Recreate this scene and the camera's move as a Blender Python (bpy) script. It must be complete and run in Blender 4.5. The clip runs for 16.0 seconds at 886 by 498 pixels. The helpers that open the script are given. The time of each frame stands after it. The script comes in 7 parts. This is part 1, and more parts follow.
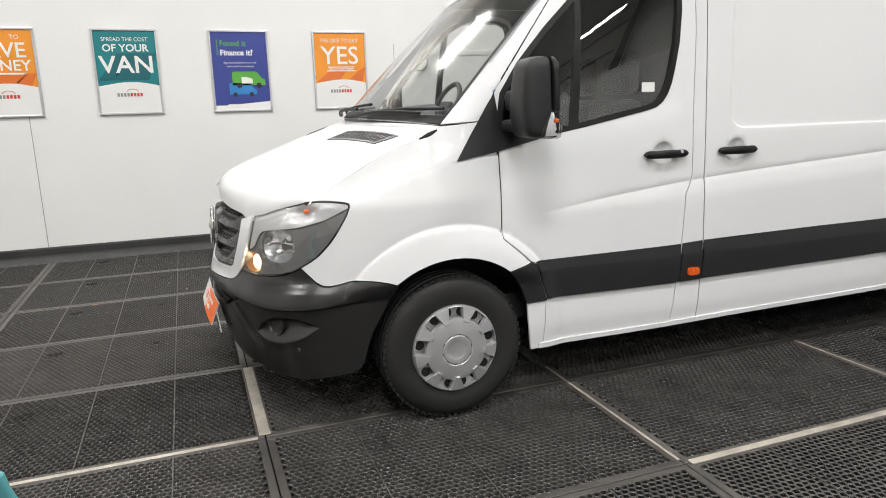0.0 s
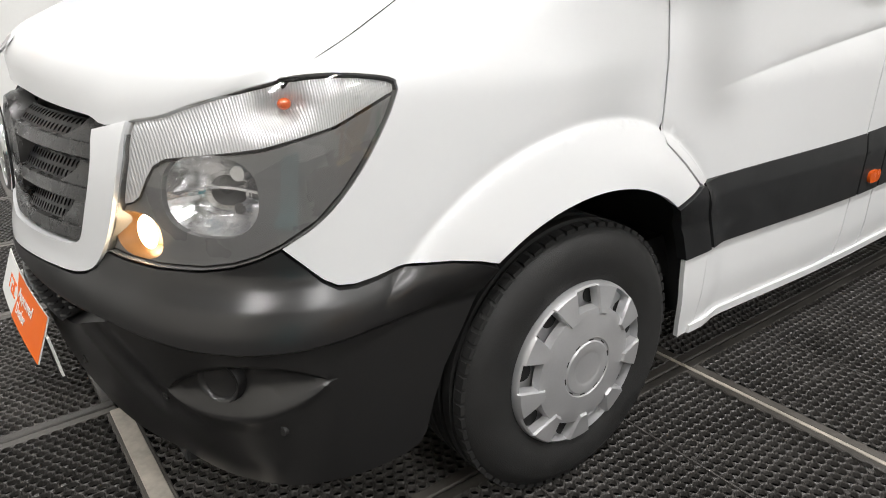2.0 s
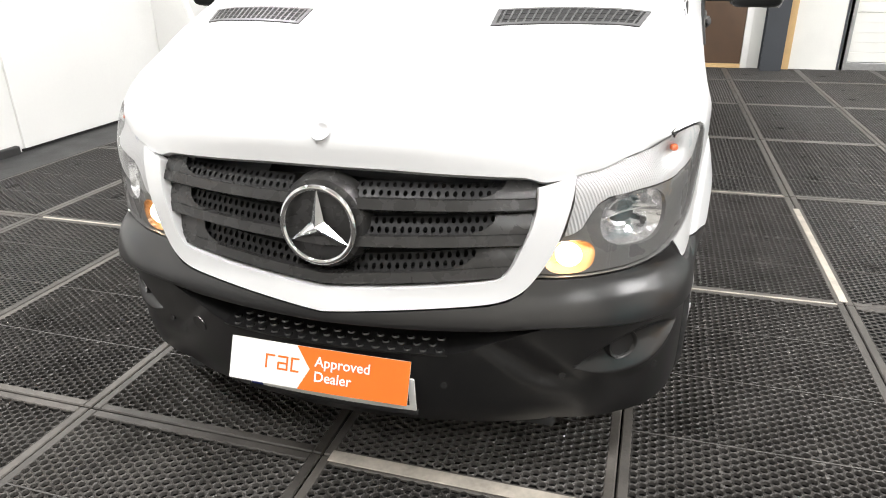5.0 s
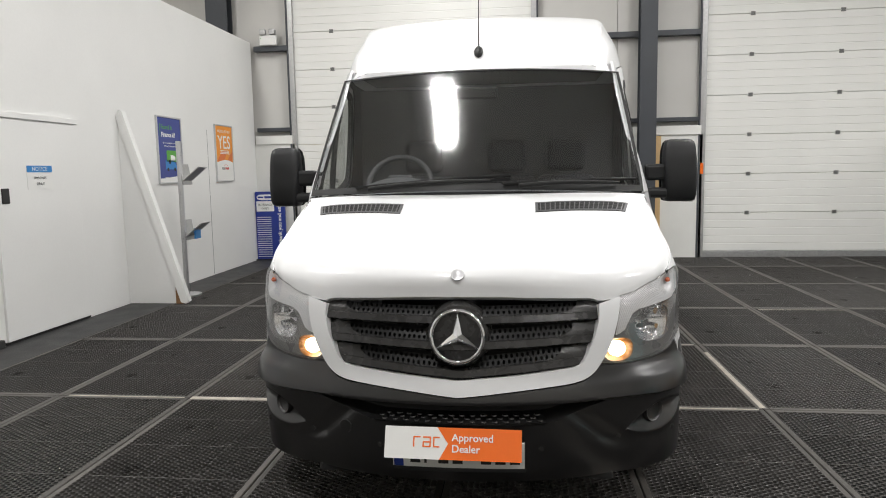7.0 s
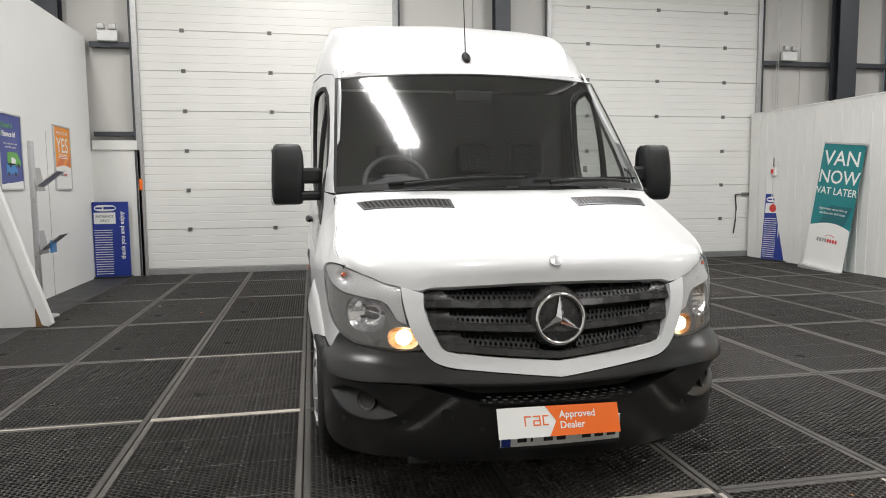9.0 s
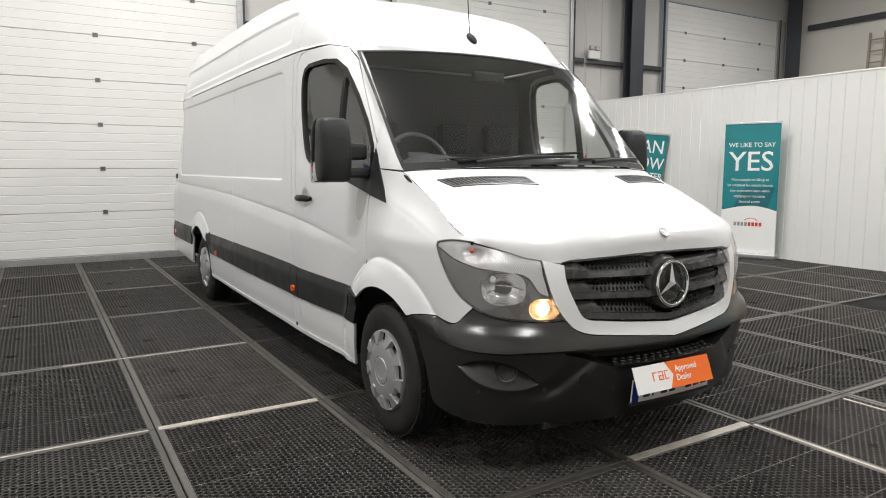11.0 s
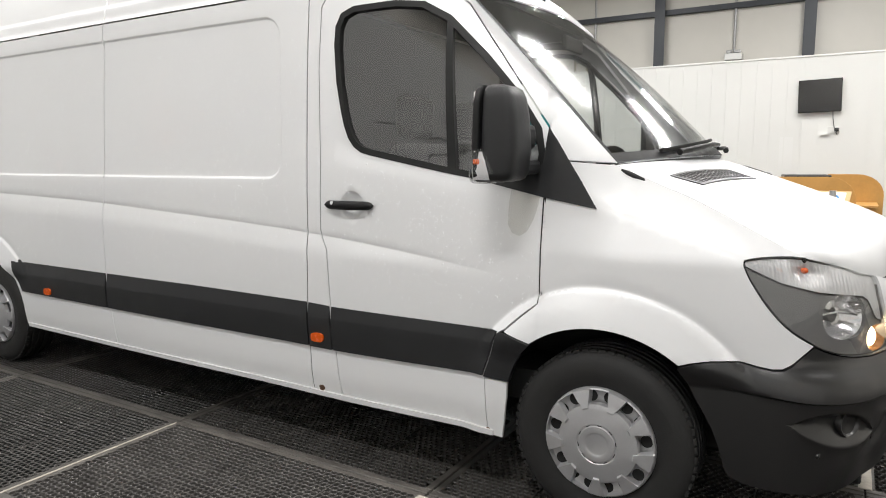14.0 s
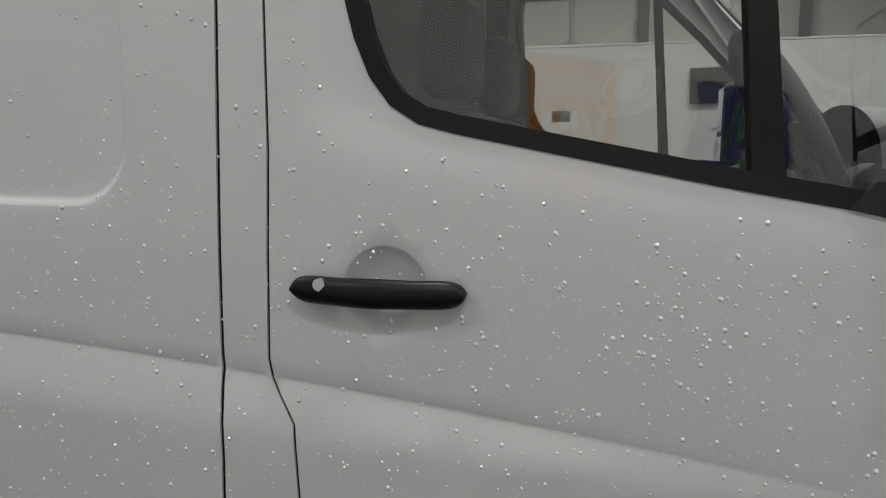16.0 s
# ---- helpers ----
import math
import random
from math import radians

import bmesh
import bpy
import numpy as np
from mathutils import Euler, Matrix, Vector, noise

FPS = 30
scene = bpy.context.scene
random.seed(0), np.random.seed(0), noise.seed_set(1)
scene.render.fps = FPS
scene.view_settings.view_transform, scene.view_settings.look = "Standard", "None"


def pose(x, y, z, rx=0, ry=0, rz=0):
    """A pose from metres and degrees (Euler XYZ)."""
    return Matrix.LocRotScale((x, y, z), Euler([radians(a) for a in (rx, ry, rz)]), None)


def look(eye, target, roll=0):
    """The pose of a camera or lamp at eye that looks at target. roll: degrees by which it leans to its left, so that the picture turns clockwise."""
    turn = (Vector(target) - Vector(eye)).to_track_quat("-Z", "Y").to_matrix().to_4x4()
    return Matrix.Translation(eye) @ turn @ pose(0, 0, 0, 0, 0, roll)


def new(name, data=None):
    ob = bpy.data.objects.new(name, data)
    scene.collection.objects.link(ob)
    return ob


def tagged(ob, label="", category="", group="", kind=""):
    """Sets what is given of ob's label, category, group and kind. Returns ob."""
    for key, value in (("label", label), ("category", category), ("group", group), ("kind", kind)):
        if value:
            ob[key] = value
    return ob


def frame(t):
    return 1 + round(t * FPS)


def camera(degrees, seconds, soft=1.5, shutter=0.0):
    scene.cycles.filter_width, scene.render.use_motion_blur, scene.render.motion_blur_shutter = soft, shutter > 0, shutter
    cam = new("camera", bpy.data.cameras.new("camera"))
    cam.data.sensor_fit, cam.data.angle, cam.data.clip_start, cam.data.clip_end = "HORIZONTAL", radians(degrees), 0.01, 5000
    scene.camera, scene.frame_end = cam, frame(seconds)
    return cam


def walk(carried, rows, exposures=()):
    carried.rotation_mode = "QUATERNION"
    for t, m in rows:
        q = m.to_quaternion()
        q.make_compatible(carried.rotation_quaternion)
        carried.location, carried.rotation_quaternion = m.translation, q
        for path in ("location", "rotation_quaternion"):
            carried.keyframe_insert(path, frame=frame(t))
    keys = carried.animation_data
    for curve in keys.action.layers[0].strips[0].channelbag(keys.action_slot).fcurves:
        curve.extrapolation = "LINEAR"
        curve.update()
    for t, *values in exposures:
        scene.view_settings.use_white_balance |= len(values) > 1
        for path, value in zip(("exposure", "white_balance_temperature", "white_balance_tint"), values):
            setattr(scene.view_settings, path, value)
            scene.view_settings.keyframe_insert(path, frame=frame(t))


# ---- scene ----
cam = camera(66.5, 16.0, soft=1.0)
PATH = [
    (0, (-0.09, -3.792, 1.478), (0.593, -1.96, 1.058), -1.5),
    (0.5, (-0.079, -3.377, 1.439), (0.673, -1.579, 0.989), -1.1),
    (1, (-0.014, -2.868, 1.33), (0.75, -1.078, 0.869), -1.6),
    (1.5, (-0.031, -2.36, 1.256), (0.868, -0.696, 0.604), -1.4),
    (2, (-0.081, -1.943, 1.227), (1.001, -0.436, 0.48), -1.3),
    (2.5, (-0.198, -1.548, 1.151), (0.924, -0.127, 0.302), -1.4),
    (3, (-0.24, -1.192, 1.123), (1.0, 0.082, 0.208), -1.2),
    (3.5, (-0.351, -0.989, 1.112), (1.075, 0.055, 0.175), -1.7),
    (4, (-0.662, -0.946, 1.248), (0.954, -0.296, 0.265), -1.0),
    (4.5, (-1.066, -0.902, 1.384), (0.585, -0.326, 0.414), -1.0),
    (5, (-1.466, -0.792, 1.504), (0.289, -0.251, 0.712), -1.0),
    (5.2, (-1.619, -0.756, 1.535), (0.203, -0.242, 0.888), -0.9),
    (7.3, (-2.653, -0.105, 1.501), (-0.67, 0.071, 1.311), -1.1),
    (7.5, (-2.694, -0.005, 1.495), (-0.706, 0.094, 1.303), -1.0),
    (8, (-2.694, 0.265, 1.446), (-0.706, 0.145, 1.259), -0.7),
    (8.5, (-2.628, 0.599, 1.439), (-0.655, 0.335, 1.246), -0.5),
    (8.7, (-2.613, 0.755, 1.424), (-0.644, 0.457, 1.234), -0.5),
    (10.8, (-2.212, 2.373, 1.406), (-0.505, 1.355, 1.179), -0.2),
    (11, (-2.085, 2.495, 1.398), (-0.384, 1.47, 1.16), -0.0),
    (11.5, (-1.779, 2.74, 1.367), (-0.135, 1.63, 1.112), -0.2),
    (12, (-1.433, 2.939, 1.373), (0.055, 1.629, 1.109), -0.1),
    (12.5, (-1.059, 3.126, 1.441), (0.291, 1.679, 1.154), -0.3),
    (13, (-0.629, 3.323, 1.416), (0.58, 1.754, 1.144), -0.2),
    (13.5, (-0.209, 3.389, 1.446), (0.878, 1.733, 1.164), -0.0),
    (14, (0.26, 3.343, 1.415), (1.283, 1.645, 1.143), -0.4),
    (14.5, (0.717, 3.157, 1.388), (1.627, 1.397, 1.114), -0.1),
    (15, (1.179, 2.799, 1.389), (2.016, 1.004, 1.112), -0.2),
    (15.5, (1.572, 2.393, 1.427), (2.236, 0.534, 1.11), -0.3),
    (16, (1.839, 1.876, 1.399), (2.322, -0.042, 1.108), -0.0),
]
LAMP_W = 165.0
EXPOSURE = [(0.0, 0.15), (1.0, 0.2), (1.5, 0.3), (2.0, 0.3), (2.5, 0.6), (3.0, 0.78), (4.0, 0.88), (5.0, 0.88), (5.8, 0.25), (7.3, -0.15), (8.5, -0.12), (11.0, 0.05), (12.5, 0.2), (14.1, 0.28), (14.5, 0.25), (14.75, 0.0), (15.0, -0.17), (15.5, 0.19), (15.75, -0.35), (16.0, -0.8)]
walk(cam, [(t, look(eye, target, roll)) for t, eye, target, roll in PATH], EXPOSURE)

# ---- light: high-bay panels under the roof and a dim sky outside ----
world = bpy.data.worlds.new("world")
scene.world = world
world.use_nodes = True
wn = world.node_tree.nodes
wsky = wn.new("ShaderNodeTexSky")
wsky.sky_type = 'NISHITA'
wsky.sun_disc = False
wsky.sun_elevation = radians(25)
wsky.sun_rotation = radians(40)
world.node_tree.links.new(wsky.outputs[0], wn["Background"].inputs[0])
wn["Background"].inputs[1].default_value = 0.05
ROOM_H = 7.0


def lamp(x, y, z, sx, sy, watts, colour=(1.0, 0.983, 0.968)):
    d = bpy.data.lights.new("high_bay_light", 'AREA')
    d.shape, d.size, d.size_y, d.energy, d.color = 'RECTANGLE', sx, sy, watts, colour
    ob = new("high_bay_light", d)
    ob.matrix_world = pose(x, y, z)
    return ob


for lx, ly in ((-3.0, 0.9), (2.1, 0.9), (7.0, 0.9), (-4.9, -3.6), (0.0, -3.6), (5.0, -3.6), (-1.0, -7.3), (4.0, -7.3), (0.4, 4.8), (5.4, 4.8), (0.5, -11.6), (5.6, -11.6)):
    lamp(lx, ly, 6.0, 1.5, 0.42, LAMP_W * (0.7 if lx > 5.2 else 1.0))


# ---- materials ----
def material(name, colour, rough=0.5, metal=0.0, vary=0.08, scale=6.0, fine=90.0, bump=0.0, bump_scale=200.0, coat=0.0,
             rough_vary=0.08, island=0.0, obj_random=0.0, tint=None, spec=0.5):
    m = bpy.data.materials.new(name)
    m.use_nodes = True
    nt = m.node_tree
    N, L = nt.nodes, nt.links
    b = N["Principled BSDF"]
    tc = N.new("ShaderNodeTexCoord")
    n1, n2 = N.new("ShaderNodeTexNoise"), N.new("ShaderNodeTexNoise")
    n1.inputs["Scale"].default_value, n1.inputs["Detail"].default_value = scale, 5
    n2.inputs["Scale"].default_value, n2.inputs["Detail"].default_value = fine, 3
    L.new(tc.outputs["Object"], n1.inputs["Vector"])
    L.new(tc.outputs["Object"], n2.inputs["Vector"])
    mix = N.new("ShaderNodeMath")
    mix.operation = 'MULTIPLY_ADD'
    L.new(n2.outputs[0], mix.inputs[0])
    mix.inputs[1].default_value = 0.4
    L.new(n1.outputs[0], mix.inputs[2])
    ramp = N.new("ShaderNodeMapRange")
    ramp.inputs[1].default_value, ramp.inputs[2].default_value = 0.35, 1.05
    ramp.inputs[3].default_value, ramp.inputs[4].default_value = 1 - vary, 1 + vary
    L.new(mix.outputs[0], ramp.inputs[0])
    fac = ramp.outputs[0]
    if obj_random:
        oi = N.new("ShaderNodeObjectInfo")
        rr = N.new("ShaderNodeMapRange")
        rr.inputs[3].default_value, rr.inputs[4].default_value = 1 - obj_random, 1 + obj_random
        L.new(oi.outputs["Random"], rr.inputs[0])
        mu = N.new("ShaderNodeMath")
        mu.operation = 'MULTIPLY'
        L.new(fac, mu.inputs[0])
        L.new(rr.outputs[0], mu.inputs[1])
        fac = mu.outputs[0]
    col = N.new("ShaderNodeVectorMath")
    col.operation = 'SCALE'
    col.inputs[0].default_value = colour
    L.new(fac, col.inputs["Scale"])
    L.new(col.outputs[0], b.inputs["Base Color"])
    rv = N.new("ShaderNodeMapRange")
    rv.inputs[1].default_value, rv.inputs[2].default_value = 0.3, 0.7
    rv.inputs[3].default_value, rv.inputs[4].default_value = max(0.02, rough - rough_vary), min(1, rough + rough_vary)
    L.new(n1.outputs[0], rv.inputs[0])
    L.new(rv.outputs[0], b.inputs["Roughness"])
    b.inputs["Metallic"].default_value = metal
    b.inputs["Coat Weight"].default_value = coat
    b.inputs["Coat Roughness"].default_value = 0.06
    b.inputs["Specular IOR Level"].default_value = spec
    if bump:
        nb, bp = N.new("ShaderNodeTexNoise"), N.new("ShaderNodeBump")
        nb.inputs["Scale"].default_value, nb.inputs["Detail"].default_value = bump_scale, 4
        L.new(tc.outputs["Object"], nb.inputs["Vector"])
        bp.inputs["Strength"].default_value, bp.inputs["Distance"].default_value = bump, 0.004
        L.new(nb.outputs[0], bp.inputs["Height"])
        L.new(bp.outputs[0], b.inputs["Normal"])
    return m


def glass(name, colour=(0.9, 0.93, 0.92), sheen=0.06, rough=0.0):
    """A thin pane: see-through with a clear reflection."""
    m = bpy.data.materials.new(name)
    m.use_nodes = True
    nt = m.node_tree
    N, L = nt.nodes, nt.links
    N.remove(N["Principled BSDF"])
    tr, gl, fr, mx = N.new("ShaderNodeBsdfTransparent"), N.new("ShaderNodeBsdfGlossy"), N.new("ShaderNodeLayerWeight"), N.new("ShaderNodeMixShader")
    pw, ma = N.new("ShaderNodeMath"), N.new("ShaderNodeMath")
    pw.operation, ma.operation = 'POWER', 'MULTIPLY_ADD'
    pw.inputs[1].default_value, ma.inputs[1].default_value, ma.inputs[2].default_value = 4.0, 0.88, sheen
    tr.inputs[0].default_value = (*colour, 1)
    gl.inputs["Roughness"].default_value = rough
    fr.inputs[0].default_value = 0.5
    L.new(fr.outputs["Facing"], pw.inputs[0])
    L.new(pw.outputs[0], ma.inputs[0])
    L.new(ma.outputs[0], mx.inputs[0])
    L.new(tr.outputs[0], mx.inputs[1])
    L.new(gl.outputs[0], mx.inputs[2])
    L.new(mx.outputs[0], N["Material Output"].inputs[0])
    return m


def glow(name, colour, strength):
    m = bpy.data.materials.new(name)
    m.use_nodes = True
    b = m.node_tree.nodes["Principled BSDF"]
    b.inputs["Base Color"].default_value = (*colour, 1)
    b.inputs["Emission Color"].default_value = (*colour, 1)
    b.inputs["Emission Strength"].default_value = strength
    return m


PAINT = material("white_van_paint", (0.745, 0.75, 0.757), 0.34, vary=0.015, scale=3, fine=60, coat=0.45, rough_vary=0.05)
PLASTIC = material("dark_grey_textured_plastic", (0.017, 0.0175, 0.0185), 0.44, vary=0.2, scale=9, fine=300, bump=0.15, bump_scale=900, spec=0.35)
BUMPER = material("dark_grey_bumper_plastic", (0.0125, 0.0122, 0.0124), 0.29, vary=0.06, scale=5, fine=160, rough_vary=0.015, spec=0.85)
HANDLE = material("black_handle_plastic", (0.006, 0.006, 0.0065), 0.42, vary=0.1, scale=20, spec=0.3)
GRILLE = material("grey_grille_plastic", (0.026, 0.0255, 0.025), 0.27, vary=0.2, scale=20, fine=300, bump=0.1, bump_scale=900)
RUBBER = material("black_rubber_seal", (0.009, 0.009, 0.009), 0.5, vary=0.2, scale=20, spec=0.28)
TYRE = material("tyre_rubber", (0.013, 0.0128, 0.0125), 0.7, vary=0.3, scale=14, fine=120, bump=0.3, bump_scale=300)
CHROME = material("chrome", (0.82, 0.83, 0.85), 0.08, 1.0, vary=0.02, rough_vary=0.03)
SILVER = material("silver_hubcap_paint", (0.50, 0.50, 0.51), 0.38, 0.55, vary=0.08, scale=18, fine=200)
STEEL = material("dark_wheel_steel", (0.03, 0.03, 0.032), 0.5, 0.5, vary=0.2)
BLACK = material("black_void", (0.008, 0.008, 0.008), 0.8, vary=0.2)
UNDER = material("underbody_black", (0.012, 0.012, 0.012), 0.85, vary=0.3, scale=8)
TRIM = material("grey_cab_trim", (0.10, 0.10, 0.105), 0.7, vary=0.1, bump=0.1, bump_scale=600)
VENT = material("grey_vent_plastic", (0.075, 0.075, 0.076), 0.38, vary=0.1, scale=30)
DASH = material("charcoal_dashboard", (0.060, 0.061, 0.065), 0.5, vary=0.15, bump=0.15, bump_scale=700)
SEATCLOTH = material("dark_seat_cloth", (0.024, 0.024, 0.027), 0.9, vary=0.12, scale=6, fine=25)
BULKHEAD = material("grey_bulkhead", (0.075, 0.075, 0.078), 0.6, vary=0.08)
GLASS = glass("window_glass", (0.82, 0.84, 0.82), 0.135)
WGLASS = glass("windscreen_glass", (0.90, 0.92, 0.92), 0.13, 0.10)
LENS = glass("clear_lamp_lens", (0.90, 0.90, 0.90), 0.075)
LAMPBODY = material("grey_lamp_bezel", (0.17, 0.168, 0.165), 0.30, 0.1, vary=0.08)
LAMPCLEAR = material("ribbed_silver_reflector", (0.70, 0.70, 0.71), 0.3, 0.45, rough_vary=0.01, vary=0.02, scale=30, fine=200)
AMBER = material("amber_lens", (0.72, 0.11, 0.012), 0.25, vary=0.15, scale=60, fine=300, coat=0.5)
BULB = glow("warm_side_light", (1.0, 0.78, 0.50), 16.0)
# orange base imitates the warm halo round the side light
BOWL = material("halo_orange_lamp_bowl", (0.17, 0.085, 0.03), 0.32, 0.3, vary=0.1, scale=40)
REFLECT = material("faceted_reflector", (0.90, 0.90, 0.91), 0.16, 0.92, vary=0.05, scale=40, bump=0.5, bump_scale=45)
WALL = material("white_painted_board_wall", (0.80, 0.80, 0.785), 0.62, vary=0.035, scale=1.3, fine=40, bump=0.12, bump_scale=60)
PANELWALL = material("white_ribbed_panel", (0.78, 0.78, 0.755), 0.45, vary=0.03, scale=1.5, fine=50)
BLOCK = material("white_painted_block", (0.72, 0.72, 0.69), 0.7, vary=0.05, scale=3, fine=60, bump=0.3, bump_scale=80)
DOORPAINT = material("cream_sectional_door", (0.74, 0.74, 0.71), 0.5, vary=0.03, scale=2, fine=120, bump=0.12, bump_scale=350)
CLAD = material("cream_steel_cladding", (0.62, 0.60, 0.55), 0.55, vary=0.05, scale=1.2)
GREYCLAD = material("pale_grey_cladding", (0.55, 0.54, 0.515), 0.5, vary=0.05, scale=1.5)
COLUMN = material("dark_grey_steel_column", (0.045, 0.05, 0.058), 0.5, 0.1, vary=0.15, scale=4)
GALV = material("galvanised_steel", (0.42, 0.42, 0.42), 0.42, 0.7, vary=0.2, scale=25, fine=90)
ALU = material("brushed_aluminium", (0.62, 0.62, 0.63), 0.35, 0.9, vary=0.1, scale=40)
DARKMET = material("dark_hinge_steel", (0.16, 0.16, 0.155), 0.5, 0.6, vary=0.2, scale=40)
# near-black base stands in for the shade at the bottom of the mat holes
SLAB = material("shade_black_concrete_under_mats", (0.008, 0.0078, 0.0076), 0.75, vary=0.3, scale=3, fine=30, rough_vary=0.1, spec=0.15)
MAT = material("black_rubber_mat", (0.064, 0.060, 0.056), 0.38, vary=0.45, scale=5, fine=60, bump=0.35, bump_scale=120, obj_random=0.25, rough_vary=0.12, spec=0.4)
MATEDGE = material("worn_grey_mat_edge", (0.068, 0.062, 0.055), 0.55, vary=0.45, scale=7, fine=45, bump=0.3, bump_scale=90, obj_random=0.3)
RUST = material("brown_rust", (0.085, 0.042, 0.022), 0.8, vary=0.5, scale=60, fine=200, bump=0.5, bump_scale=200)
STRIP = material("worn_bare_aluminium_strip", (0.44, 0.40, 0.345), 0.5, 0.2, vary=0.4, scale=9, fine=60)
PLAINRUBBER = material("dark_smooth_rubber_floor", (0.030, 0.030, 0.030), 0.55, vary=0.3, scale=4, fine=60, bump=0.2, bump_scale=150)
WOOD = material("honey_wood_veneer", (0.50, 0.27, 0.075), 0.42, vary=0.16, scale=4, fine=30)
PALEWOOD = material("pale_beech", (0.62, 0.42, 0.20), 0.45, vary=0.12, scale=6, fine=40)
WHITEPLASTIC = material("white_plastic", (0.75, 0.75, 0.73), 0.4, vary=0.04)
BLACKGLOSS = material("black_gloss_screen", (0.010, 0.010, 0.011), 0.16, vary=0.1, rough_vary=0.05)
PAPER = material("white_printed_card", (0.80, 0.80, 0.78), 0.45, vary=0.02, scale=4)
TEAL = material("teal_print", (0.005, 0.20, 0.22), 0.4, vary=0.12, scale=3)
TEALDARK = material("dark_teal_print", (0.004, 0.12, 0.14), 0.4, vary=0.12, scale=3)
ORANGEP = material("orange_print", (0.83, 0.30, 0.025), 0.4, vary=0.12, scale=3)
ORANGEDK = material("deep_orange_print", (0.72, 0.17, 0.03), 0.4, vary=0.12, scale=3)
BLUEP = material("blue_print", (0.035, 0.055, 0.27), 0.4, vary=0.1, scale=3)
SIGNBLUE = material("deep_blue_sign", (0.012, 0.035, 0.26), 0.35, vary=0.08, scale=3)
SKYBLUE = material("sky_blue_print", (0.03, 0.22, 0.55), 0.4, vary=0.1)
GREENP = material("green_print", (0.10, 0.38, 0.05), 0.4, vary=0.1)
INK = material("white_ink", (0.82, 0.82, 0.80), 0.45, vary=0.02)
GREYINK = material("grey_ink", (0.28, 0.28, 0.28), 0.5, vary=0.05)
REDINK = material("red_ink", (0.60, 0.05, 0.04), 0.45, vary=0.05)
BLACKINK = material("black_ink", (0.02, 0.02, 0.02), 0.5, vary=0.1)
SIGNORANGE = material("bright_orange_print", (0.86, 0.155, 0.012), 0.4, vary=0.05, scale=6)
TARP = material("green_plastic_sheet", (0.05, 0.36, 0.20), 0.35, vary=0.2, scale=8)
OLDWOOD = material("weathered_ladder_wood", (0.30, 0.26, 0.19), 0.7, vary=0.2, scale=12)
BRASSWOOD = material("brown_timber", (0.23, 0.12, 0.05), 0.6, vary=0.2, scale=12)
BROWN = material("brown_door_leaf", (0.085, 0.05, 0.03), 0.5, vary=0.15)
ROOFMAT = material("roof_lining", (0.60, 0.60, 0.58), 0.6, vary=0.05, scale=1)
CHAIR = material("teal_moulded_plastic", (0.075, 0.27, 0.29), 0.45, vary=0.06, scale=8, fine=120, bump=0.1, bump_scale=500)
LEAF = material("dry_leaf", (0.33, 0.15, 0.04), 0.7, vary=0.3, obj_random=0.4)


def ribbed(m, scale, strength):
    """Fine parallel ribs pressed into a surface."""
    N, L = m.node_tree.nodes, m.node_tree.links
    tc, wv, bp = N.new("ShaderNodeTexCoord"), N.new("ShaderNodeTexWave"), N.new("ShaderNodeBump")
    wv.inputs["Scale"].default_value, wv.inputs["Distortion"].default_value = scale, 0.0
    wv.bands_direction = 'X'
    L.new(tc.outputs["Object"], wv.inputs["Vector"])
    bp.inputs["Strength"].default_value, bp.inputs["Distance"].default_value = strength, 0.004
    L.new(wv.outputs[0], bp.inputs["Height"])
    L.new(bp.outputs[0], m.node_tree.nodes["Principled BSDF"].inputs["Normal"])


ribbed(LAMPCLEAR, 80.0, 0.35)
SMEAR = material("translucent_beige", (0.56, 0.53, 0.40), 0.7, vary=0.2, scale=14, fine=80)
SMEAR.node_tree.nodes["Principled BSDF"].inputs["Alpha"].default_value = 0.2
# opaque white base paints the glints of the clear drops
WATER = material("glint_white_water_drops", (0.92, 0.93, 0.95), 0.06, vary=0.02, spec=1.0, coat=1.0, rough_vary=0.02)


# ---- mesh helpers ----
def link(name, me, mat, parent=None, label="", smooth=None):
    ob = new(name, me)
    if mat is not None and not me.materials:
        me.materials.append(mat)
    if parent is not None:
        ob.parent = parent
    if label:
        ob["label"] = label
    if smooth is not None:
        me.polygons.foreach_set("use_smooth", [True] * len(me.polygons))
        if smooth < 180:
            me.set_sharp_from_angle(angle=radians(smooth))
    return ob


def part(name, bm, mat, parent=None, label="", smooth=None):
    me = bpy.data.meshes.new(name)
    bmesh.ops.recalc_face_normals(bm, faces=bm.faces)
    bm.to_mesh(me)
    bm.free()
    return link(name, me, mat, parent, label, smooth)


def raw(name, verts, faces, mat, parent=None, label="", smooth=None):
    me = bpy.data.meshes.new(name)
    me.from_pydata([tuple(v) for v in verts], [], faces)
    me.update()
    return link(name, me, mat, parent, label, smooth)


def thing(name, label, category, group="", at=None):
    e = new(name)
    e.empty_display_size = 0.1
    if at is not None:
        e.matrix_world = at
    return tagged(e, label, category, group)


def add_box(bm, lo, hi, bevel=0.0, seg=2, m=None):
    c = [(a + b) / 2 for a, b in zip(lo, hi)]
    s = [abs(b - a) for a, b in zip(lo, hi)]
    mt = Matrix.LocRotScale(c, None, s)
    r = bmesh.ops.create_cube(bm, size=1, matrix=(m @ mt) if m is not None else mt)
    if bevel:
        es = list({e for v in r["verts"] for e in v.link_edges})
        bmesh.ops.bevel(bm, geom=es, offset=bevel, segments=seg, affect='EDGES', profile=0.5)
    return bm


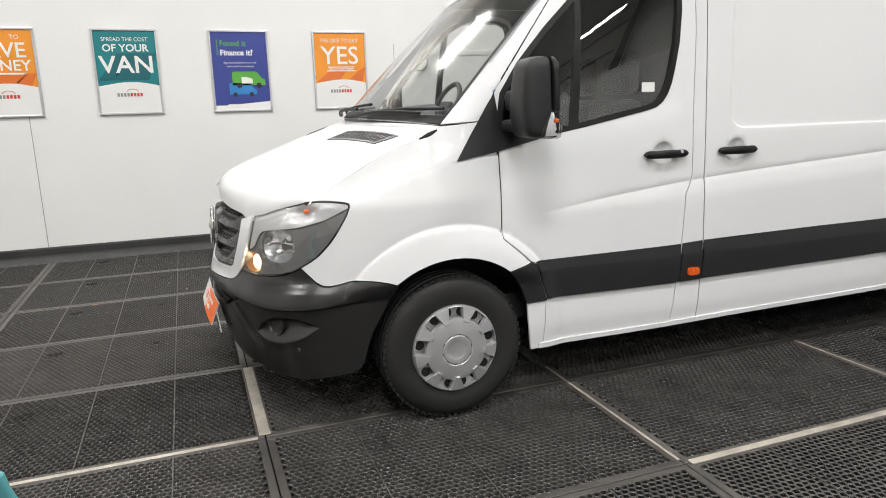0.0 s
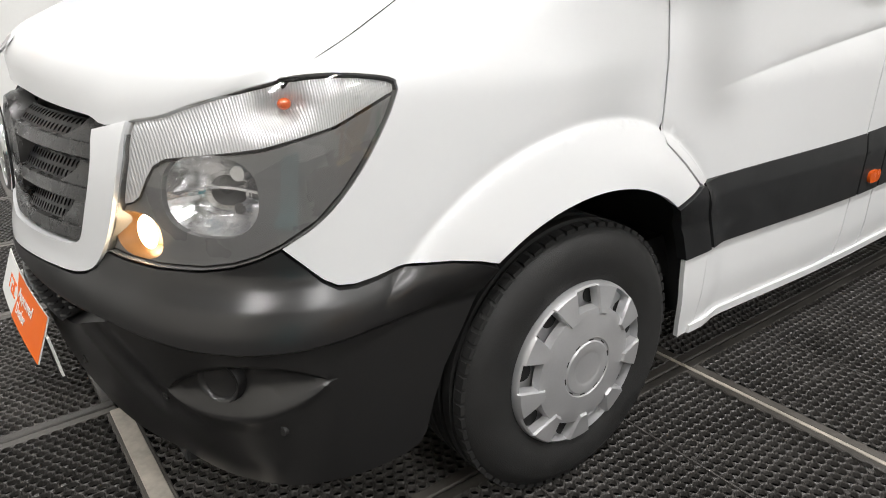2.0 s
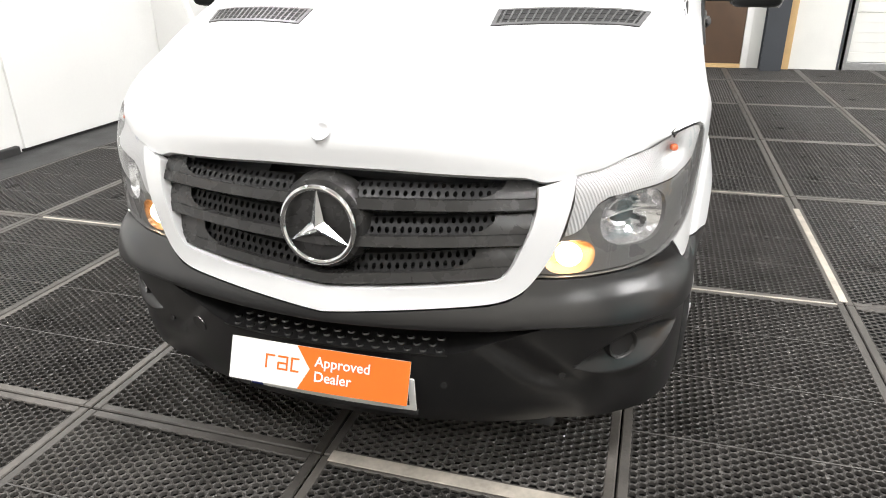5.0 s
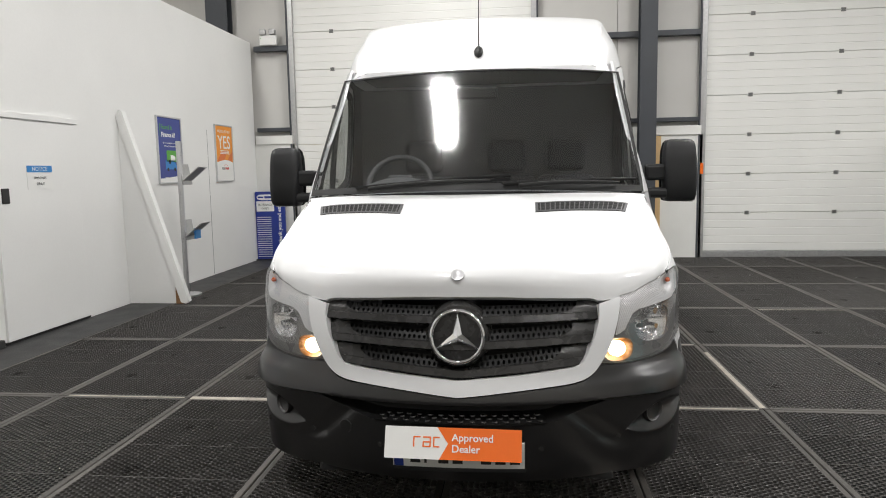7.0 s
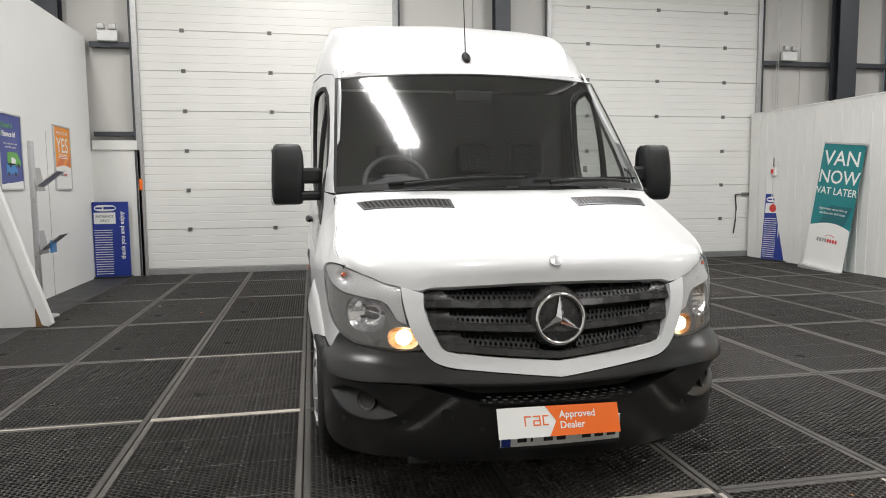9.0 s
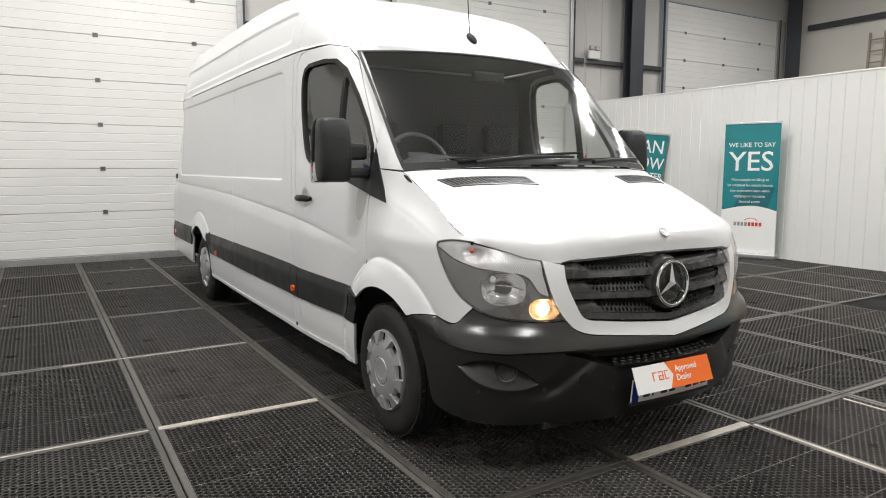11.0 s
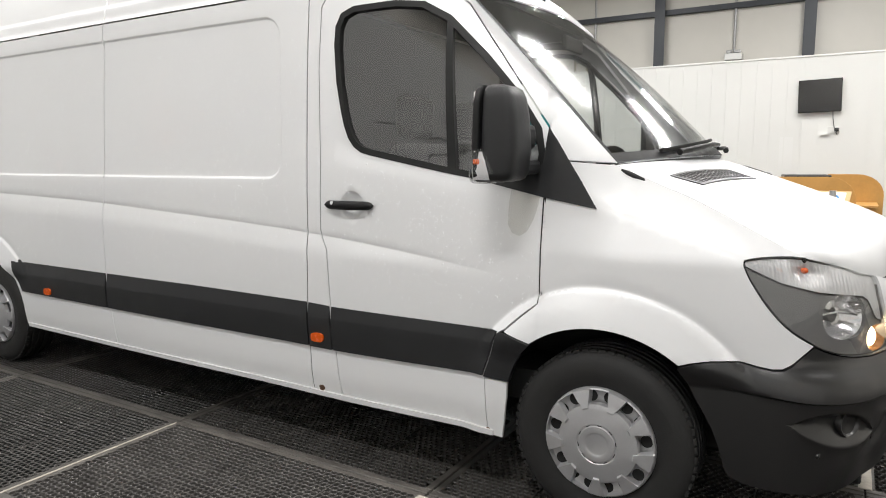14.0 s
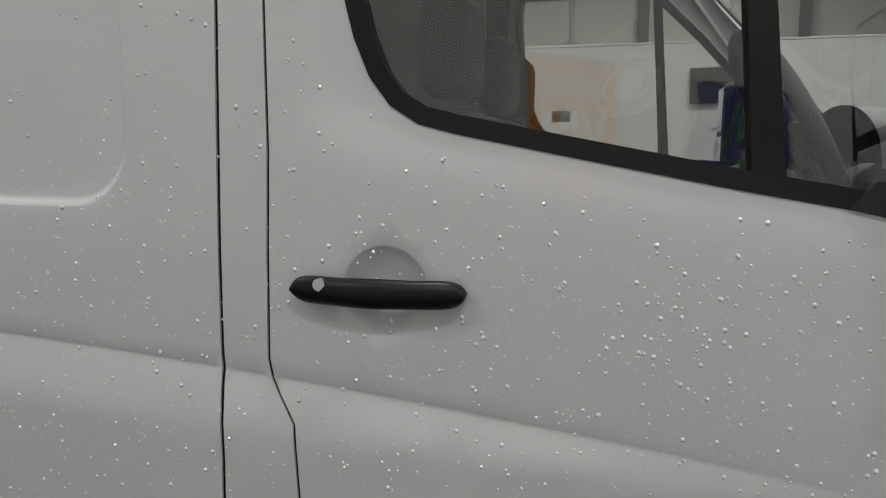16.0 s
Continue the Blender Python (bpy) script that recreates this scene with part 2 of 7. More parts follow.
def box(lo, hi, bevel=0.0, seg=2, m=None):
    return add_box(bmesh.new(), lo, hi, bevel, seg, m)


def add_cyl(bm, a, b, r, r2=None, seg=20):
    a, b = Vector(a), Vector(b)
    d = b - a
    m = Matrix.Translation((a + b) / 2) @ d.to_track_quat("Z", "Y").to_matrix().to_4x4()
    bmesh.ops.create_cone(bm, cap_ends=True, segments=seg, radius1=r, radius2=r if r2 is None else r2, depth=d.length, matrix=m)
    return bm


def cyl(a, b, r, r2=None, seg=20):
    return add_cyl(bmesh.new(), a, b, r, r2, seg)


def tube(path, r, seg=10):
    """A round bar swept along points."""
    pts = [Vector(p) for p in path]
    vs, fs = [], []
    for i, p in enumerate(pts):
        d = (pts[min(i + 1, len(pts) - 1)] - pts[max(i - 1, 0)]).normalized()
        q = d.to_track_quat("Z", "Y").to_matrix()
        rr = r[i] if isinstance(r, (list, tuple)) else r
        for k in range(seg):
            a = 2 * math.pi * k / seg
            vs.append(p + q @ Vector((rr * math.cos(a), rr * math.sin(a), 0)))
    for i in range(len(pts) - 1):
        for k in range(seg):
            k2 = (k + 1) % seg
            fs.append((i * seg + k, i * seg + k2, (i + 1) * seg + k2, (i + 1) * seg + k))
    fs.append(tuple(range(seg))[::-1])
    fs.append(tuple(range((len(pts) - 1) * seg, len(pts) * seg)))
    return vs, fs


def lathe(profile, seg=48, axis="y"):
    """Profile of (radius, along axis) turned round an axis."""
    vs, fs = [], []
    n = len(profile)
    for k in range(seg):
        a = 2 * math.pi * k / seg
        for r, h in profile:
            vs.append((r * math.cos(a), h, r * math.sin(a)) if axis == "y" else (r * math.cos(a), r * math.sin(a), h))
    for k in range(seg):
        k2 = (k + 1) % seg
        for i in range(n - 1):
            fs.append((k * n + i, k * n + i + 1, k2 * n + i + 1, k2 * n + i))
    return vs, fs


def prism(poly, depth, m=None, bevel=0.0):
    """A flat shape in local x, y, with its front at z = 0 and depth behind it."""
    bm = bmesh.new()
    f = bm.faces.new([bm.verts.new((x, y, 0)) for x, y in poly])
    r = bmesh.ops.extrude_face_region(bm, geom=[f])
    bmesh.ops.translate(bm, verts=[g for g in r["geom"] if isinstance(g, bmesh.types.BMVert)], vec=(0, 0, -depth))
    if bevel:
        bmesh.ops.recalc_face_normals(bm, faces=bm.faces)
        bmesh.ops.bevel(bm, geom=bm.edges[:], offset=bevel, segments=2, affect='EDGES', profile=0.5)
    if m is not None:
        bmesh.ops.transform(bm, matrix=m, verts=bm.verts)
    return bm


def words(name, text, size, mat, parent, m, align="LEFT", bold=0.0, squeeze=1.0):
    """Flat lettering as a thin mesh; m places its baseline start."""
    cu = bpy.data.curves.new(name, 'FONT')
    cu.body, cu.size, cu.align_x, cu.extrude, cu.offset = text, size, align, 0.0004, bold
    cu.resolution_u = 3
    ob = new(name, cu)
    dg = bpy.context.evaluated_depsgraph_get()
    me = bpy.data.meshes.new_from_object(ob.evaluated_get(dg))
    bpy.data.objects.remove(ob)
    bpy.data.curves.remove(cu)
    me.materials.clear()
    me.transform(m @ Matrix.Diagonal((squeeze, 1, 1, 1)))
    return link(name, me, mat, parent)


def face_on(x, y, z, rz=0, tilt=0):
    """A frame whose local x runs along a wall, local y up and local z out towards the viewer; rz turns it."""
    return pose(x, y, z, 90 + tilt, 0, rz)


def inside(px, py, poly):
    x, y = np.asarray(px), np.asarray(py)
    c = np.zeros(x.shape, bool)
    n = len(poly)
    for i in range(n):
        (x1, y1), (x2, y2) = poly[i], poly[(i + 1) % n]
        if y1 != y2:
            c ^= ((y1 > y) != (y2 > y)) & (x < (x2 - x1) * (y - y1) / (y2 - y1) + x1)
    return c


def dense(poly, step):
    out = []
    for i, (x1, y1) in enumerate(poly):
        x2, y2 = poly[(i + 1) % len(poly)]
        n = max(1, int(math.hypot(x2 - x1, y2 - y1) / step + 0.5))
        out += [(x1 + (x2 - x1) * k / n, y1 + (y2 - y1) * k / n) for k in range(n)]
    return out


def inset(poly, d):
    """The outline moved inwards by d."""
    n = len(poly)
    area = sum(poly[i][0] * poly[(i + 1) % n][1] - poly[(i + 1) % n][0] * poly[i][1] for i in range(n))
    sg = 1 if area > 0 else -1
    out = []
    for i in range(n):
        a, b, c = Vector(poly[i - 1]), Vector(poly[i]), Vector(poly[(i + 1) % n])
        e1, e2 = (b - a).normalized(), (c - b).normalized()
        n1, n2 = Vector((-e1.y, e1.x)) * sg, Vector((-e2.y, e2.x)) * sg
        v = n1 + n2
        v = v / max(0.4, v.length_squared / 2)
        out.append(tuple(b + v * d))
    return out


def chaikin(pts, n=2):
    """Round the corners of an open line, keeping its ends."""
    for _ in range(n):
        out = [pts[0]]
        for (x1, y1), (x2, y2) in zip(pts, pts[1:]):
            out += [(0.75 * x1 + 0.25 * x2, 0.75 * y1 + 0.25 * y2), (0.25 * x1 + 0.75 * x2, 0.25 * y1 + 0.75 * y2)]
        pts = out + [pts[-1]]
    return pts


def curve(pts, x):
    """A smooth value at x through (x, value) points."""
    xs, ys = [p[0] for p in pts], [p[1] for p in pts]
    if x <= xs[0]:
        return ys[0]
    if x >= xs[-1]:
        return ys[-1]
    i = next(k for k in range(len(xs) - 1) if xs[k + 1] >= x)
    h = xs[i + 1] - xs[i]
    t = (x - xs[i]) / h

    def slope(k):
        if k == 0 or k == len(xs) - 1:
            j = 0 if k == 0 else k - 1
            return (ys[j + 1] - ys[j]) / (xs[j + 1] - xs[j])
        a, b = (ys[k] - ys[k - 1]) / (xs[k] - xs[k - 1]), (ys[k + 1] - ys[k]) / (xs[k + 1] - xs[k])
        return 0 if a * b <= 0 else 2 * a * b / (a + b)
    m0, m1 = slope(i) * h, slope(i + 1) * h
    return (2 * t**3 - 3 * t**2 + 1) * ys[i] + (t**3 - 2 * t**2 + t) * m0 + (-2 * t**3 + 3 * t**2) * ys[i + 1] + (t**3 - t**2) * m1


def smooth01(t):
    t = min(1.0, max(0.0, t))
    return t * t * (3 - 2 * t)


# ---- the hall: floor, walls, roof ----
WL, WB, WR, WO, WBK = 4.43, 9.18, -7.36, -15.2, -7.5   # left wall, back wall, right partition, outer wall, wall behind


def wall(name, lo, hi, mat, label):
    ob = part(name, box(lo, hi), mat)
    return tagged(ob, label, "wall", kind="structure")


# slab coloured almost black, so the mat holes look shaded
tagged(part("floor", box((WBK, WO, -0.2), (WB + 0.3, 6.2, -0.016)), SLAB), "wet concrete slab under the rubber mats, blackened for the shade in their holes", "floor", kind="structure")
tagged(part("ceiling", box((WBK, WO - 0.2, ROOM_H), (WB + 0.3, 6.4, ROOM_H + 0.2)), ROOFMAT), "pale lined roof high over the hall", "ceiling", kind="structure")
wall("wall_left", (WBK, WL, -0.016), (WB, WL + 0.12, 3.82), WALL, "white painted board partition with posters")
wall("wall_left_outer", (WBK, 6.2, -0.016), (WB + 0.3, 6.4, ROOM_H), CLAD, "cream clad outer wall behind the partition")
wall("wall_right", (-4.2, WR - 0.1, -0.016), (WB, WR, 2.72), PANELWALL, "white ribbed panel partition of half height")
wall("wall_right_outer", (WBK, WO - 0.2, -0.016), (WB + 0.3, WO, ROOM_H), CLAD, "cream steel clad outer wall of the hall")
wall("wall_behind", (WBK - 0.2, WO - 0.2, -0.016), (WBK, 6.4, ROOM_H), CLAD, "cream clad wall closing the hall")

# back wall: block below, cladding above, two door openings
DOOR_H = 5.3
DOORS = ((-0.5, 3.70), (-7.5, -3.27))
wb = bmesh.new()
for lo, hi in ((WO, -14.74), (-10.39, -7.5), (-3.27, -0.5), (3.70, 6.2)):
    add_box(wb, (WB, lo, -0.016), (WB + 0.24, hi, 2.05))
tagged(part("wall_back", wb, BLOCK), "white painted block wall between the roller doors", "wall", kind="structure")
wb = bmesh.new()
for lo, hi in ((WO, -14.74), (-10.39, -7.5), (-3.27, -0.5), (3.70, 6.2)):
    n = max(1, int((hi - lo) / 0.95))
    for k in range(n):
        a = lo + (hi - lo) * k / n
        add_box(wb, (WB + 0.12, a + 0.004, 2.05), (WB + 0.2, a + (hi - lo) / n - 0.004, ROOM_H))
    add_box(wb, (WB + 0.2, lo, 2.05), (WB + 0.24, hi, ROOM_H))
add_box(wb, (WB + 0.08, WO, DOOR_H), (WB + 0.12, 6.2, ROOM_H))
tagged(part("wall_back_cladding", wb, GREYCLAD), "pale grey ribbed cladding over the block wall", "wall", kind="structure")
for lo, hi in ((WO, -14.74), (-10.39, -7.5), (-3.27, -0.5), (3.70, WL)):
    tagged(part("trim", box((WB - 0.03, lo + 0.03, 2.05), (WB + 0.05, hi - 0.03, 2.2), 0.005), BLOCK), "white painted ledge on the block wall", "ledge", kind="structure")
    for z, d in ((2.27, 0.07), (3.66, 0.09)):
        tagged(part("trim", box((WB - 0.02, lo + 0.06, z), (WB + 0.1, hi - 0.06, z + d), 0.006), COLUMN), "dark steel cladding rail", "rail", kind="structure")
for y0, y1, z0 in ((-2.47, -2.2, 0), (-9.40, -9.0, 0), (4.72, 5.1, 0)):
    c = thing("steel_column", "dark grey steel column against the back wall", "column", "steel columns", Matrix.Translation((WB - 0.12, (y0 + y1) / 2, -0.016)))
    h = (y1 - y0) / 2
    part("flange", box((-0.14, -h, 0), (-0.122, h, ROOM_H)), COLUMN, c)
    part("web", box((-0.122, -0.008, 0), (0.07, 0.008, ROOM_H)), COLUMN, c)
    part("flange", box((0.07, -h, 0), (0.088, h, ROOM_H)), COLUMN, c)


def panel_mesh(width, height):
    """One door section: a shallow ribbed board, front at x = 0."""
    vs, fs, rows = [], [], []
    n = 5
    for k in range(n):
        z0, z1 = height * k / n, height * (k + 1) / n
        rows += [(0.006 if k else 0.010, z0 + 0.002), (0.0, z0 + 0.010), (0.0, z1 - 0.006)]
    rows += [(0.010, height - 0.002), (0.04, height - 0.002), (0.04, 0.002)]
    for x, z in rows:
        vs += [(x, 0, z), (x, width, z)]
    m = len(rows)
    for i in range(m):
        j = (i + 1) % m
        fs.append((2 * i, 2 * j, 2 * j + 1, 2 * i + 1))
    fs += [tuple(range(0, 2 * m, 2)), tuple(range(1, 2 * m, 2))[::-1]]
    me = bpy.data.meshes.new("door_panel")
    me.from_pydata(vs, [], fs)
    me.update()
    me.materials.append(DOORPAINT)
    return me


def sectional_door(name, x, y0, y1, hinges, height=DOOR_H, pitch=0.645, m=None, label="closed cream sectional roller door with ribbed panels", latch=False):
    d = thing(name, label, "roller door", at=m)
    d["kind"] = "structure"
    me = panel_mesh(y1 - y0 - 0.04, pitch)
    k = 0
    z = 0.10
    hb = bmesh.new()
    add_box(hb, (-0.012, -0.035, -0.03), (0.004, 0.035, -0.006))
    add_box(hb, (-0.012, -0.035, 0.006), (0.004, 0.035, 0.03))
    add_box(hb, (-0.008, -0.026, -0.03), (0.002, 0.026, 0.03))
    hme = bpy.data.meshes.new("hinge")
    hb.to_mesh(hme)
    hb.free()
    hme.materials.append(DARKMET)
    while z < height - 0.05:
        p = link("door_panel", me, None, d)
        p.location = (x + 0.05, y0 + 0.02, z)
        for hy in hinges:
            if k:
                h = link("hinge", hme, None, d)
                h.location = (x + 0.05, hy, z)
        if k:
            for yy in (y0 - 0.02, y1 + 0.02):
                bk = link("track_bracket", hme, None, d)
                bk.location = (x + 0.02, yy, z)
        z += pitch
        k += 1
    part("bottom_seal", box((x + 0.04, y0 + 0.02, -0.012), (x + 0.1, y1 - 0.02, 0.098), 0.006), GALV, d, "grey metal and rubber bottom seal")
    for yy, s in ((y0, -1), (y1, 1)):
        part("track", box((x + 0.0, yy - 0.045, -0.012), (x + 0.045, yy + 0.045, height), 0.004), GALV, d)
        part("angle", box((x - 0.012, yy + s * 0.045, 0.0), (x + 0.03, yy + s * 0.075, height), 0.003), COLUMN, d)
        part("marker", box((x - 0.006, yy - 0.02, 1.4), (x + 0.001, yy + 0.03, 1.58)), SIGNORANGE, d, "orange warning marker on the track")
    if latch:
        bm = box((x + 0.02, y0 + 0.10, 1.18), (x + 0.05, y0 + 0.28, 1.24), 0.006)
        add_cyl(bm, (x + 0.02, y0 + 0.3, 1.21), (x + 0.02, y0 + 0.42, 1.21), 0.012)
        part("latch", bm, DARKMET, d, "steel sliding latch")
        vs, fs = tube([(x + 0.03, y0 + 0.42, 1.2), (x + 0.02, y0 + 0.40, 0.95), (x + 0.02, y0 + 0.41, 0.7), (x + 0.03, y0 + 0.44, 0.45)], 0.012)
        raw("pull_rope", vs, fs, BLACKINK, d, "dark hanging pull rope", 60)
    return d


sectional_door("door_1", WB, DOORS[0][0], DOORS[0][1], (2.98, 1.6, 0.22))
sectional_door("door_2", WB, DOORS[1][0], DOORS[1][1], (-6.78, -5.40, -4.02), latch=True)
sectional_door("door_3", WB, -14.74, -10.39, (-11.12, -12.57, -13.99))

for x in (8.88, 4.73, 1.31, -2.1, -5.5):
    w = 0.20 if x > 5 else 0.13
    c = thing("steel_column", "dark grey steel column of the outer wall", "column", "steel columns", Matrix.Translation((x, WO + 0.16, -0.016)))
    part("flange", box((-w, 0.1, 0), (w, 0.118, ROOM_H)), COLUMN, c)
    part("web", box((-0.008, -0.1, 0), (0.008, 0.1, ROOM_H)), COLUMN, c)
for z in (4.96, 6.2):
    tagged(part("trim", box((WBK + 0.05, WO, z), (8.6, WO + 0.14, z + 0.13), 0.008), COLUMN), "dark steel cladding rail on the outer wall", "rail", kind="structure")
tagged(part("trim", box((WBK + 0.05, WO, 3.25), (8.6, WO + 0.1, 3.33), 0.008), COLUMN), "dark steel cladding rail on the outer wall", "rail", kind="structure")
for x in (6.49, 2.95, -0.58):
    tagged(part("trim", cyl((x, WO + 0.06, 2.5), (x, WO + 0.06, ROOM_H), 0.03), GALV), "grey steel conduit up the outer wall", "conduit", kind="structure")

# ribs of the partition and its cap
pb = bmesh.new()
k = -4.1
while k < 9.1:
    add_box(pb, (k, WR - 0.02, 0.0), (k + 0.016, WR + 0.011, 2.70))
    k += 0.2
tagged(part("wall_right_ribs", pb, PANELWALL), "narrow upright ribs of the panel partition", "trim", kind="structure")
tagged(part("trim", box((-4.2, WR - 0.12, 2.72), (WB, WR + 0.012, 2.745), 0.004), WHITEPLASTIC), "white capping on the panel partition", "capping", kind="structure")

# joints and door of the left wall
for x in (-2.9, -1.58, 2.4, 5.02, 7.3):
    tagged(part("trim", box((x - 0.002, WL - 0.003, 0.0), (x + 0.004, WL + 0.01, 2.2)), GREYINK), "thin joint between wall boards", "joint", kind="structure")
tagged(part("baseboard", box((WBK, WL - 0.05, -0.012), (2.95, WL, 0.07), 0.012), PLAINRUBBER), "dark rubber upstand along the wall foot", "baseboard", kind="structure")
d = thing("side_door", "white flush door with a notice, in the partition", "door")
d["kind"] = "structure"
part("leaf", box((3.02, WL - 0.028, 0.025), (4.19, WL - 0.002, 2.06), 0.004), WALL, d)
part("head_trim", box((2.9, WL - 0.034, 2.075), (4.22, WL - 0.001, 2.13), 0.004), WALL, d)
part("door_handle", box((3.08, WL - 0.04, 1.29), (3.17, WL - 0.02, 1.43), 0.006), BLACKINK, d, "dark recessed lock plate")
part("gap", box((3.0, WL - 0.02, 0.0), (4.22, WL - 0.001, 0.024)), BLACK, d)


def notice(x0, x1, z0, z1):
    n = thing("notice_sign", "white notice card with a blue heading, on the door", "sign", at=face_on(x0, WL - 0.032, z0))
    w, h = x1 - x0, z1 - z0
    part("card", prism([(0, 0), (w, 0), (w, h), (0, h)], 0.003), PAPER, n)
    part("heading", prism([(0, h * 0.72), (w, h * 0.72), (w, h), (0, h)], 0.001, Matrix.Translation((0, 0, 0.002))), SKYBLUE, n)
    words("heading_text", "NOTICE", 0.058, INK, n, Matrix.Translation((w / 2, h * 0.78, 0.003)), "CENTER")
    words("text", "EMPLOYEES", 0.034, BLACKINK, n, Matrix.Translation((w / 2, h * 0.44, 0.002)), "CENTER")
    words("text", "ONLY", 0.04, BLACKINK, n, Matrix.Translation((w / 2, h * 0.18, 0.002)), "CENTER")


notice(3.42, 3.77, 1.41, 1.64)

# the white brace that holds the partition
br = thing("wall_brace", "white triangular board brace with a timber edge, propping the wall", "brace")
part("board", prism([(0, 0), (0.68, 0), (0.66, 0.10), (0.0, 2.26)], 0.02, pose(5.0, WL - 0.002, 0.004, 90, 0, -90)), WALL, br)
bm = prism([(0.0, 2.2), (0.03, 2.29), (0.075, 2.28), (0.76, 0.03), (0.72, 0.0), (0.66, 0.02)], 0.075, pose(4.975, WL - 0.002, 0.004, 90, 0, -90))
part("edge_batten", bm, WALL, br)
part("foot_block", box((4.98, WL - 0.69, 0.004), (5.06, WL - 0.60, 0.2), 0.004), BRASSWOOD, br, "bare brown timber foot")

# floor edge: smooth rubber along the left wall and by the desk
tagged(part("floor_edge", box((WBK, 3.90, -0.012), (WB, WL - 0.001, -0.001), 0.003), PLAINRUBBER), "smooth dark rubber strip along the wall", "floor", kind="structure")
tagged(part("floor_back", box((8.08, WR + 0.002, -0.012), (WB - 0.001, 3.898, -0.002), 0.003), PLAINRUBBER), "smooth dark rubber strip before the roller doors", "floor", kind="structure")
tagged(part("floor_behind", box((WBK, WO, -0.012), (-6.24, 3.898, -0.002), 0.003), PLAINRUBBER), "smooth dark rubber floor", "floor", kind="structure")
tagged(part("floor_desk", box((-6.238, WR + 0.002, -0.012), (1.712, -5.525, -0.001), 0.003), PLAINRUBBER), "smooth dark rubber floor round the desk", "floor", kind="structure")


# ---- posters, signs and banners ----
def bars(n, x0, x1, y0, dy, count, mat, h=0.006, parent=None, seed=1, name="small_print"):
    rnd = random.Random(seed)
    bm = bmesh.new()
    for i in range(count):
        w = (x1 - x0) * rnd.uniform(0.75, 1)
        c = (x0 + x1) / 2
        add_box(bm, (c - w / 2, y0 - i * dy, 0.001), (c + w / 2, y0 - i * dy + h, 0.0016))
    part(name, bm, mat, parent)


def swoosh(parent, w, y_low, y_high, mat, seed):
    """Overlapping flat rays of print."""
    rnd = random.Random(seed)
    bm = bmesh.new()
    for k in range(5):
        a, b = sorted((rnd.uniform(0, w), rnd.uniform(0, w)))
        bm.faces.new([bm.verts.new((x, y, 0.0012 + k * 0.0001)) for x, y in ((a, y_low), (b, y_low), (min(w, b + 0.12), y_high), (min(w, a + 0.2), y_high))])
    part("ray_print", bm, mat, parent)


def hill(w, y0, up):
    return [(0, 0.0), (w, 0.0), (w, y0), *[(w * (1 - k / 10), y0 + up * math.sin(math.pi * k / 10) * (1 - 0.35 * k / 10)) for k in range(1, 10)], (0, y0)]


def brand_mark(parent, x, y, s, z=0.002):
    """A grey and red mark with an arc, drawn as plain shapes."""
    bm = bmesh.new()
    for k in range(4):
        add_box(bm, (x - s * 0.5 + k * s * 0.125, y, z - 0.001), (x - s * 0.5 + k * s * 0.125 + s * 0.09, y + s * 0.14, z))
    part("brand_shape", bm, GREYINK, parent)
    bm = bmesh.new()
    for k in range(4):
        add_box(bm, (x + k * s * 0.125, y, z - 0.001), (x + k * s * 0.125 + s * 0.09, y + s * 0.14, z))
    part("brand_shape", bm, REDINK, parent)
    vs, fs = [], []
    for k in range(13):
        a = math.pi * (0.15 + 0.7 * k / 12)
        for r in (0.24, 0.27):
            vs.append((x + s * 0.1 - s * r * math.cos(a), y + s * 0.12 + s * r * math.sin(a) * 0.7, z))
    fs = [(2 * k, 2 * k + 1, 2 * k + 3, 2 * k + 2) for k in range(12)]
    raw("brand_arc", vs, fs, REDINK, parent)


def frame_of(parent, w, h, t=0.022, mat=None):
    for lo, hi in (((-t, -t), (w + t, 0)), ((-t, h), (w + t, h + t)), ((-t, 0), (0, h)), ((w, 0), (w + t, h))):
        part("frame_rail", box((lo[0], lo[1], -0.018), (hi[0], hi[1], 0.012), 0.004), mat or ALU, parent, "silver snap frame")


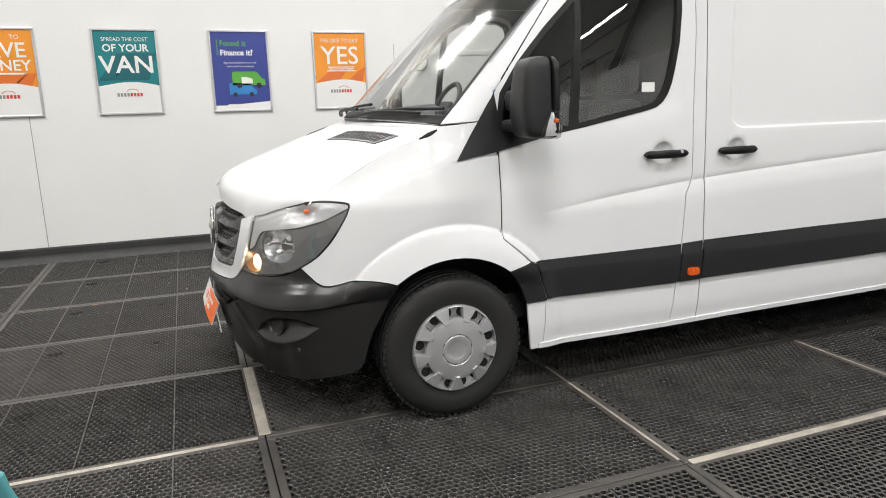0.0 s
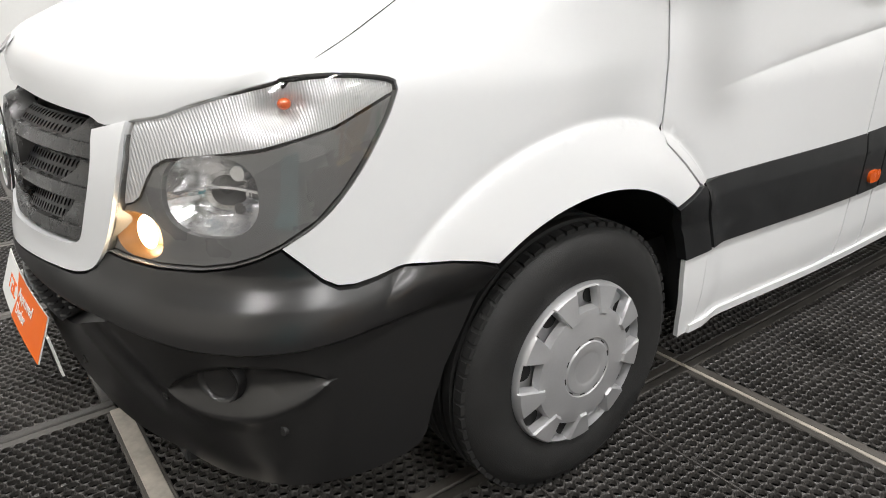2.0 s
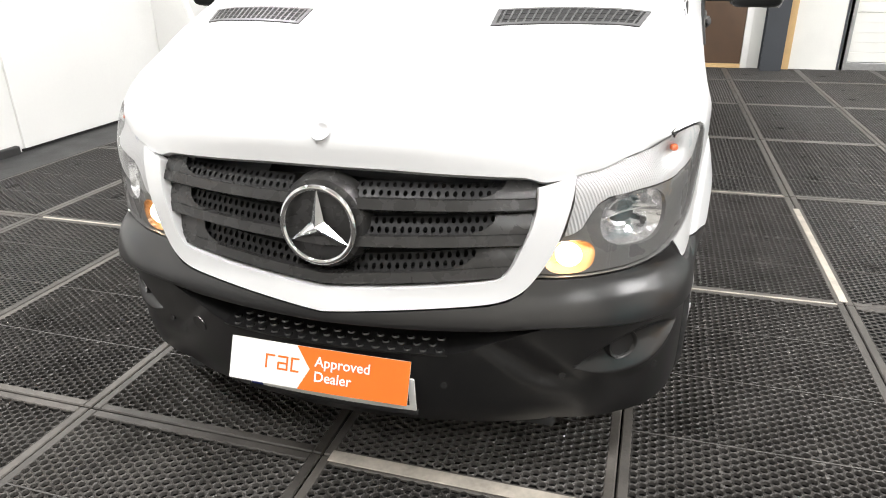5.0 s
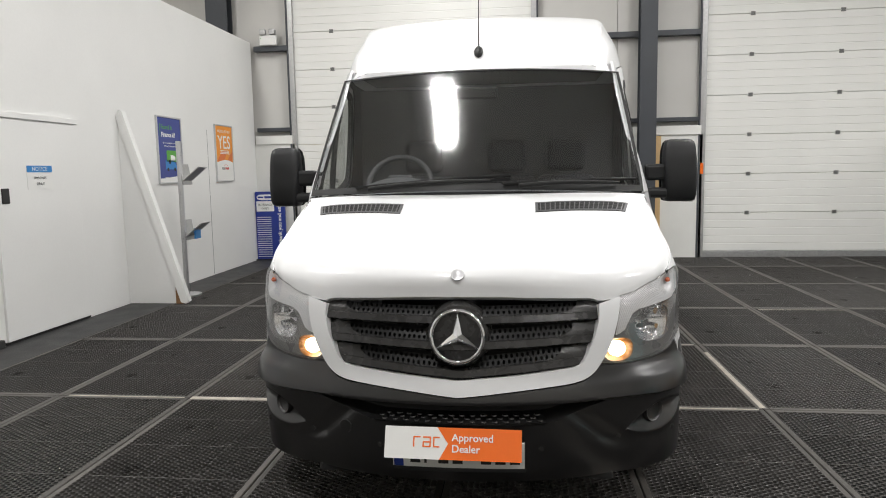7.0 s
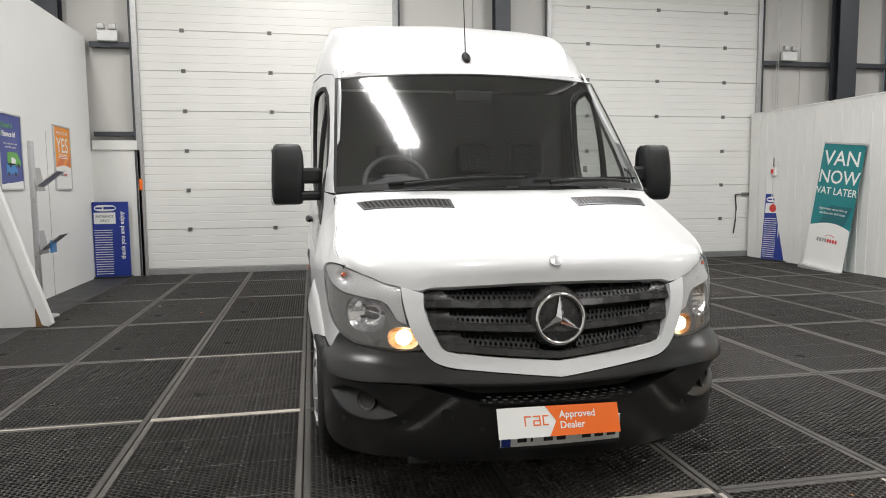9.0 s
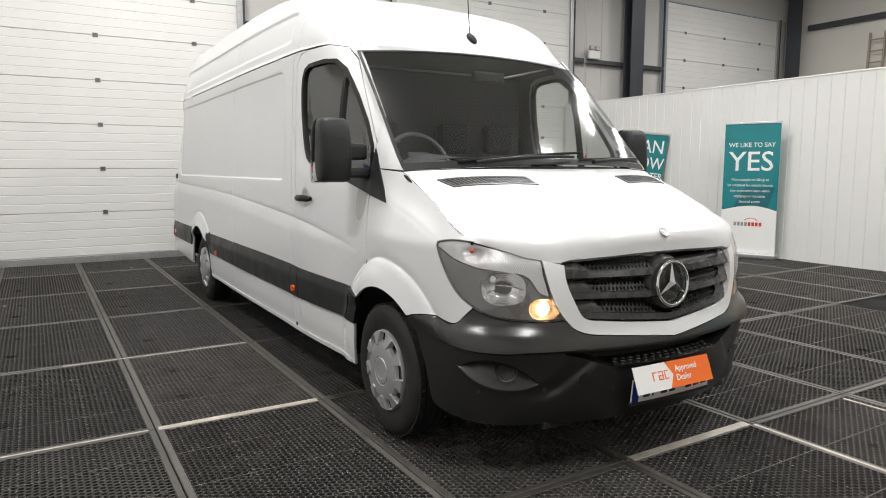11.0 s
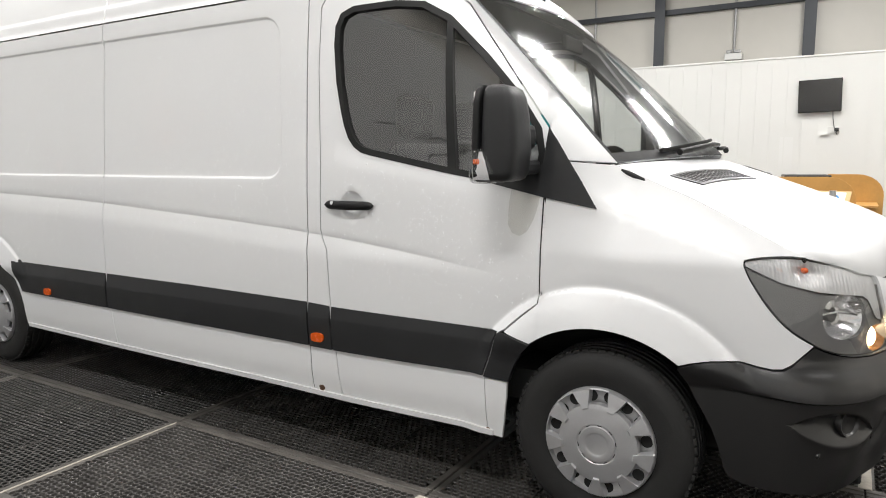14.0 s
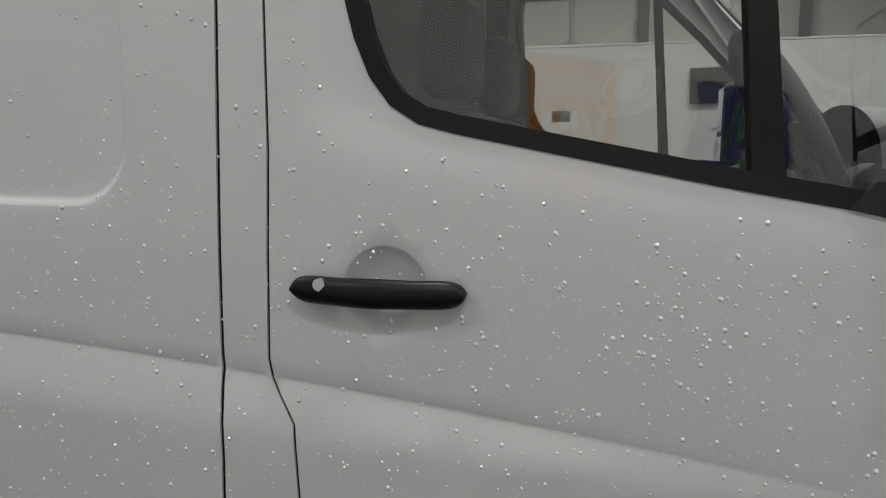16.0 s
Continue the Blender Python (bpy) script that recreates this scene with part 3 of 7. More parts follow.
def poster(kind, m, w=0.60, h=0.85):
    txt = {"van": "teal and white van finance poster in a silver frame", "found": "blue poster with two printed vans in a silver frame",
           "yes": "orange and white YES poster in a silver frame", "save": "orange and white money poster in a silver frame"}[kind]
    p = thing("poster", txt, "poster", "wall posters", m)
    base = {"van": TEAL, "found": BLUEP, "yes": ORANGEP, "save": ORANGEP}[kind]
    part("print", prism([(0, 0), (w, 0), (w, h), (0, h)], 0.012), base, p)
    frame_of(p, w, h)
    top = Matrix.Translation((0, 0, 0.002))
    if kind == "found":
        words("text", "Found it", 0.085, GREENP, p, Matrix.Translation((0.09, 0.70, 0.002)), bold=0.001)
        part("bar", box((0.06, 0.60, 0.0), (0.067, 0.77, 0.002)), GREENP, p)
        words("text", "Finance it?", 0.085, INK, p, Matrix.Translation((0.09, 0.60, 0.002)), bold=0.0025)
        words("text", "Big or small, balance the load", 0.030, INK, p, Matrix.Translation((0.12, 0.51, 0.002)))
        words("text", "with our finance options", 0.030, INK, p, Matrix.Translation((0.15, 0.47, 0.002)))
        part("floor_print", prism([(0, 0), (w, 0), (w, 0.09), (0.12, 0.05), (0, 0.05)], 0.001, top), INK, p)
        for mt, x, y, s in ((GREENP, 0.20, 0.27, 0.36), (SKYBLUE, 0.16, 0.17, 0.30)):
            q = [(0, 0), (1, 0), (1, .16), (.9, .22), (.78, .38), (.7, .42), (.05, .42), (0, .38)]
            part("van_print", prism([(x + a * s, y + b * s) for a, b in q], 0.001, Matrix.Translation((0, 0, 0.002))), mt, p)
            part("wheel_print", cyl((x + .2 * s, y, .001), (x + .2 * s, y, .003), .08 * s), BLACKINK, p)
            part("wheel_print", cyl((x + .8 * s, y, .001), (x + .8 * s, y, .003), .08 * s), BLACKINK, p)
        part("cab_print", prism([(0.30, 0.29), (0.42, 0.29), (0.42, 0.34), (0.36, 0.36), (0.30, 0.36)], 0.001, Matrix.Translation((0, 0, 0.003))), INK, p)
        bars(p, 0.12, 0.24, 0.05, 0.01, 1, INK, 0.012, p)
        return p
    if kind == "van":
        words("text", "SPREAD THE COST", 0.058, INK, p, Matrix.Translation((w / 2, 0.745, 0.002)), "CENTER", squeeze=0.93)
        words("text", "OF YOUR", 0.105, INK, p, Matrix.Translation((w / 2, 0.64, 0.002)), "CENTER", bold=0.002)
        words("text", "VAN", 0.25, INK, p, Matrix.Translation((w / 2, 0.42, 0.002)), "CENTER", bold=0.004, squeeze=1.05)
        swoosh(p, w, 0.34, 0.62, TEALDARK, 3)
    elif kind == "yes":
        words("text", "WE LIKE TO SAY", 0.064, INK, p, Matrix.Translation((w / 2, 0.745, 0.002)), "CENTER", squeeze=0.95)
        words("text", "YES", 0.29, INK, p, Matrix.Translation((w / 2, 0.50, 0.002)), "CENTER", bold=0.002)
        swoosh(p, w, 0.30, 0.46, ORANGEDK, 5)
        bars(p, 0.12, 0.5, 0.46, 0.022, 3, INK, 0.010, p, 7)
    else:
        words("text", "TO", 0.06, INK, p, Matrix.Translation((w - 0.2, 0.76, 0.002)))
        words("text", "SAVE", 0.21, INK, p, Matrix.Translation((w / 2, 0.58, 0.002)), "CENTER", bold=0.002)
        words("text", "MONEY", 0.15, INK, p, Matrix.Translation((w / 2, 0.45, 0.002)), "CENTER", bold=0.002)
        bars(p, 0.08, 0.56, 0.41, 0.03, 1, INK, 0.016, p, 7)
        swoosh(p, w, 0.28, 0.42, ORANGEDK, 9)
    part("white_print", prism(hill(w, 0.28, 0.05), 0.001, Matrix.Translation((0, 0, 0.003))), PAPER, p)
    brand_mark(p, w * 0.5, 0.17, 0.26, 0.005)
    bars(p, 0.13, 0.5, 0.11, 0.018, 2, GREYINK, 0.006, p, 11)
    bars(p, 0.1, 0.52, 0.045, 0.01, 1, GREYINK, 0.010, p, 12)
    return p


for kind, x0 in (("save", -2.05), ("van", -0.888), ("found", 0.282), ("yes", 1.428)):
    poster(kind, face_on(x0, WL - 0.014, 1.472))
poster("found", face_on(5.86, WL - 0.014, 1.44))
poster("yes", face_on(7.56, WL - 0.014, 1.44))


def blue_sign(m, stop):
    w, h = 0.53, 1.22
    s = thing("totem_sign", "deep blue free-standing board thanking visitors, with white stripes", "sign", "blue boards", m)
    part("board", box((0, 0, -0.05), (w, h, 0), 0.004), SIGNBLUE, s)
    part("foot", box((-0.01, 0.0, -0.12), (w + 0.01, 0.02, 0.06), 0.004), BLACKINK, s)
    bm = bmesh.new()
    for k in range(19):
        add_box(bm, (0.02, 0.06 + k * 0.039, 0.0), (0.28, 0.07 + k * 0.039, 0.0015))
    part("stripes", bm, INK, s)
    part("label_card", box((0.02, 0.87, 0.0), (0.34, 1.05, 0.003)), PAPER, s)
    if stop:
        part("round_print", cyl((0.18, 0.96, 0.002), (0.18, 0.96, 0.0045), 0.075, seg=32), REDINK, s)
    else:
        words("text", "ENTRANCE", 0.052, BLACKINK, s, Matrix.Translation((0.18, 0.97, 0.004)), "CENTER")
        words("text", "ONLY", 0.052, BLACKINK, s, Matrix.Translation((0.18, 0.905, 0.004)), "CENTER")
    part("logo_oval", prism([(0.19 + 0.16 * math.copysign(abs(math.cos(a)) ** 0.5, math.cos(a)), 1.12 + 0.05 * math.sin(a)) for a in [2 * math.pi * k / 32 for k in range(32)]], 0.002, Matrix.Translation((0, 0, 0.003))), INK, s)
    part("logo_shape", box((0.17, 1.10, 0.003), (0.335, 1.14, 0.004), 0.0), SIGNBLUE, s)
    part("logo_shape", box((0.05, 1.105, 0.003), (0.15, 1.135, 0.004), 0.0), SIGNBLUE, s)
    words("text", "thank you and enjoy", 0.093, INK, s, Matrix.Translation((0.46, 0.30, 0.002)) @ pose(0, 0, 0, 0, 0, 90), bold=0.0018)
    return s


bd_ = thing("door_4", "dark brown timber door with a white notice, in the block wall", "door")
bd_["kind"] = "structure"
part("leaf", box((WB - 0.03, -1.96, 0.06), (WB - 0.004, -1.06, 2.04), 0.004), BROWN, bd_)
for lo, hi in (((-2.05, 0.0), (-1.965, 2.045)), ((-1.055, 0.0), (-0.97, 2.045))):
    part("door_frame", box((WB - 0.045, lo[0], lo[1]), (WB - 0.002, hi[0], hi[1]), 0.004), WHITEPLASTIC, bd_)
part("threshold", box((WB - 0.06, -1.964, 0.0), (WB - 0.002, -1.056, 0.055), 0.004), PALEWOOD, bd_)
ntc = thing("door_notice", "white notice card with blue print on the brown door", "sign", at=face_on(WB - 0.033, -1.52, 1.42, -90))
part("card", prism([(0, 0), (0.30, 0), (0.30, 0.22), (0, 0.22)], 0.002), PAPER, ntc)
bars(ntc, 0.04, 0.26, 0.16, 0.03, 2, SKYBLUE, 0.02, ntc, 3)
bars(ntc, 0.04, 0.26, 0.08, 0.03, 2, GREYINK, 0.012, ntc, 4)
tp = thing("timber_post", "bare pale timber batten standing against the wall", "batten", at=Matrix.Translation((WB - 0.035, -2.54, -0.002)))
part("post", box((-0.03, -0.05, 0), (0.03, 0.05, 2.04), 0.004), PALEWOOD, tp)


blue_sign(face_on(9.03, 4.42, 0.0, -88), False)
blue_sign(face_on(8.62, -7.24, 0.0, 180 + 14, -4), True)


def banner(m, kind):
    w, h = 0.80, 2.0
    b = thing("roll_up_banner", "teal and white roll-up finance banner on an aluminium foot", "banner", "roll-up banners", m)
    part("sheet", box((0, 0.08, -0.004), (w, h + 0.08, 0)), TEAL, b)
    part("foot", box((-0.03, 0.0, -0.10), (w + 0.03, 0.08, 0.09), 0.02, 3), ALU, b)
    part("top_rail", box((-0.01, h + 0.07, -0.012), (w + 0.01, h + 0.10, 0.01), 0.004), ALU, b)
    part("pole", cyl((w / 2, 0.05, -0.04), (w / 2, h + 0.08, -0.02), 0.012), ALU, b)
    if kind == "yes":
        words("text", "WE LIKE TO SAY", 0.095, INK, b, Matrix.Translation((w / 2, 1.72, 0.002)), "CENTER", bold=0.001, squeeze=0.95)
        words("text", "YES", 0.42, INK, b, Matrix.Translation((w / 2, 1.36, 0.002)), "CENTER", bold=0.002)
        for i, t in enumerate(("More people are likely to", "be accepted for vehicle finance", "than a personal loan, when", "applying on the same", "financial terms")):
            words("text", t, 0.060, INK, b, Matrix.Translation((w / 2, 1.20 - 0.085 * i, 0.002)), "CENTER", squeeze=0.88)
    else:
        words("text", "VAN", 0.33, INK, b, Matrix.Translation((w / 2, 1.74, 0.002)), "CENTER", bold=0.002, squeeze=1.05)
        words("text", "NOW", 0.30, INK, b, Matrix.Translation((w / 2, 1.45, 0.002)), "CENTER", bold=0.002)
        words("text", "VAT LATER", 0.16, INK, b, Matrix.Translation((w / 2, 1.27, 0.002)), "CENTER", bold=0.0015)
        words("text", "Upgrade your van and free up", 0.055, INK, b, Matrix.Translation((w / 2, 1.02, 0.002)), "CENTER", squeeze=0.85)
        words("text", "cashflow with VAT Assist", 0.055, INK, b, Matrix.Translation((w / 2, 0.95, 0.002)), "CENTER", squeeze=0.9)
    swoosh(b, w, 0.72, 1.1, TEALDARK, 21)
    part("white_print", prism([(x, y + 0.082) for x, y in hill(w, 0.66, 0.09)], 0.001, Matrix.Translation((0, 0, 0.003))), PAPER, b)
    brand_mark(b, w / 2, 0.50, 0.42, 0.005)
    bars(b, 0.12, 0.68, 0.36, 0.05, 1, GREYINK, 0.018, b, 13)
    bars(b, 0.1, 0.7, 0.28, 0.03, 2, GREYINK, 0.007, b, 14)
    return b


banner(face_on(4.84, -6.86, 0.0, 180 + 22, 0), "yes")
banner(face_on(7.34, -7.10, 0.0, 180 + 4, -4) @ pose(0, 0, 0, 0, 0, -6), "van")

# leaflet stand by the wall
st = thing("leaflet_stand", "silver pole stand with two grey leaflet holders", "leaflet stand", at=Matrix.Translation((5.55, 3.98, 0.0)))
part("pole", cyl((0, 0, 0.0), (0, 0, 1.95), 0.032), ALU, st)
part("base", cyl((0, 0, 0), (0, 0, 0.02), 0.18, seg=32), ALU, st)
for z in (1.42, 0.72):
    h = part("holder", box((-0.02, -0.33, 0), (0.22, -0.03, 0.012), 0.003, m=pose(0, 0, z, -38, 0, 0)), ALU, st)
    part("holder_back", box((-0.02, -0.05, 0), (0.22, -0.035, 0.26), 0.003, m=pose(0, 0, z - 0.02, -10, 0, 0)), GALV, st)
part("leaflet", box((0.04, -0.14, 0.72), (0.18, -0.12, 0.86), 0.0), SKYBLUE, st, "blue leaflet")


def emergency_light(y, z):
    e = thing("emergency_light", "white twin-head emergency light on the rail", "light fitting", "emergency lights", Matrix.Translation((WB - 0.02, y, z)))
    part("body", box((-0.07, -0.15, 0), (0.0, 0.15, 0.17), 0.012), WHITEPLASTIC, e)
    for s in (-1, 1):
        part("head", box((-0.10, s * 0.085 - 0.055, 0.175), (-0.02, s * 0.085 + 0.055, 0.27), 0.012), GALV, e)
    part("indicator", cyl((-0.072, 0.12, 0.12), (-0.069, 0.12, 0.12), 0.006), GREENP, e)


emergency_light(4.08, 3.75)
emergency_light(-8.08, 3.75)
ch = thing("pull_chain", "thin steel pull chain hanging by the door", "chain", at=Matrix.Translation((WB - 0.03, -7.86, 2.4)))
for k, s in enumerate((-0.02, 0.02)):
    part("chain_run", cyl((0, s, 0), (0, s, 4.3), 0.006, seg=6), GALV, ch)
sk = thing("switch_box", "small white and red switch box with a cable on the wall", "switch", at=Matrix.Translation((8.45, WR, 1.63)))
part("body", box((-0.05, 0.0, -0.08), (0.05, 0.05, 0.08), 0.008), WHITEPLASTIC, sk)
part("switch", box((-0.02, 0.05, -0.04), (0.03, 0.075, 0.04), 0.005), REDINK, sk)
part("cable", cyl((0.02, 0.02, 0.08), (0.02, 0.02, 0.25), 0.008, seg=8), BLACKINK, sk)

# ladder on the outer wall
ld = thing("ladder", "long wooden ladder standing against the outer wall", "ladder", at=pose(6.83, WO + 0.15, -0.016, 0, 0, 0))
for s in (-0.17, 0.17):
    part("stile", box((s - 0.022, -0.03, 0), (s + 0.022, 0.03, 4.66), 0.005, m=pose(0.13, 0, 0, 0, -1.6, 0)), OLDWOOD, ld)
for k in range(17):
    part("rung", cyl((-0.04 - 0.0075 * k, 0, 0.2 + 0.268 * k), (0.30 - 0.0075 * k, 0, 0.2 + 0.268 * k), 0.018), OLDWOOD, ld)
for x in (2.95, -0.58):
    e = thing("junction_box", "white junction box at the foot of a conduit", "junction box", "junction boxes", Matrix.Translation((x, WO + 0.10, 3.72)))
    part("box", box((-0.20, -0.10, 0), (0.20, 0.10, 0.16), 0.015), WHITEPLASTIC, e)
    part("head", box((-0.17, -0.02, 0.16), (-0.03, 0.09, 0.24), 0.02), GALV, e)
    part("head", box((0.03, -0.02, 0.16), (0.17, 0.09, 0.24), 0.02), GALV, e)

# television and its socket
tv = thing("television", "black flat television tilted on the white partition", "television", at=face_on(0.95, WR + 0.05, 1.965, 180) @ pose(0, 0, 0, -3, 0, 1.5))
part("screen", box((0, 0, 0), (0.52, 0.44, 0.03), 0.006), BLACKGLOSS, tv)
part("bracket", box((0.2, 0.15, -0.048), (0.32, 0.3, 0.0)), BLACKINK, tv)
so = thing("wall_socket", "white double wall socket with a black plug and lead", "socket", at=face_on(0.585, WR, 1.69, 180))
part("plate", box((0, 0, 0), (0.15, 0.09, 0.02), 0.006), WHITEPLASTIC, so)
part("plug", box((0.09, 0.02, 0.02), (0.14, 0.07, 0.055), 0.012), BLACKINK, so)
vs, fs = tube([(0.11, 0.05, 0.05), (0.12, -0.03, 0.05), (0.09, 0.03, 0.06), (0.06, 0.2, 0.04), (0.05, 0.33, 0.03)], 0.005, 6)
raw("lead", vs, fs, BLACKINK, so, "black power lead", 60)
part("shelf_clip", box((-0.08, -0.02, 0.0), (0.03, -0.012, 0.05)), WHITEPLASTIC, so)
pt = thing("paper_sheet", "pale sheet of paper stuck on the wall", "paper", at=face_on(1.16, WR + 0.008, 1.20, 180))
part("sheet", box((0, 0, 0), (0.17, 0.45, 0.001)), PAPER, pt)

# desk of honey-coloured veneer
dk = thing("reception_desk", "honey wood veneer desk with rounded end panels", "desk", at=Matrix.Translation((0.09, 0.0, 0.0)))


def end_panel(w, h, cut):
    out = [(cut, 0), (w, 0)]
    out += [(w - 0.30 + 0.30 * math.cos(a), h - 0.28 + 0.28 * math.sin(a)) for a in [math.pi / 2 * k / 8 for k in range(9)]]
    return out + [(0.0, h), (0, 0.40), (cut, 0.15)]


part("front_panel", prism(end_panel(0.98, 1.14, 0.14), 0.03, face_on(1.07, -5.80, 0.0, 180 + 10), 0.003), WOOD, dk)
part("side_panel", prism([(0.0, 0), (0.62, 0), *[(0.32 + 0.30 * math.cos(a), 0.9 + 0.26 * math.sin(a)) for a in [math.pi / 2 * k / 8 for k in range(9)]], (0.0, 1.16)], 0.03, face_on(0.42, -6.45, 0.0, 180 + 12), 0.003), WOOD, dk)
part("desk_top", box((0.05, -6.44, 0.70), (0.95, -5.86, 0.73), 0.004), WOOD, dk)
part("shelf", box((-0.12, -6.55, 0.79), (0.14, -5.86, 0.815), 0.004, m=None), WOOD, dk)
pr = thing("printer", "black office printer on top of the desk", "printer", at=pose(0.75, -6.14, 0.73, 0, 0, 10))
part("body", box((-0.27, -0.2, 0), (0.27, 0.2, 0.40), 0.03, 3), BLACKGLOSS, pr)
part("lid", box((-0.26, -0.19, 0.395), (0.25, 0.19, 0.43), 0.012), BLACKINK, pr)
part("panel", box((-0.275, -0.1, 0.26), (-0.265, 0.1, 0.37), 0.004), GREYINK, pr)


def info_stand(m, kind):
    s = thing("information_stand", "steel pole stand with pale wooden base and sloping shelf", "stand", "information stands", m)
    part("base", box((-0.26, -0.17, 0), (0.26, 0.17, 0.035), 0.006), PALEWOOD, s)
    part("pole", cyl((0, 0, 0.035), (0, 0, 1.0), 0.036), ALU, s)
    t = part("shelf", box((-0.2, 0, -0.01), (0.2, 0.32, 0.008), 0.004, m=pose(-0.06, 0.02, 0.72, 55, 0, 0)), PALEWOOD, s)
    if kind:
        mm = pose(-0.06, 0.02, 0.72, 55, 0, 0)
        part("card", box((-0.12, 0.02, 0.009), (0.15, 0.30, 0.011), m=mm), PAPER, s)
        part("round_print", add_cyl(bmesh.new(), mm @ Vector((0.015, 0.19, 0.011)), mm @ Vector((0.015, 0.19, 0.013)), 0.085, seg=32), SKYBLUE, s, "blue round mask symbol")
        part("print_shape", box((-0.035, 0.15, 0.013), (0.065, 0.2, 0.0145), 0.0, m=mm), INK, s)
        part("print_bars", box((-0.09, 0.04, 0.011), (0.12, 0.09, 0.0125), 0.0, m=mm), SKYBLUE, s)
    return s


info_stand(pose(0.43, -5.50, 0, 0, 0, 165), True)
info_stand(pose(1.20, -5.50, 0, 0, 0, 95), False)
fr = thing("a_frame_board", "white board with a green plastic sheet over it", "board", at=pose(1.34, -5.72, 0.0, 0, 0, 20))
part("board", box((-0.03, -0.3, 0.0), (0.0, 0.3, 1.22), 0.004, m=pose(0, 0, 0, 0, -8, 0)), WHITEPLASTIC, fr)
vs, fs = [], []
for i in range(13):
    for j in range(9):
        u, v = i / 12, j / 8
        vs.append((0.03 + 0.02 * math.sin(9 * u + 3 * v) - 0.16 * (v), 0.22 - 0.30 * u - 0.05 * (1 - v), 0.03 + 1.04 * v + 0.03 * math.sin(7 * u)))
fs = [(i * 9 + j, (i + 1) * 9 + j, (i + 1) * 9 + j + 1, i * 9 + j + 1) for i in range(12) for j in range(8)]
sheet = raw("sheet", vs, fs, TARP, fr, "crumpled translucent green sheet", 180)
md = sheet.modifiers.new("thick", 'SOLIDIFY')
md.thickness = 0.004
bn = thing("waste_bin", "white plastic bin under the desk shelf", "bin", at=Matrix.Translation((0.08, -6.2, 0.0)))
part("body", box((-0.13, -0.13, 0), (0.13, 0.13, 0.5), 0.02), WHITEPLASTIC, bn)
part("bag_rim", box((-0.14, -0.14, 0.47), (0.14, 0.14, 0.53), 0.02), PAPER, bn)


# wall clock
ck = thing("wall_clock", "round wall clock with a white face and black rim", "clock", at=Matrix.Translation((2.72, 4.425, 1.99)) @ pose(0, 0, 0, 90, 0, 0))
vs, fs = lathe([(0.0, 0.0), (0.108, 0.0), (0.112, 0.012), (0.108, 0.030), (0.098, 0.032), (0.094, 0.016)], 48, "z")
raw("rim", vs, fs, BLACKINK, ck, "black clock rim", 50)
part("face", cyl((0, 0, 0.008), (0, 0, 0.017), 0.096, seg=48), PAPER, ck, "white clock face", 40)
for a_, l_, w_ in ((60, 0.055, 0.006), (100, 0.078, 0.004)):
    part("pointer", box((-0.012, -w_ / 2, 0.019), (l_, w_ / 2, 0.021), m=pose(0, 0, 0, 0, 0, a_)), BLACKINK, ck)
for k in range(12):
    part("hour_mark", box((0.078, -0.002, 0.017), (0.090, 0.002, 0.0185), m=pose(0, 0, 0, 0, 0, 30 * k)), BLACKINK, ck)

# moulded chair that stands before the van
ch_ = thing("plastic_chair", "teal moulded plastic chair with slim steel legs", "chair", at=pose(-0.615, -2.368, 0.0, 0, 0, -23))


def shell_pt(u, v):
    """u across, v from the front lip of the seat to the top of the back."""
    a = 0.20 - 0.02 * smooth01((v - 0.85) / 0.15)
    y = curve([(0, 0.44), (0.08, 0.43), (0.42, 0.06), (0.52, 0.015), (0.6, 0.0), (1, -0.05)], v)
    z = curve([(0, 0.43), (0.08, 0.445), (0.42, 0.43), (0.52, 0.455), (0.6, 0.51), (1, 0.85)], v)
    return Vector((a * u, y + 0.02 * u * u, z - (0.05 * max(0.0, abs(u) - 0.55) ** 2 if v > 0.95 else 0)))


vs = [shell_pt(-1 + 2 * i / 16, j / 24) for j in range(25) for i in range(17)]
fs = [(j * 17 + i, j * 17 + i + 1, (j + 1) * 17 + i + 1, (j + 1) * 17 + i) for j in range(24) for i in range(16)]
sh_ = raw("seat_shell", vs, fs, CHAIR, ch_, "teal moulded seat and back", 60)
md = sh_.modifiers.new("thick", 'SOLIDIFY')
md.thickness = 0.018
md = sh_.modifiers.new("round", 'BEVEL')
md.width, md.segments = 0.006, 2
for lx_, ly_ in ((-0.17, 0.06), (0.17, 0.06), (-0.17, 0.38), (0.17, 0.38)):
    part("leg", cyl((lx_ * 0.9, ly_, 0.425), (lx_ * 1.15, ly_ + (0.05 if ly_ > 0.2 else -0.05), 0.0), 0.011, seg=10), GALV, ch_, "slim steel leg", 60)


# ---- the van: one outer skin, given by s along the belt (0 at the nose) and height z ----
from mathutils.geometry import delaunay_2d_cdt

NOSE = [(0.018, 0), (0.026, 0.15), (0.045, 0.3), (0.078, 0.45), (0.120, 0.57), (0.172, 0.69), (0.232, 0.79), (0.30, 0.866), (0.40, 0.920), (0.55, 0.950), (0.72, 0.972), (0.9, 0.990), (1.1, 1.0)]


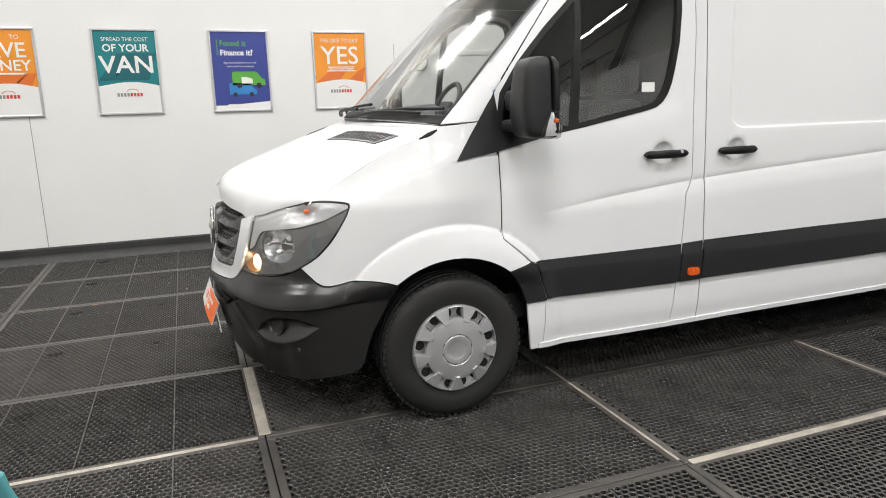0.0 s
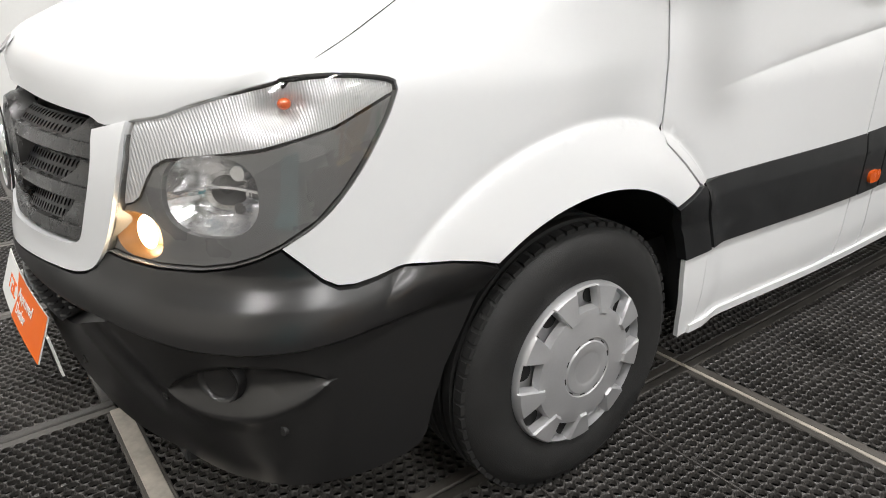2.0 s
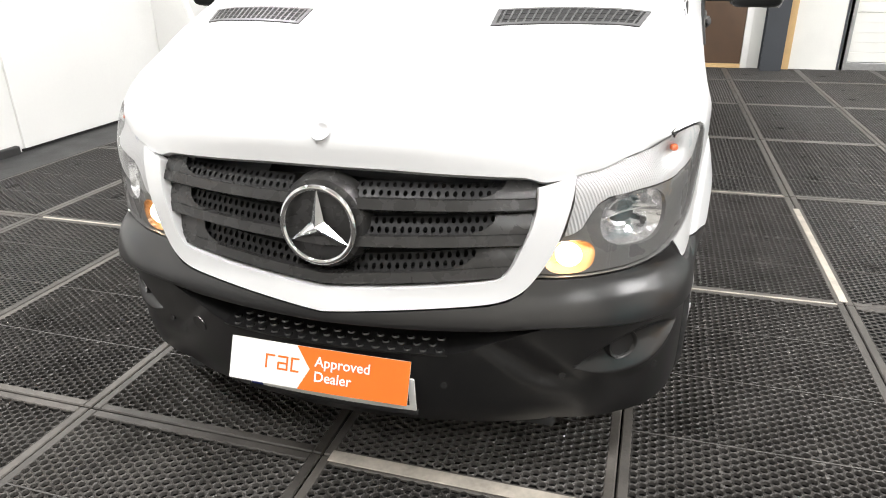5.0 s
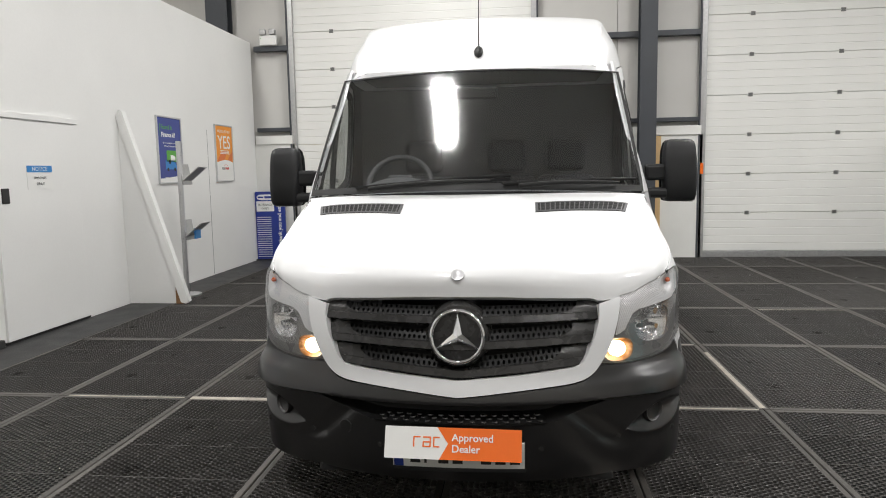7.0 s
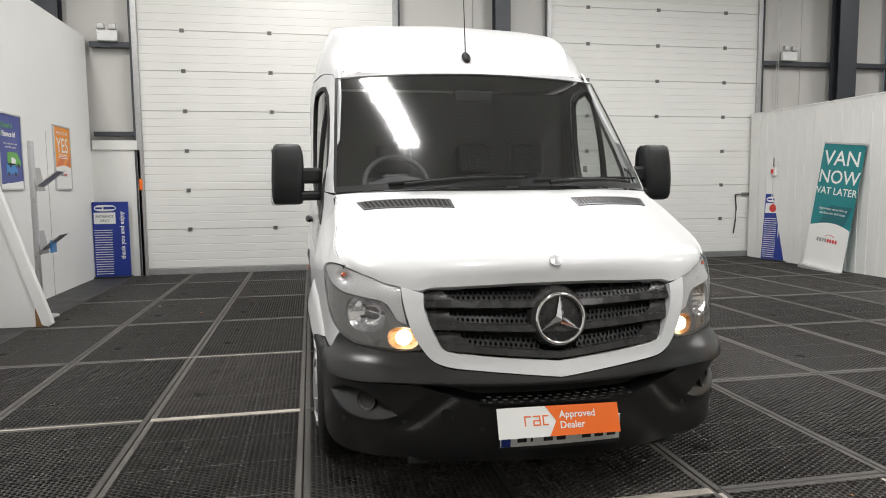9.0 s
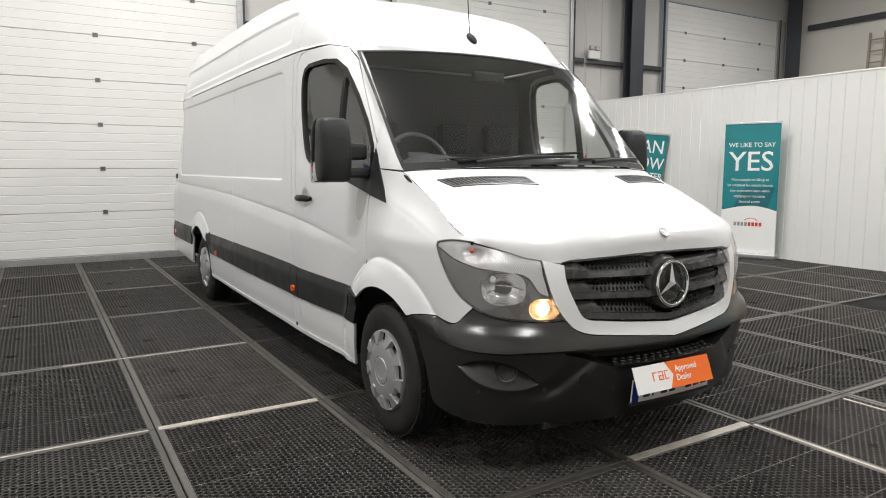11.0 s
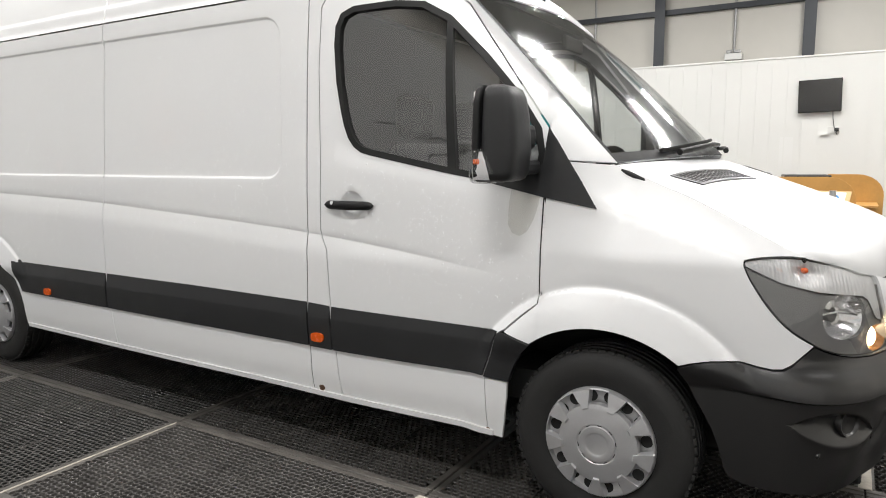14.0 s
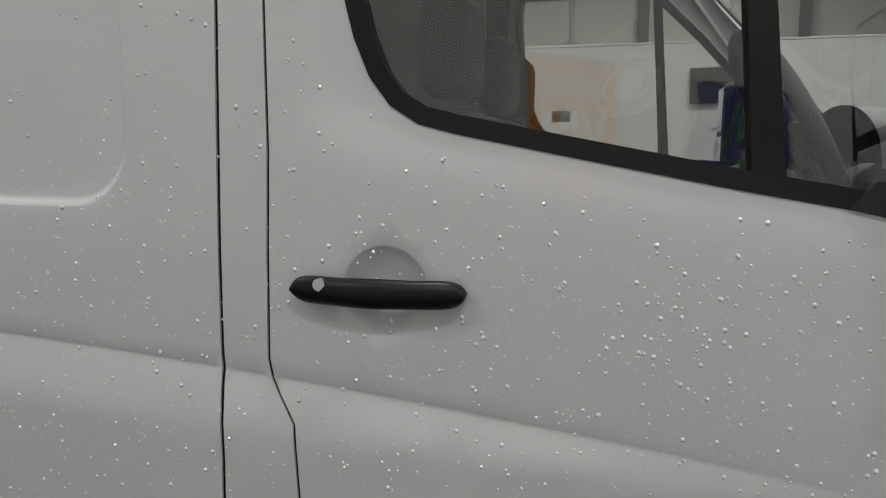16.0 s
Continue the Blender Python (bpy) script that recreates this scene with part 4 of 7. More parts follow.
def _plan():
    out = []
    P = [Vector(p) for p in [(0.026, -0.15)] + NOSE + [(1.3, 1.0)]]
    for i in range(1, len(P) - 2):
        for k in range(20):
            t = k / 20
            a, b, c, d = P[i - 1], P[i], P[i + 1], P[i + 2]
            out.append(0.5 * ((2 * b) + (c - a) * t + (2 * a - 5 * b + 4 * c - d) * t * t + (3 * b - 3 * c + d - a) * t**3))
    out.append(Vector((1.1, 1.0)))
    xs, ys = np.array([p.x for p in out]), np.array([p.y for p in out])
    return np.r_[0, np.cumsum(np.hypot(np.diff(xs), np.diff(ys)))], xs, ys


PS, PX, PY = _plan()
S_END = float(PS[-1])


def SX(x):
    return float(np.interp(x, PX, PS)) if x < 1.1 else S_END + x - 1.1


def SY(y):
    return float(np.interp(y, PY, PS))


LEAN = [(0.2, 0.06), (0.27, 0.028), (0.34, 0.004), (0.42, -0.012), (0.52, -0.028), (0.60, -0.036), (0.64, -0.030), (0.70, -0.014), (0.85, -0.004), (0.95, 0.012), (0.98, 0.022), (1.02, 0.046), (1.10, 0.10), (1.25, 0.2)]
AXF, AXR, AXZ = 1.007, 5.331, 0.347
SWAGE = [(1.2, 0.915), (1.45, 0.950), (1.67, 0.982), (1.91, 1.014), (2.32, 1.059), (2.79, 1.093), (3.36, 1.126), (4.2, 1.168), (6.9, 1.23)]
SHOULDER = [(1.2, 1.21), (1.39, 1.237), (1.68, 1.288), (1.92, 1.322), (2.18, 1.36), (2.3, 1.40)]
WINGLINE = [(0.42, 1.035), (0.56, 1.083), (0.7, 1.132), (0.85, 1.180), (0.95, 1.204), (1.03, 1.239), (1.12, 1.285), (1.3, 1.36)]
RECESS = ((2.555, 6.55, 1.312, 2.065, 0.0),)


def rounded(x, z, x0, x1, z0, z1, r):
    """Distance inside a rounded rectangle (negative outside)."""
    cx, cz, hx, hz = (x0 + x1) / 2, (z0 + z1) / 2, (x1 - x0) / 2 - r, (z1 - z0) / 2 - r
    qx, qz = abs(x - cx) - hx, abs(z - cz) - hz
    return r - math.hypot(max(qx, 0), max(qz, 0)) - min(max(qx, qz), 0)


def soft_step(t):
    """A step with a hard start and a soft end."""
    t = min(1.0, max(0.0, t))
    return 1 - (1 - t) ** 2


DISH = []


def half_width(x, z):
    y = -0.0
    for hx, hz, hr in DISH:
        r = math.hypot(x - hx, z - hz) / hr
        if r < 1:
            y -= 0.024 * (1 - r * r) ** 0.75
    y -= 0.026 * max(0, z - 1.25) / 0.9
    w = min(1, max(0, (z - 1.05) / 0.35))
    xw = 0.95 + max(0, z - 1.40) * 1.053
    y -= w * (0.112 + 0.016 * max(0, z - 1.4) / 0.65) * math.exp(-max(0, x - xw) / 0.26)
    y -= curve([(0.3, 0.0), (1.05, 0.02), (1.5, 0.07), (2.15, 0.16)], z) * smooth01((x - 5.95) / 0.95) ** 1.6
    if x > 1.25:
        sw = curve(SWAGE, x)
        k = smooth01((x - 1.35) / 0.8)
        wd = 0.02 + 0.072 * smooth01((x - 1.4) / 1.3)
        y += 0.0125 * k * min(1, max(0, (sw - z) / wd)) - 0.004
        y -= 0.0032 * k * math.exp(-((z - sw - 0.002) / 0.0055) ** 2)
    for x0, x1, z0, z1, sl in RECESS:
        if x0 - 0.1 < x < x1 + 0.1 and z > 1.2:
            y -= 0.010 * smooth01(rounded(x, z - sl, x0, x1, z0, z1, 0.10) / 0.013)
    if 1.25 < x < 2.3 and z > 1.1:
        y -= 0.010 * smooth01((z - curve(SHOULDER, x)) / 0.13) * smooth01((2.3 - x) / 0.1)
    if x < 1.3 and z > 0.95:
        cz = curve(WINGLINE, x)
        k = smooth01((1.15 - x) / 0.2) * smooth01((x - 0.45) / 0.2)
        y -= k * (0.018 * soft_step((z - cz) / 0.09) + 0.003 * math.exp(-((z - cz + 0.003) / 0.007) ** 2))
    for ax in (AXF, AXR):
        r = math.hypot(x - ax, z - AXZ)
        if r < 0.75 and z > 0.5:
            lim = 1.0 if ax == AXF else smooth01((0.62 - r) / 0.02)
            y += (0.010 * smooth01((0.592 - r) / 0.014) + 0.024 * min(1, max(0, (0.580 - r) / 0.13)) - 0.003 * math.exp(-((r - 0.598) / 0.012) ** 2)) * smooth01((z - 0.62) / 0.09) * lim
    y -= 0.016 * smooth01((0.42 - z) / 0.16) * smooth01((x - 0.9) / 0.4)
    rf = math.hypot(x - AXF, z - AXZ)
    y -= 0.027 * smooth01((x - 0.85) / 0.4) * (1 - smooth01((x - 1.35) / 1.05)) * (1 - 0.75 * smooth01((0.60 - rf) / 0.1))
    y += 0.012 * smooth01((x - 2.5) / 1.2)
    return y


def belt(s, z, off=0.0):
    sg = 1 if s >= 0 else -1
    a = abs(s)

    def at(a, z):
        if a <= S_END:
            x0, y0 = float(np.interp(a, PS, PX)), float(np.interp(a, PS, PY))
        else:
            x0, y0 = 1.1 + a - S_END, 1.0
        fw = smooth01(1 - x0 / 0.8)
        y = y0 + half_width(x0, z) * smooth01(y0 / 0.8)
        return Vector((x0 + curve(LEAN, z) * fw, y, z))
    p = at(a, z)
    if off:
        e = 0.004
        n = (at(a + e, z) - at(max(0, a - e), z)).cross(at(a, z + e) - at(a, z - e))
        n.normalize()
        p = p - n * off if n.dot(Vector((-1, 0, 0)) if p.x < 0.3 else Vector((0, 1, 0))) < 0 else p + n * off
    return Vector((p.x, p.y * sg, p.z))


def fill(poly, step, holes=(), lines=()):
    """Points and triangles that fill an outline."""
    loops = [dense(p, step) for p in (poly, *holes)]
    vs, es = [], []
    for lp in loops:
        b = len(vs)
        vs += lp
        es += [(b + i, b + (i + 1) % len(lp)) for i in range(len(lp))]
    xs, ys = [p[0] for p in poly], [p[1] for p in poly]
    gx, gy = np.meshgrid(np.arange(min(xs) + step / 2, max(xs), step), np.arange(min(ys) + step / 2, max(ys), step))
    gx, gy = gx.ravel(), gy.ravel()
    ok = inside(gx, gy, poly)
    for h in holes:
        ok &= ~inside(gx, gy, h)
    ed = np.array(vs)
    keep = []
    for x, y in zip(gx[ok], gy[ok]):
        if np.min((ed[:, 0] - x) ** 2 + (ed[:, 1] - y) ** 2) > (0.45 * step) ** 2:
            keep.append((x, y))
    extra = []
    for ln in lines:
        q = []
        for (x1, y1), (x2, y2) in zip(ln, ln[1:]):
            m = max(1, int(math.hypot(x2 - x1, y2 - y1) / (step * 0.8) + 0.5))
            q += [(x1 + (x2 - x1) * k / m, y1 + (y2 - y1) * k / m) for k in range(m)]
        q = np.array(q + [ln[-1]])
        ok2 = inside(q[:, 0], q[:, 1], poly)
        for h in holes:
            ok2 &= ~inside(q[:, 0], q[:, 1], h)
        q = [tuple(p) for p, k in zip(q, ok2) if k and np.min((ed[:, 0] - p[0]) ** 2 + (ed[:, 1] - p[1]) ** 2) > (0.2 * step) ** 2]
        extra += q
    if extra:
        ex = np.array(extra)
        keep = [p for p in keep if np.min((ex[:, 0] - p[0]) ** 2 + (ex[:, 1] - p[1]) ** 2) > (0.55 * step) ** 2]
    allv = [Vector(v) for v in vs + keep + extra]
    ov, _, of, *_ = delaunay_2d_cdt(allv, es, [], 0, 1e-6)
    ov = np.array([tuple(v) for v in ov])
    tri = [tuple(f) for f in of]
    c = np.array([ov[list(f)].mean(0) for f in tri])
    ok = inside(c[:, 0], c[:, 1], poly)
    for h in holes:
        ok &= ~inside(c[:, 0], c[:, 1], h)
    return ov, [f for f, k in zip(tri, ok) if k]


def skin(name, poly, mat, parent, side=1, step=0.03, off=0.0, thick=0.014, holes=(), label="", fn=None, smooth=40, lines=()):
    """A panel of the outer skin with a folded edge. side -1 mirrors it to the other flank."""
    fn = fn or belt
    pts, tri = fill(poly, step, holes, lines)
    outer = [fn(float(a), float(b), off) for a, b in pts]
    edges = {}
    for f in tri:
        for i in range(3):
            k = (f[i], f[(i + 1) % 3])
            if (k[1], k[0]) in edges:
                edges.pop((k[1], k[0]))
            else:
                edges[k] = 1
    vs, fs = list(outer), list(tri)
    idx = {}
    for a, b in edges:
        for v in (a, b):
            if v not in idx:
                idx[v] = len(vs)
                vs.append(fn(float(pts[v][0]), float(pts[v][1]), off - thick))
        fs.append((b, a, idx[a], idx[b]))
    if side < 0:
        vs = [Vector((v.x, -v.y, v.z)) for v in vs]
    # outward facing
    s = 0
    for f in tri[:: max(1, len(tri) // 40)]:
        p, q, r = vs[f[0]], vs[f[1]], vs[f[2]]
        nrm = (q - p).cross(r - p)
        ctr = (p + q + r) / 3
        out = Vector((ctr.x - 1.6 if ctr.x < 1.6 else 0, ctr.y, (ctr.z - 1.2) * 0.3))
        s += 1 if nrm.dot(out) > 0 else -1
    if s < 0:
        fs = [f[::-1] for f in fs]
    return raw(name, vs, fs, mat, parent, label, smooth)


def XZ(pts):
    return [(SX(x), z) for x, z in pts]


def arc(cx, cz, r, a0, a1, n=16):
    return [(cx + r * math.cos(radians(a0 + (a1 - a0) * k / n)), cz + r * math.sin(radians(a0 + (a1 - a0) * k / n))) for k in range(n + 1)]


van = thing("panel_van", "white high-roof panel van with dark grey bumper, mouldings and silver hubcaps", "van")

RA = 0.446
SEAM_HOOD = [(0.310, 1.079), (0.372, 1.110), (0.480, 1.164), (0.645, 1.234), (0.82, 1.302), (1.000, 1.378)]
LAMP_OUT = chaikin([(0.530, 1.050), (0.517, 1.000), (0.484, 0.937), (0.443, 0.880), (0.396, 0.832), (0.335, 0.792)])
SEAM_A = [(2.380, 2.152), (2.394, 1.75), (2.401, 1.35), (2.406, 1.07), (2.405, 0.93), (2.411, 0.74), (2.395, 0.314)]
SEAM_C = [(3.88, 2.152), (3.915, 1.75), (3.94, 1.35), (3.957, 1.18), (3.962, 0.74), (3.905, 0.322)]
WIN = [(2.243, 1.90), (2.238, 1.98), (2.212, 2.035), (2.15, 2.060), (1.95, 2.066), (1.82, 2.052), (1.70, 1.985), (1.53, 1.82), (1.38, 1.655), (1.285, 1.52), (1.262, 1.42), (1.275, 1.325), (1.33, 1.292), (1.535, 1.322), (1.69, 1.349), (1.92, 1.394), (2.05, 1.420), (2.10, 1.433), (2.14, 1.458), (2.17, 1.497), (2.192, 1.55), (2.21, 1.62), (2.232, 1.74)]
DOOR = [(1.264, 0.853), (1.258, 1.27), (1.260, 1.52), (1.40, 1.71), (1.64, 2.03), (1.76, 2.115), (1.93, 2.148), (2.18, 2.148), (2.265, 2.13), (2.308, 2.07), (2.322, 1.8), (2.318, 1.4), (2.326, 1.09), (2.322, 1.06), (2.284, 0.995), (2.276, 0.84), (2.270, 0.74), (2.222, 0.325), (1.56, 0.286), (1.478, 0.282), (1.487, 0.53), (1.424, 0.722), (1.404, 0.732), (1.335, 0.795)]

SWAGES = [XZ([(x, curve(SWAGE, x) - d) for x in np.arange(1.3, 6.9, 0.02)]) for d in (-0.010, -0.005, -0.002, 0.002, 0.03, 0.06, 0.09)]
WING_LINES = [XZ([(x, curve(WINGLINE, x) + d) for x in np.arange(0.4, 1.25, 0.02)]) for d in (-0.012, -0.004, 0.003, 0.02, 0.045, 0.09)]
FLARE = [XZ(arc(ax, AXZ, r, 0, 180, 70)) for ax in (AXF, AXR) for r in (0.62, 0.604, 0.597, 0.592, 0.588, 0.584, 0.579, 0.572, 0.52, 0.48)]


def rim(x0, x1, z0, z1, r):
    return (arc(x1 - r, z1 - r, r, 0, 90, 10) + arc(x0 + r, z1 - r, r, 90, 180, 10) + arc(x0 + r, z0 + r, r, 180, 270, 10) + arc(x1 - r, z0 + r, r, 270, 360, 10))


RIMS = []
for q in RECESS:
    for d in (-0.002, 0.002, 0.0065, 0.011, 0.015):
        rr = rim(q[0] + d, q[1] - d, q[2] + d, q[3] - d, 0.10 - d)
        RIMS.append(XZ(rr + rr[:1]))
CUPS = [XZ(arc(hx, 1.204, 0.062 * q, 0, 360, 36)) for hx in (2.146, 2.605) for q in (1.03, 0.985, 0.93, 0.85, 0.72, 0.55, 0.35, 0.15)]
for sd in (1, -1):
    DISH[:] = [(2.146, 1.204, 0.062)] + ([(2.605, 1.204, 0.062)] if sd < 0 else [])
    # front wing with its flared arch
    lip = arc(AXF, AXZ, RA, 128.5, 52.5, 22)
    wing = SEAM_HOOD[::-1] + [(0.355, 1.084), (0.40, 1.0845), (0.44, 1.082), (0.48, 1.0775), (0.512, 1.072), (0.527, 1.066)] + LAMP_OUT + [(0.365, 0.760), (0.395, 0.728), (0.420, 0.712), (0.450, 0.709), (0.49, 0.715), (0.53, 0.724), (0.565, 0.727), (0.63, 0.721), (0.69, 0.709)] + lip + [(1.397, 0.727), (1.328, 0.791), (1.258, 0.851), (1.252, 1.27), (1.256, 1.40)]
    skin("front_wing", XZ(wing), PAINT, van, sd, 0.022, lines=FLARE + WING_LINES)
    pill = [(0.998, 1.388), (1.21, 1.400), (1.2565, 1.529), (1.3965, 1.714), (1.6365, 2.0345), (1.7575, 2.1195), (1.93, 2.1525), (1.74, 2.156), (1.655, 2.085)]
    skin("windscreen_pillar", XZ(pill), PAINT, van, sd, 0.026)
    dr = skin("front_door", XZ(DOOR), PAINT, van, sd, 0.024, holes=[XZ(WIN)], lines=SWAGES + FLARE + CUPS[:8])
    seal = inset(WIN, 0.026)
    skin("window_seal", XZ(WIN), RUBBER, dr, sd, 0.03, off=0.003, thick=0.03, holes=[XZ(seal)], label="black rubber window seal")
    skin("window_bar", XZ([(1.632, 1.362), (1.672, 1.370), (1.716, 1.985), (1.688, 1.962)]), RUBBER, dr, sd, 0.03, off=0.002, thick=0.03, label="black window divider")
    g = skin("window_glass", XZ(inset(WIN, 0.012)), GLASS, dr, sd, 0.06, off=-0.012, thick=0.003, label="slightly tinted side window")
    g.visible_shadow = False
    skin("mirror_corner", XZ([(1.047, 1.220), (1.259, 1.258), (1.50, 1.313), (1.56, 1.327), (1.53, 1.360), (1.33, 1.345), (1.268, 1.385), (1.258, 1.525), (1.215, 1.470), (1.12, 1.330)]), PLASTIC, van, sd, 0.03, off=0.007, thick=0.02, label="black plastic sail panel")
    # strip behind the door
    bst = [(2.35, 2.15), (2.19, 2.1515), (2.27, 2.1345), (2.3125, 2.072), (2.3265, 1.8), (2.3225, 1.4), (2.3305, 1.09), (2.3265, 1.06), (2.2885, 0.995), (2.2805, 0.84), (2.2745, 0.74), (2.2265, 0.318)] + [(x - 0.003, z) for x, z in SEAM_A[::-1]]
    skin("door_pillar", XZ(bst[1:]), PAINT, van, sd, 0.03, lines=SWAGES)
    skin("side_panel", XZ([(x + 0.003, z) for x, z in SEAM_A] + [(x - 0.002, z) for x, z in SEAM_C[::-1]]), PAINT, van, sd, 0.026, lines=SWAGES + RIMS + (CUPS[8:] if sd < 0 else []))
    rear_lip = arc(AXR, AXZ, 0.445, 174, 6, 30)
    rear = [(x + 0.002, z) for x, z in SEAM_C] + [(4.2, 0.325)] + [(AXR - 0.446, 0.335)] + rear_lip + [(AXR + 0.46, 0.345), (6.9, 0.40), (6.9, 1.2), (6.86, 1.7), (6.80, 2.152)]
    skin("rear_side_panel", XZ(rear), PAINT, van, sd, 0.028, lines=SWAGES + RIMS + FLARE)
    # dark strips added inside the panel gaps to stand in for their shade
    edge = [(2.310, 2.07), (2.3245, 1.8), (2.320, 1.4), (2.328, 1.09), (2.324, 1.06), (2.286, 0.995), (2.278, 0.84), (2.272, 0.74)]
    for jn, hw in ((SEAM_A, 0.007), (SEAM_C, 0.006), (edge, 0.006), ([(1.256, 1.38), (1.255, 1.27), (1.261, 0.855)], 0.007)):
        skin("joint_seal", XZ([(x - hw, z) for x, z in jn] + [(x + hw, z) for x, z in jn[::-1]]), RUBBER, van, sd, 0.02, -0.004, 0.002)
    # dark mouldings along the flank, with a chamfered upper edge
    def moulded(s, z, off=0.0):
        return belt(s, z, off - (0.0 if off < 0 else 0.013 * max(0.0, z - 0.675) / 0.07))
    CH = [XZ([(x, z) for x in np.arange(1.4, 6.9, 0.05)]) for z in (0.672, 0.679)]
    skin("side_moulding", XZ([(1.43, 0.724), (1.493, 0.534), (2.252, 0.534), (2.268, 0.735)]), PLASTIC, van, sd, 0.03, 0.014, 0.022, fn=moulded, lines=CH, label="dark grey rubbing strip")
    skin("side_moulding", XZ([(2.264, 0.534), (2.394, 0.536), (2.404, 0.742), (2.279, 0.737)]), PLASTIC, van, sd, 0.03, 0.014, 0.022, fn=moulded, lines=CH, label="dark grey rubbing strip")
    skin("side_moulding", XZ([(2.404, 0.538), (3.945, 0.548), (3.953, 0.757), (2.415, 0.743)]), PLASTIC, van, sd, 0.03, 0.014, 0.022, fn=moulded, lines=CH, label="dark grey rubbing strip")
    skin("side_moulding", XZ([(3.962, 0.548), (4.88, 0.556), (4.94, 0.665), (4.98, 0.764), (3.967, 0.757)]), PLASTIC, van, sd, 0.03, 0.014, 0.022, fn=moulded, lines=CH, label="dark grey rubbing strip")
    skin("side_moulding", XZ([(5.69, 0.76), (5.74, 0.66), (5.78, 0.555), (6.90, 0.56), (6.90, 0.765)]), PLASTIC, van, sd, 0.03, 0.014, 0.022, fn=moulded, lines=CH, label="dark grey rubbing strip")
    skin("arch_moulding", XZ([(1.402, 0.723), (1.424, 0.716), (1.487, 0.53), (1.378, 0.527), (1.352, 0.60), (1.320, 0.655), (1.279, 0.697)]), PLASTIC, van, sd, 0.026, 0.010, 0.03, label="dark grey arch corner")
    skin("sill_end", XZ([(1.385, 0.521), (1.483, 0.524), (1.472, 0.284), (1.412, 0.279), (1.398, 0.36), (1.388, 0.45)]), PAINT, van, sd, 0.03, 0.002)
    skin("sill_lip", XZ([(1.45, 0.282), (2.6, 0.300), (3.9, 0.312), (4.86, 0.322), (4.86, 0.346), (3.9, 0.336), (2.6, 0.325), (1.45, 0.307)]), PAINT, van, sd, 0.03, 0.009, 0.03, label="folded sill edge")
    # marker lamps
    for mx, mz in ((2.342, 0.585), (4.57, 0.585), (6.74, 0.63)):
        mk = skin("side_marker", XZ([(mx + 0.036 * math.copysign(abs(math.cos(a)) ** 0.6, math.cos(a)), mz + 0.021 * math.copysign(abs(math.sin(a)) ** 0.6, math.sin(a))) for a in [2 * math.pi * k / 20 for k in range(20)]]), AMBER, van, sd, 0.02, 0.024, 0.014, label="amber side marker lamp")
    DISH[:] = []
    # dark backing behind the joints
    skin("joint_backing", XZ([(0.6, 0.75), (1.2, 0.95), (1.22, 0.32), (6.85, 0.36), (6.82, 2.12), (1.9, 2.14), (1.25, 1.46), (0.99, 1.34), (0.47, 1.085)]), BLACK, van, sd, 0.08, -0.03, 0.004, holes=[XZ(inset(WIN, -0.03)), XZ(arc(AXF, AXZ, 0.50, 0, 360, 24)[:-1]), XZ(arc(AXR, AXZ, 0.50, 0, 360, 24)[:-1])])
    # door handles: a dished cup and a black bar
    hs = [(1.0, 2.028, 2.279)] + ([] if sd > 0 else [(1.0, 2.484, 2.725)])
    for _, h0, h1 in hs:
        owner = dr if h0 < 2.3 else van
        hx = (h0 + h1) / 2
        vs, fs = [], []
        nx, nk = 30, 14
        for i in range(nx + 1):
            t = 0.5 - 0.5 * math.cos(math.pi * i / nx)
            x = h0 + (h1 - h0) * t
            rz_ = 0.0205 * max(0.0, 1 - abs(2 * t - 1) ** 9) ** 0.5 * (0.97 + 0.03 * math.cos(4 * math.pi * t)) + 0.0008
            arch = 0.022 + 0.018 * math.sin(math.pi * t)
            base = belt(SX(x), 1.204)
            for k in range(nk):
                a = 2 * math.pi * k / nk
                vs.append(Vector((x, (base.y + arch - 0.008 + 0.013 * math.cos(a)) * sd, 1.204 + rz_ * math.sin(a))))
        fs = [(i * nk + k, (i + 1) * nk + k, (i + 1) * nk + (k + 1) % nk, i * nk + (k + 1) % nk) for i in range(nx) for k in range(nk)] + [tuple(range(nk)), tuple(range(nx * nk, (nx + 1) * nk))]
        hd = raw("door_handle", vs, fs, HANDLE, owner, "black pull handle", 50)
        for e in (0.08, 0.92):
            x = h0 + (h1 - h0) * e
            b = belt(SX(x), 1.204)
            part("handle_foot", add_cyl(bmesh.new(), (x, (b.y - 0.005) * sd, 1.204), (x, (b.y + 0.02) * sd, 1.204), 0.014, seg=12), HANDLE, hd)
        if h0 < 2.3:
            x = h1 - 0.05
            b = belt(SX(x), 1.204)
            part("lock", add_cyl(bmesh.new(), (x, (b.y + 0.02) * sd, 1.214), (x, (b.y + 0.0375) * sd, 1.214), 0.009, seg=16), CHROME, hd, "chrome lock barrel")

# ---- bonnet ----
HOOD_EDGE = [(0, 1.017), (0.15, 1.015), (0.33, 1.008), (0.45, 1.003), (0.51, 1.000), (0.535, 0.994), (0.556, 0.988), (0.575, 0.990), (0.60, 0.992), (0.637, 1.003), (0.69, 1.014), (0.75, 1.039), (0.80, 1.054), (0.85, 1.074)]


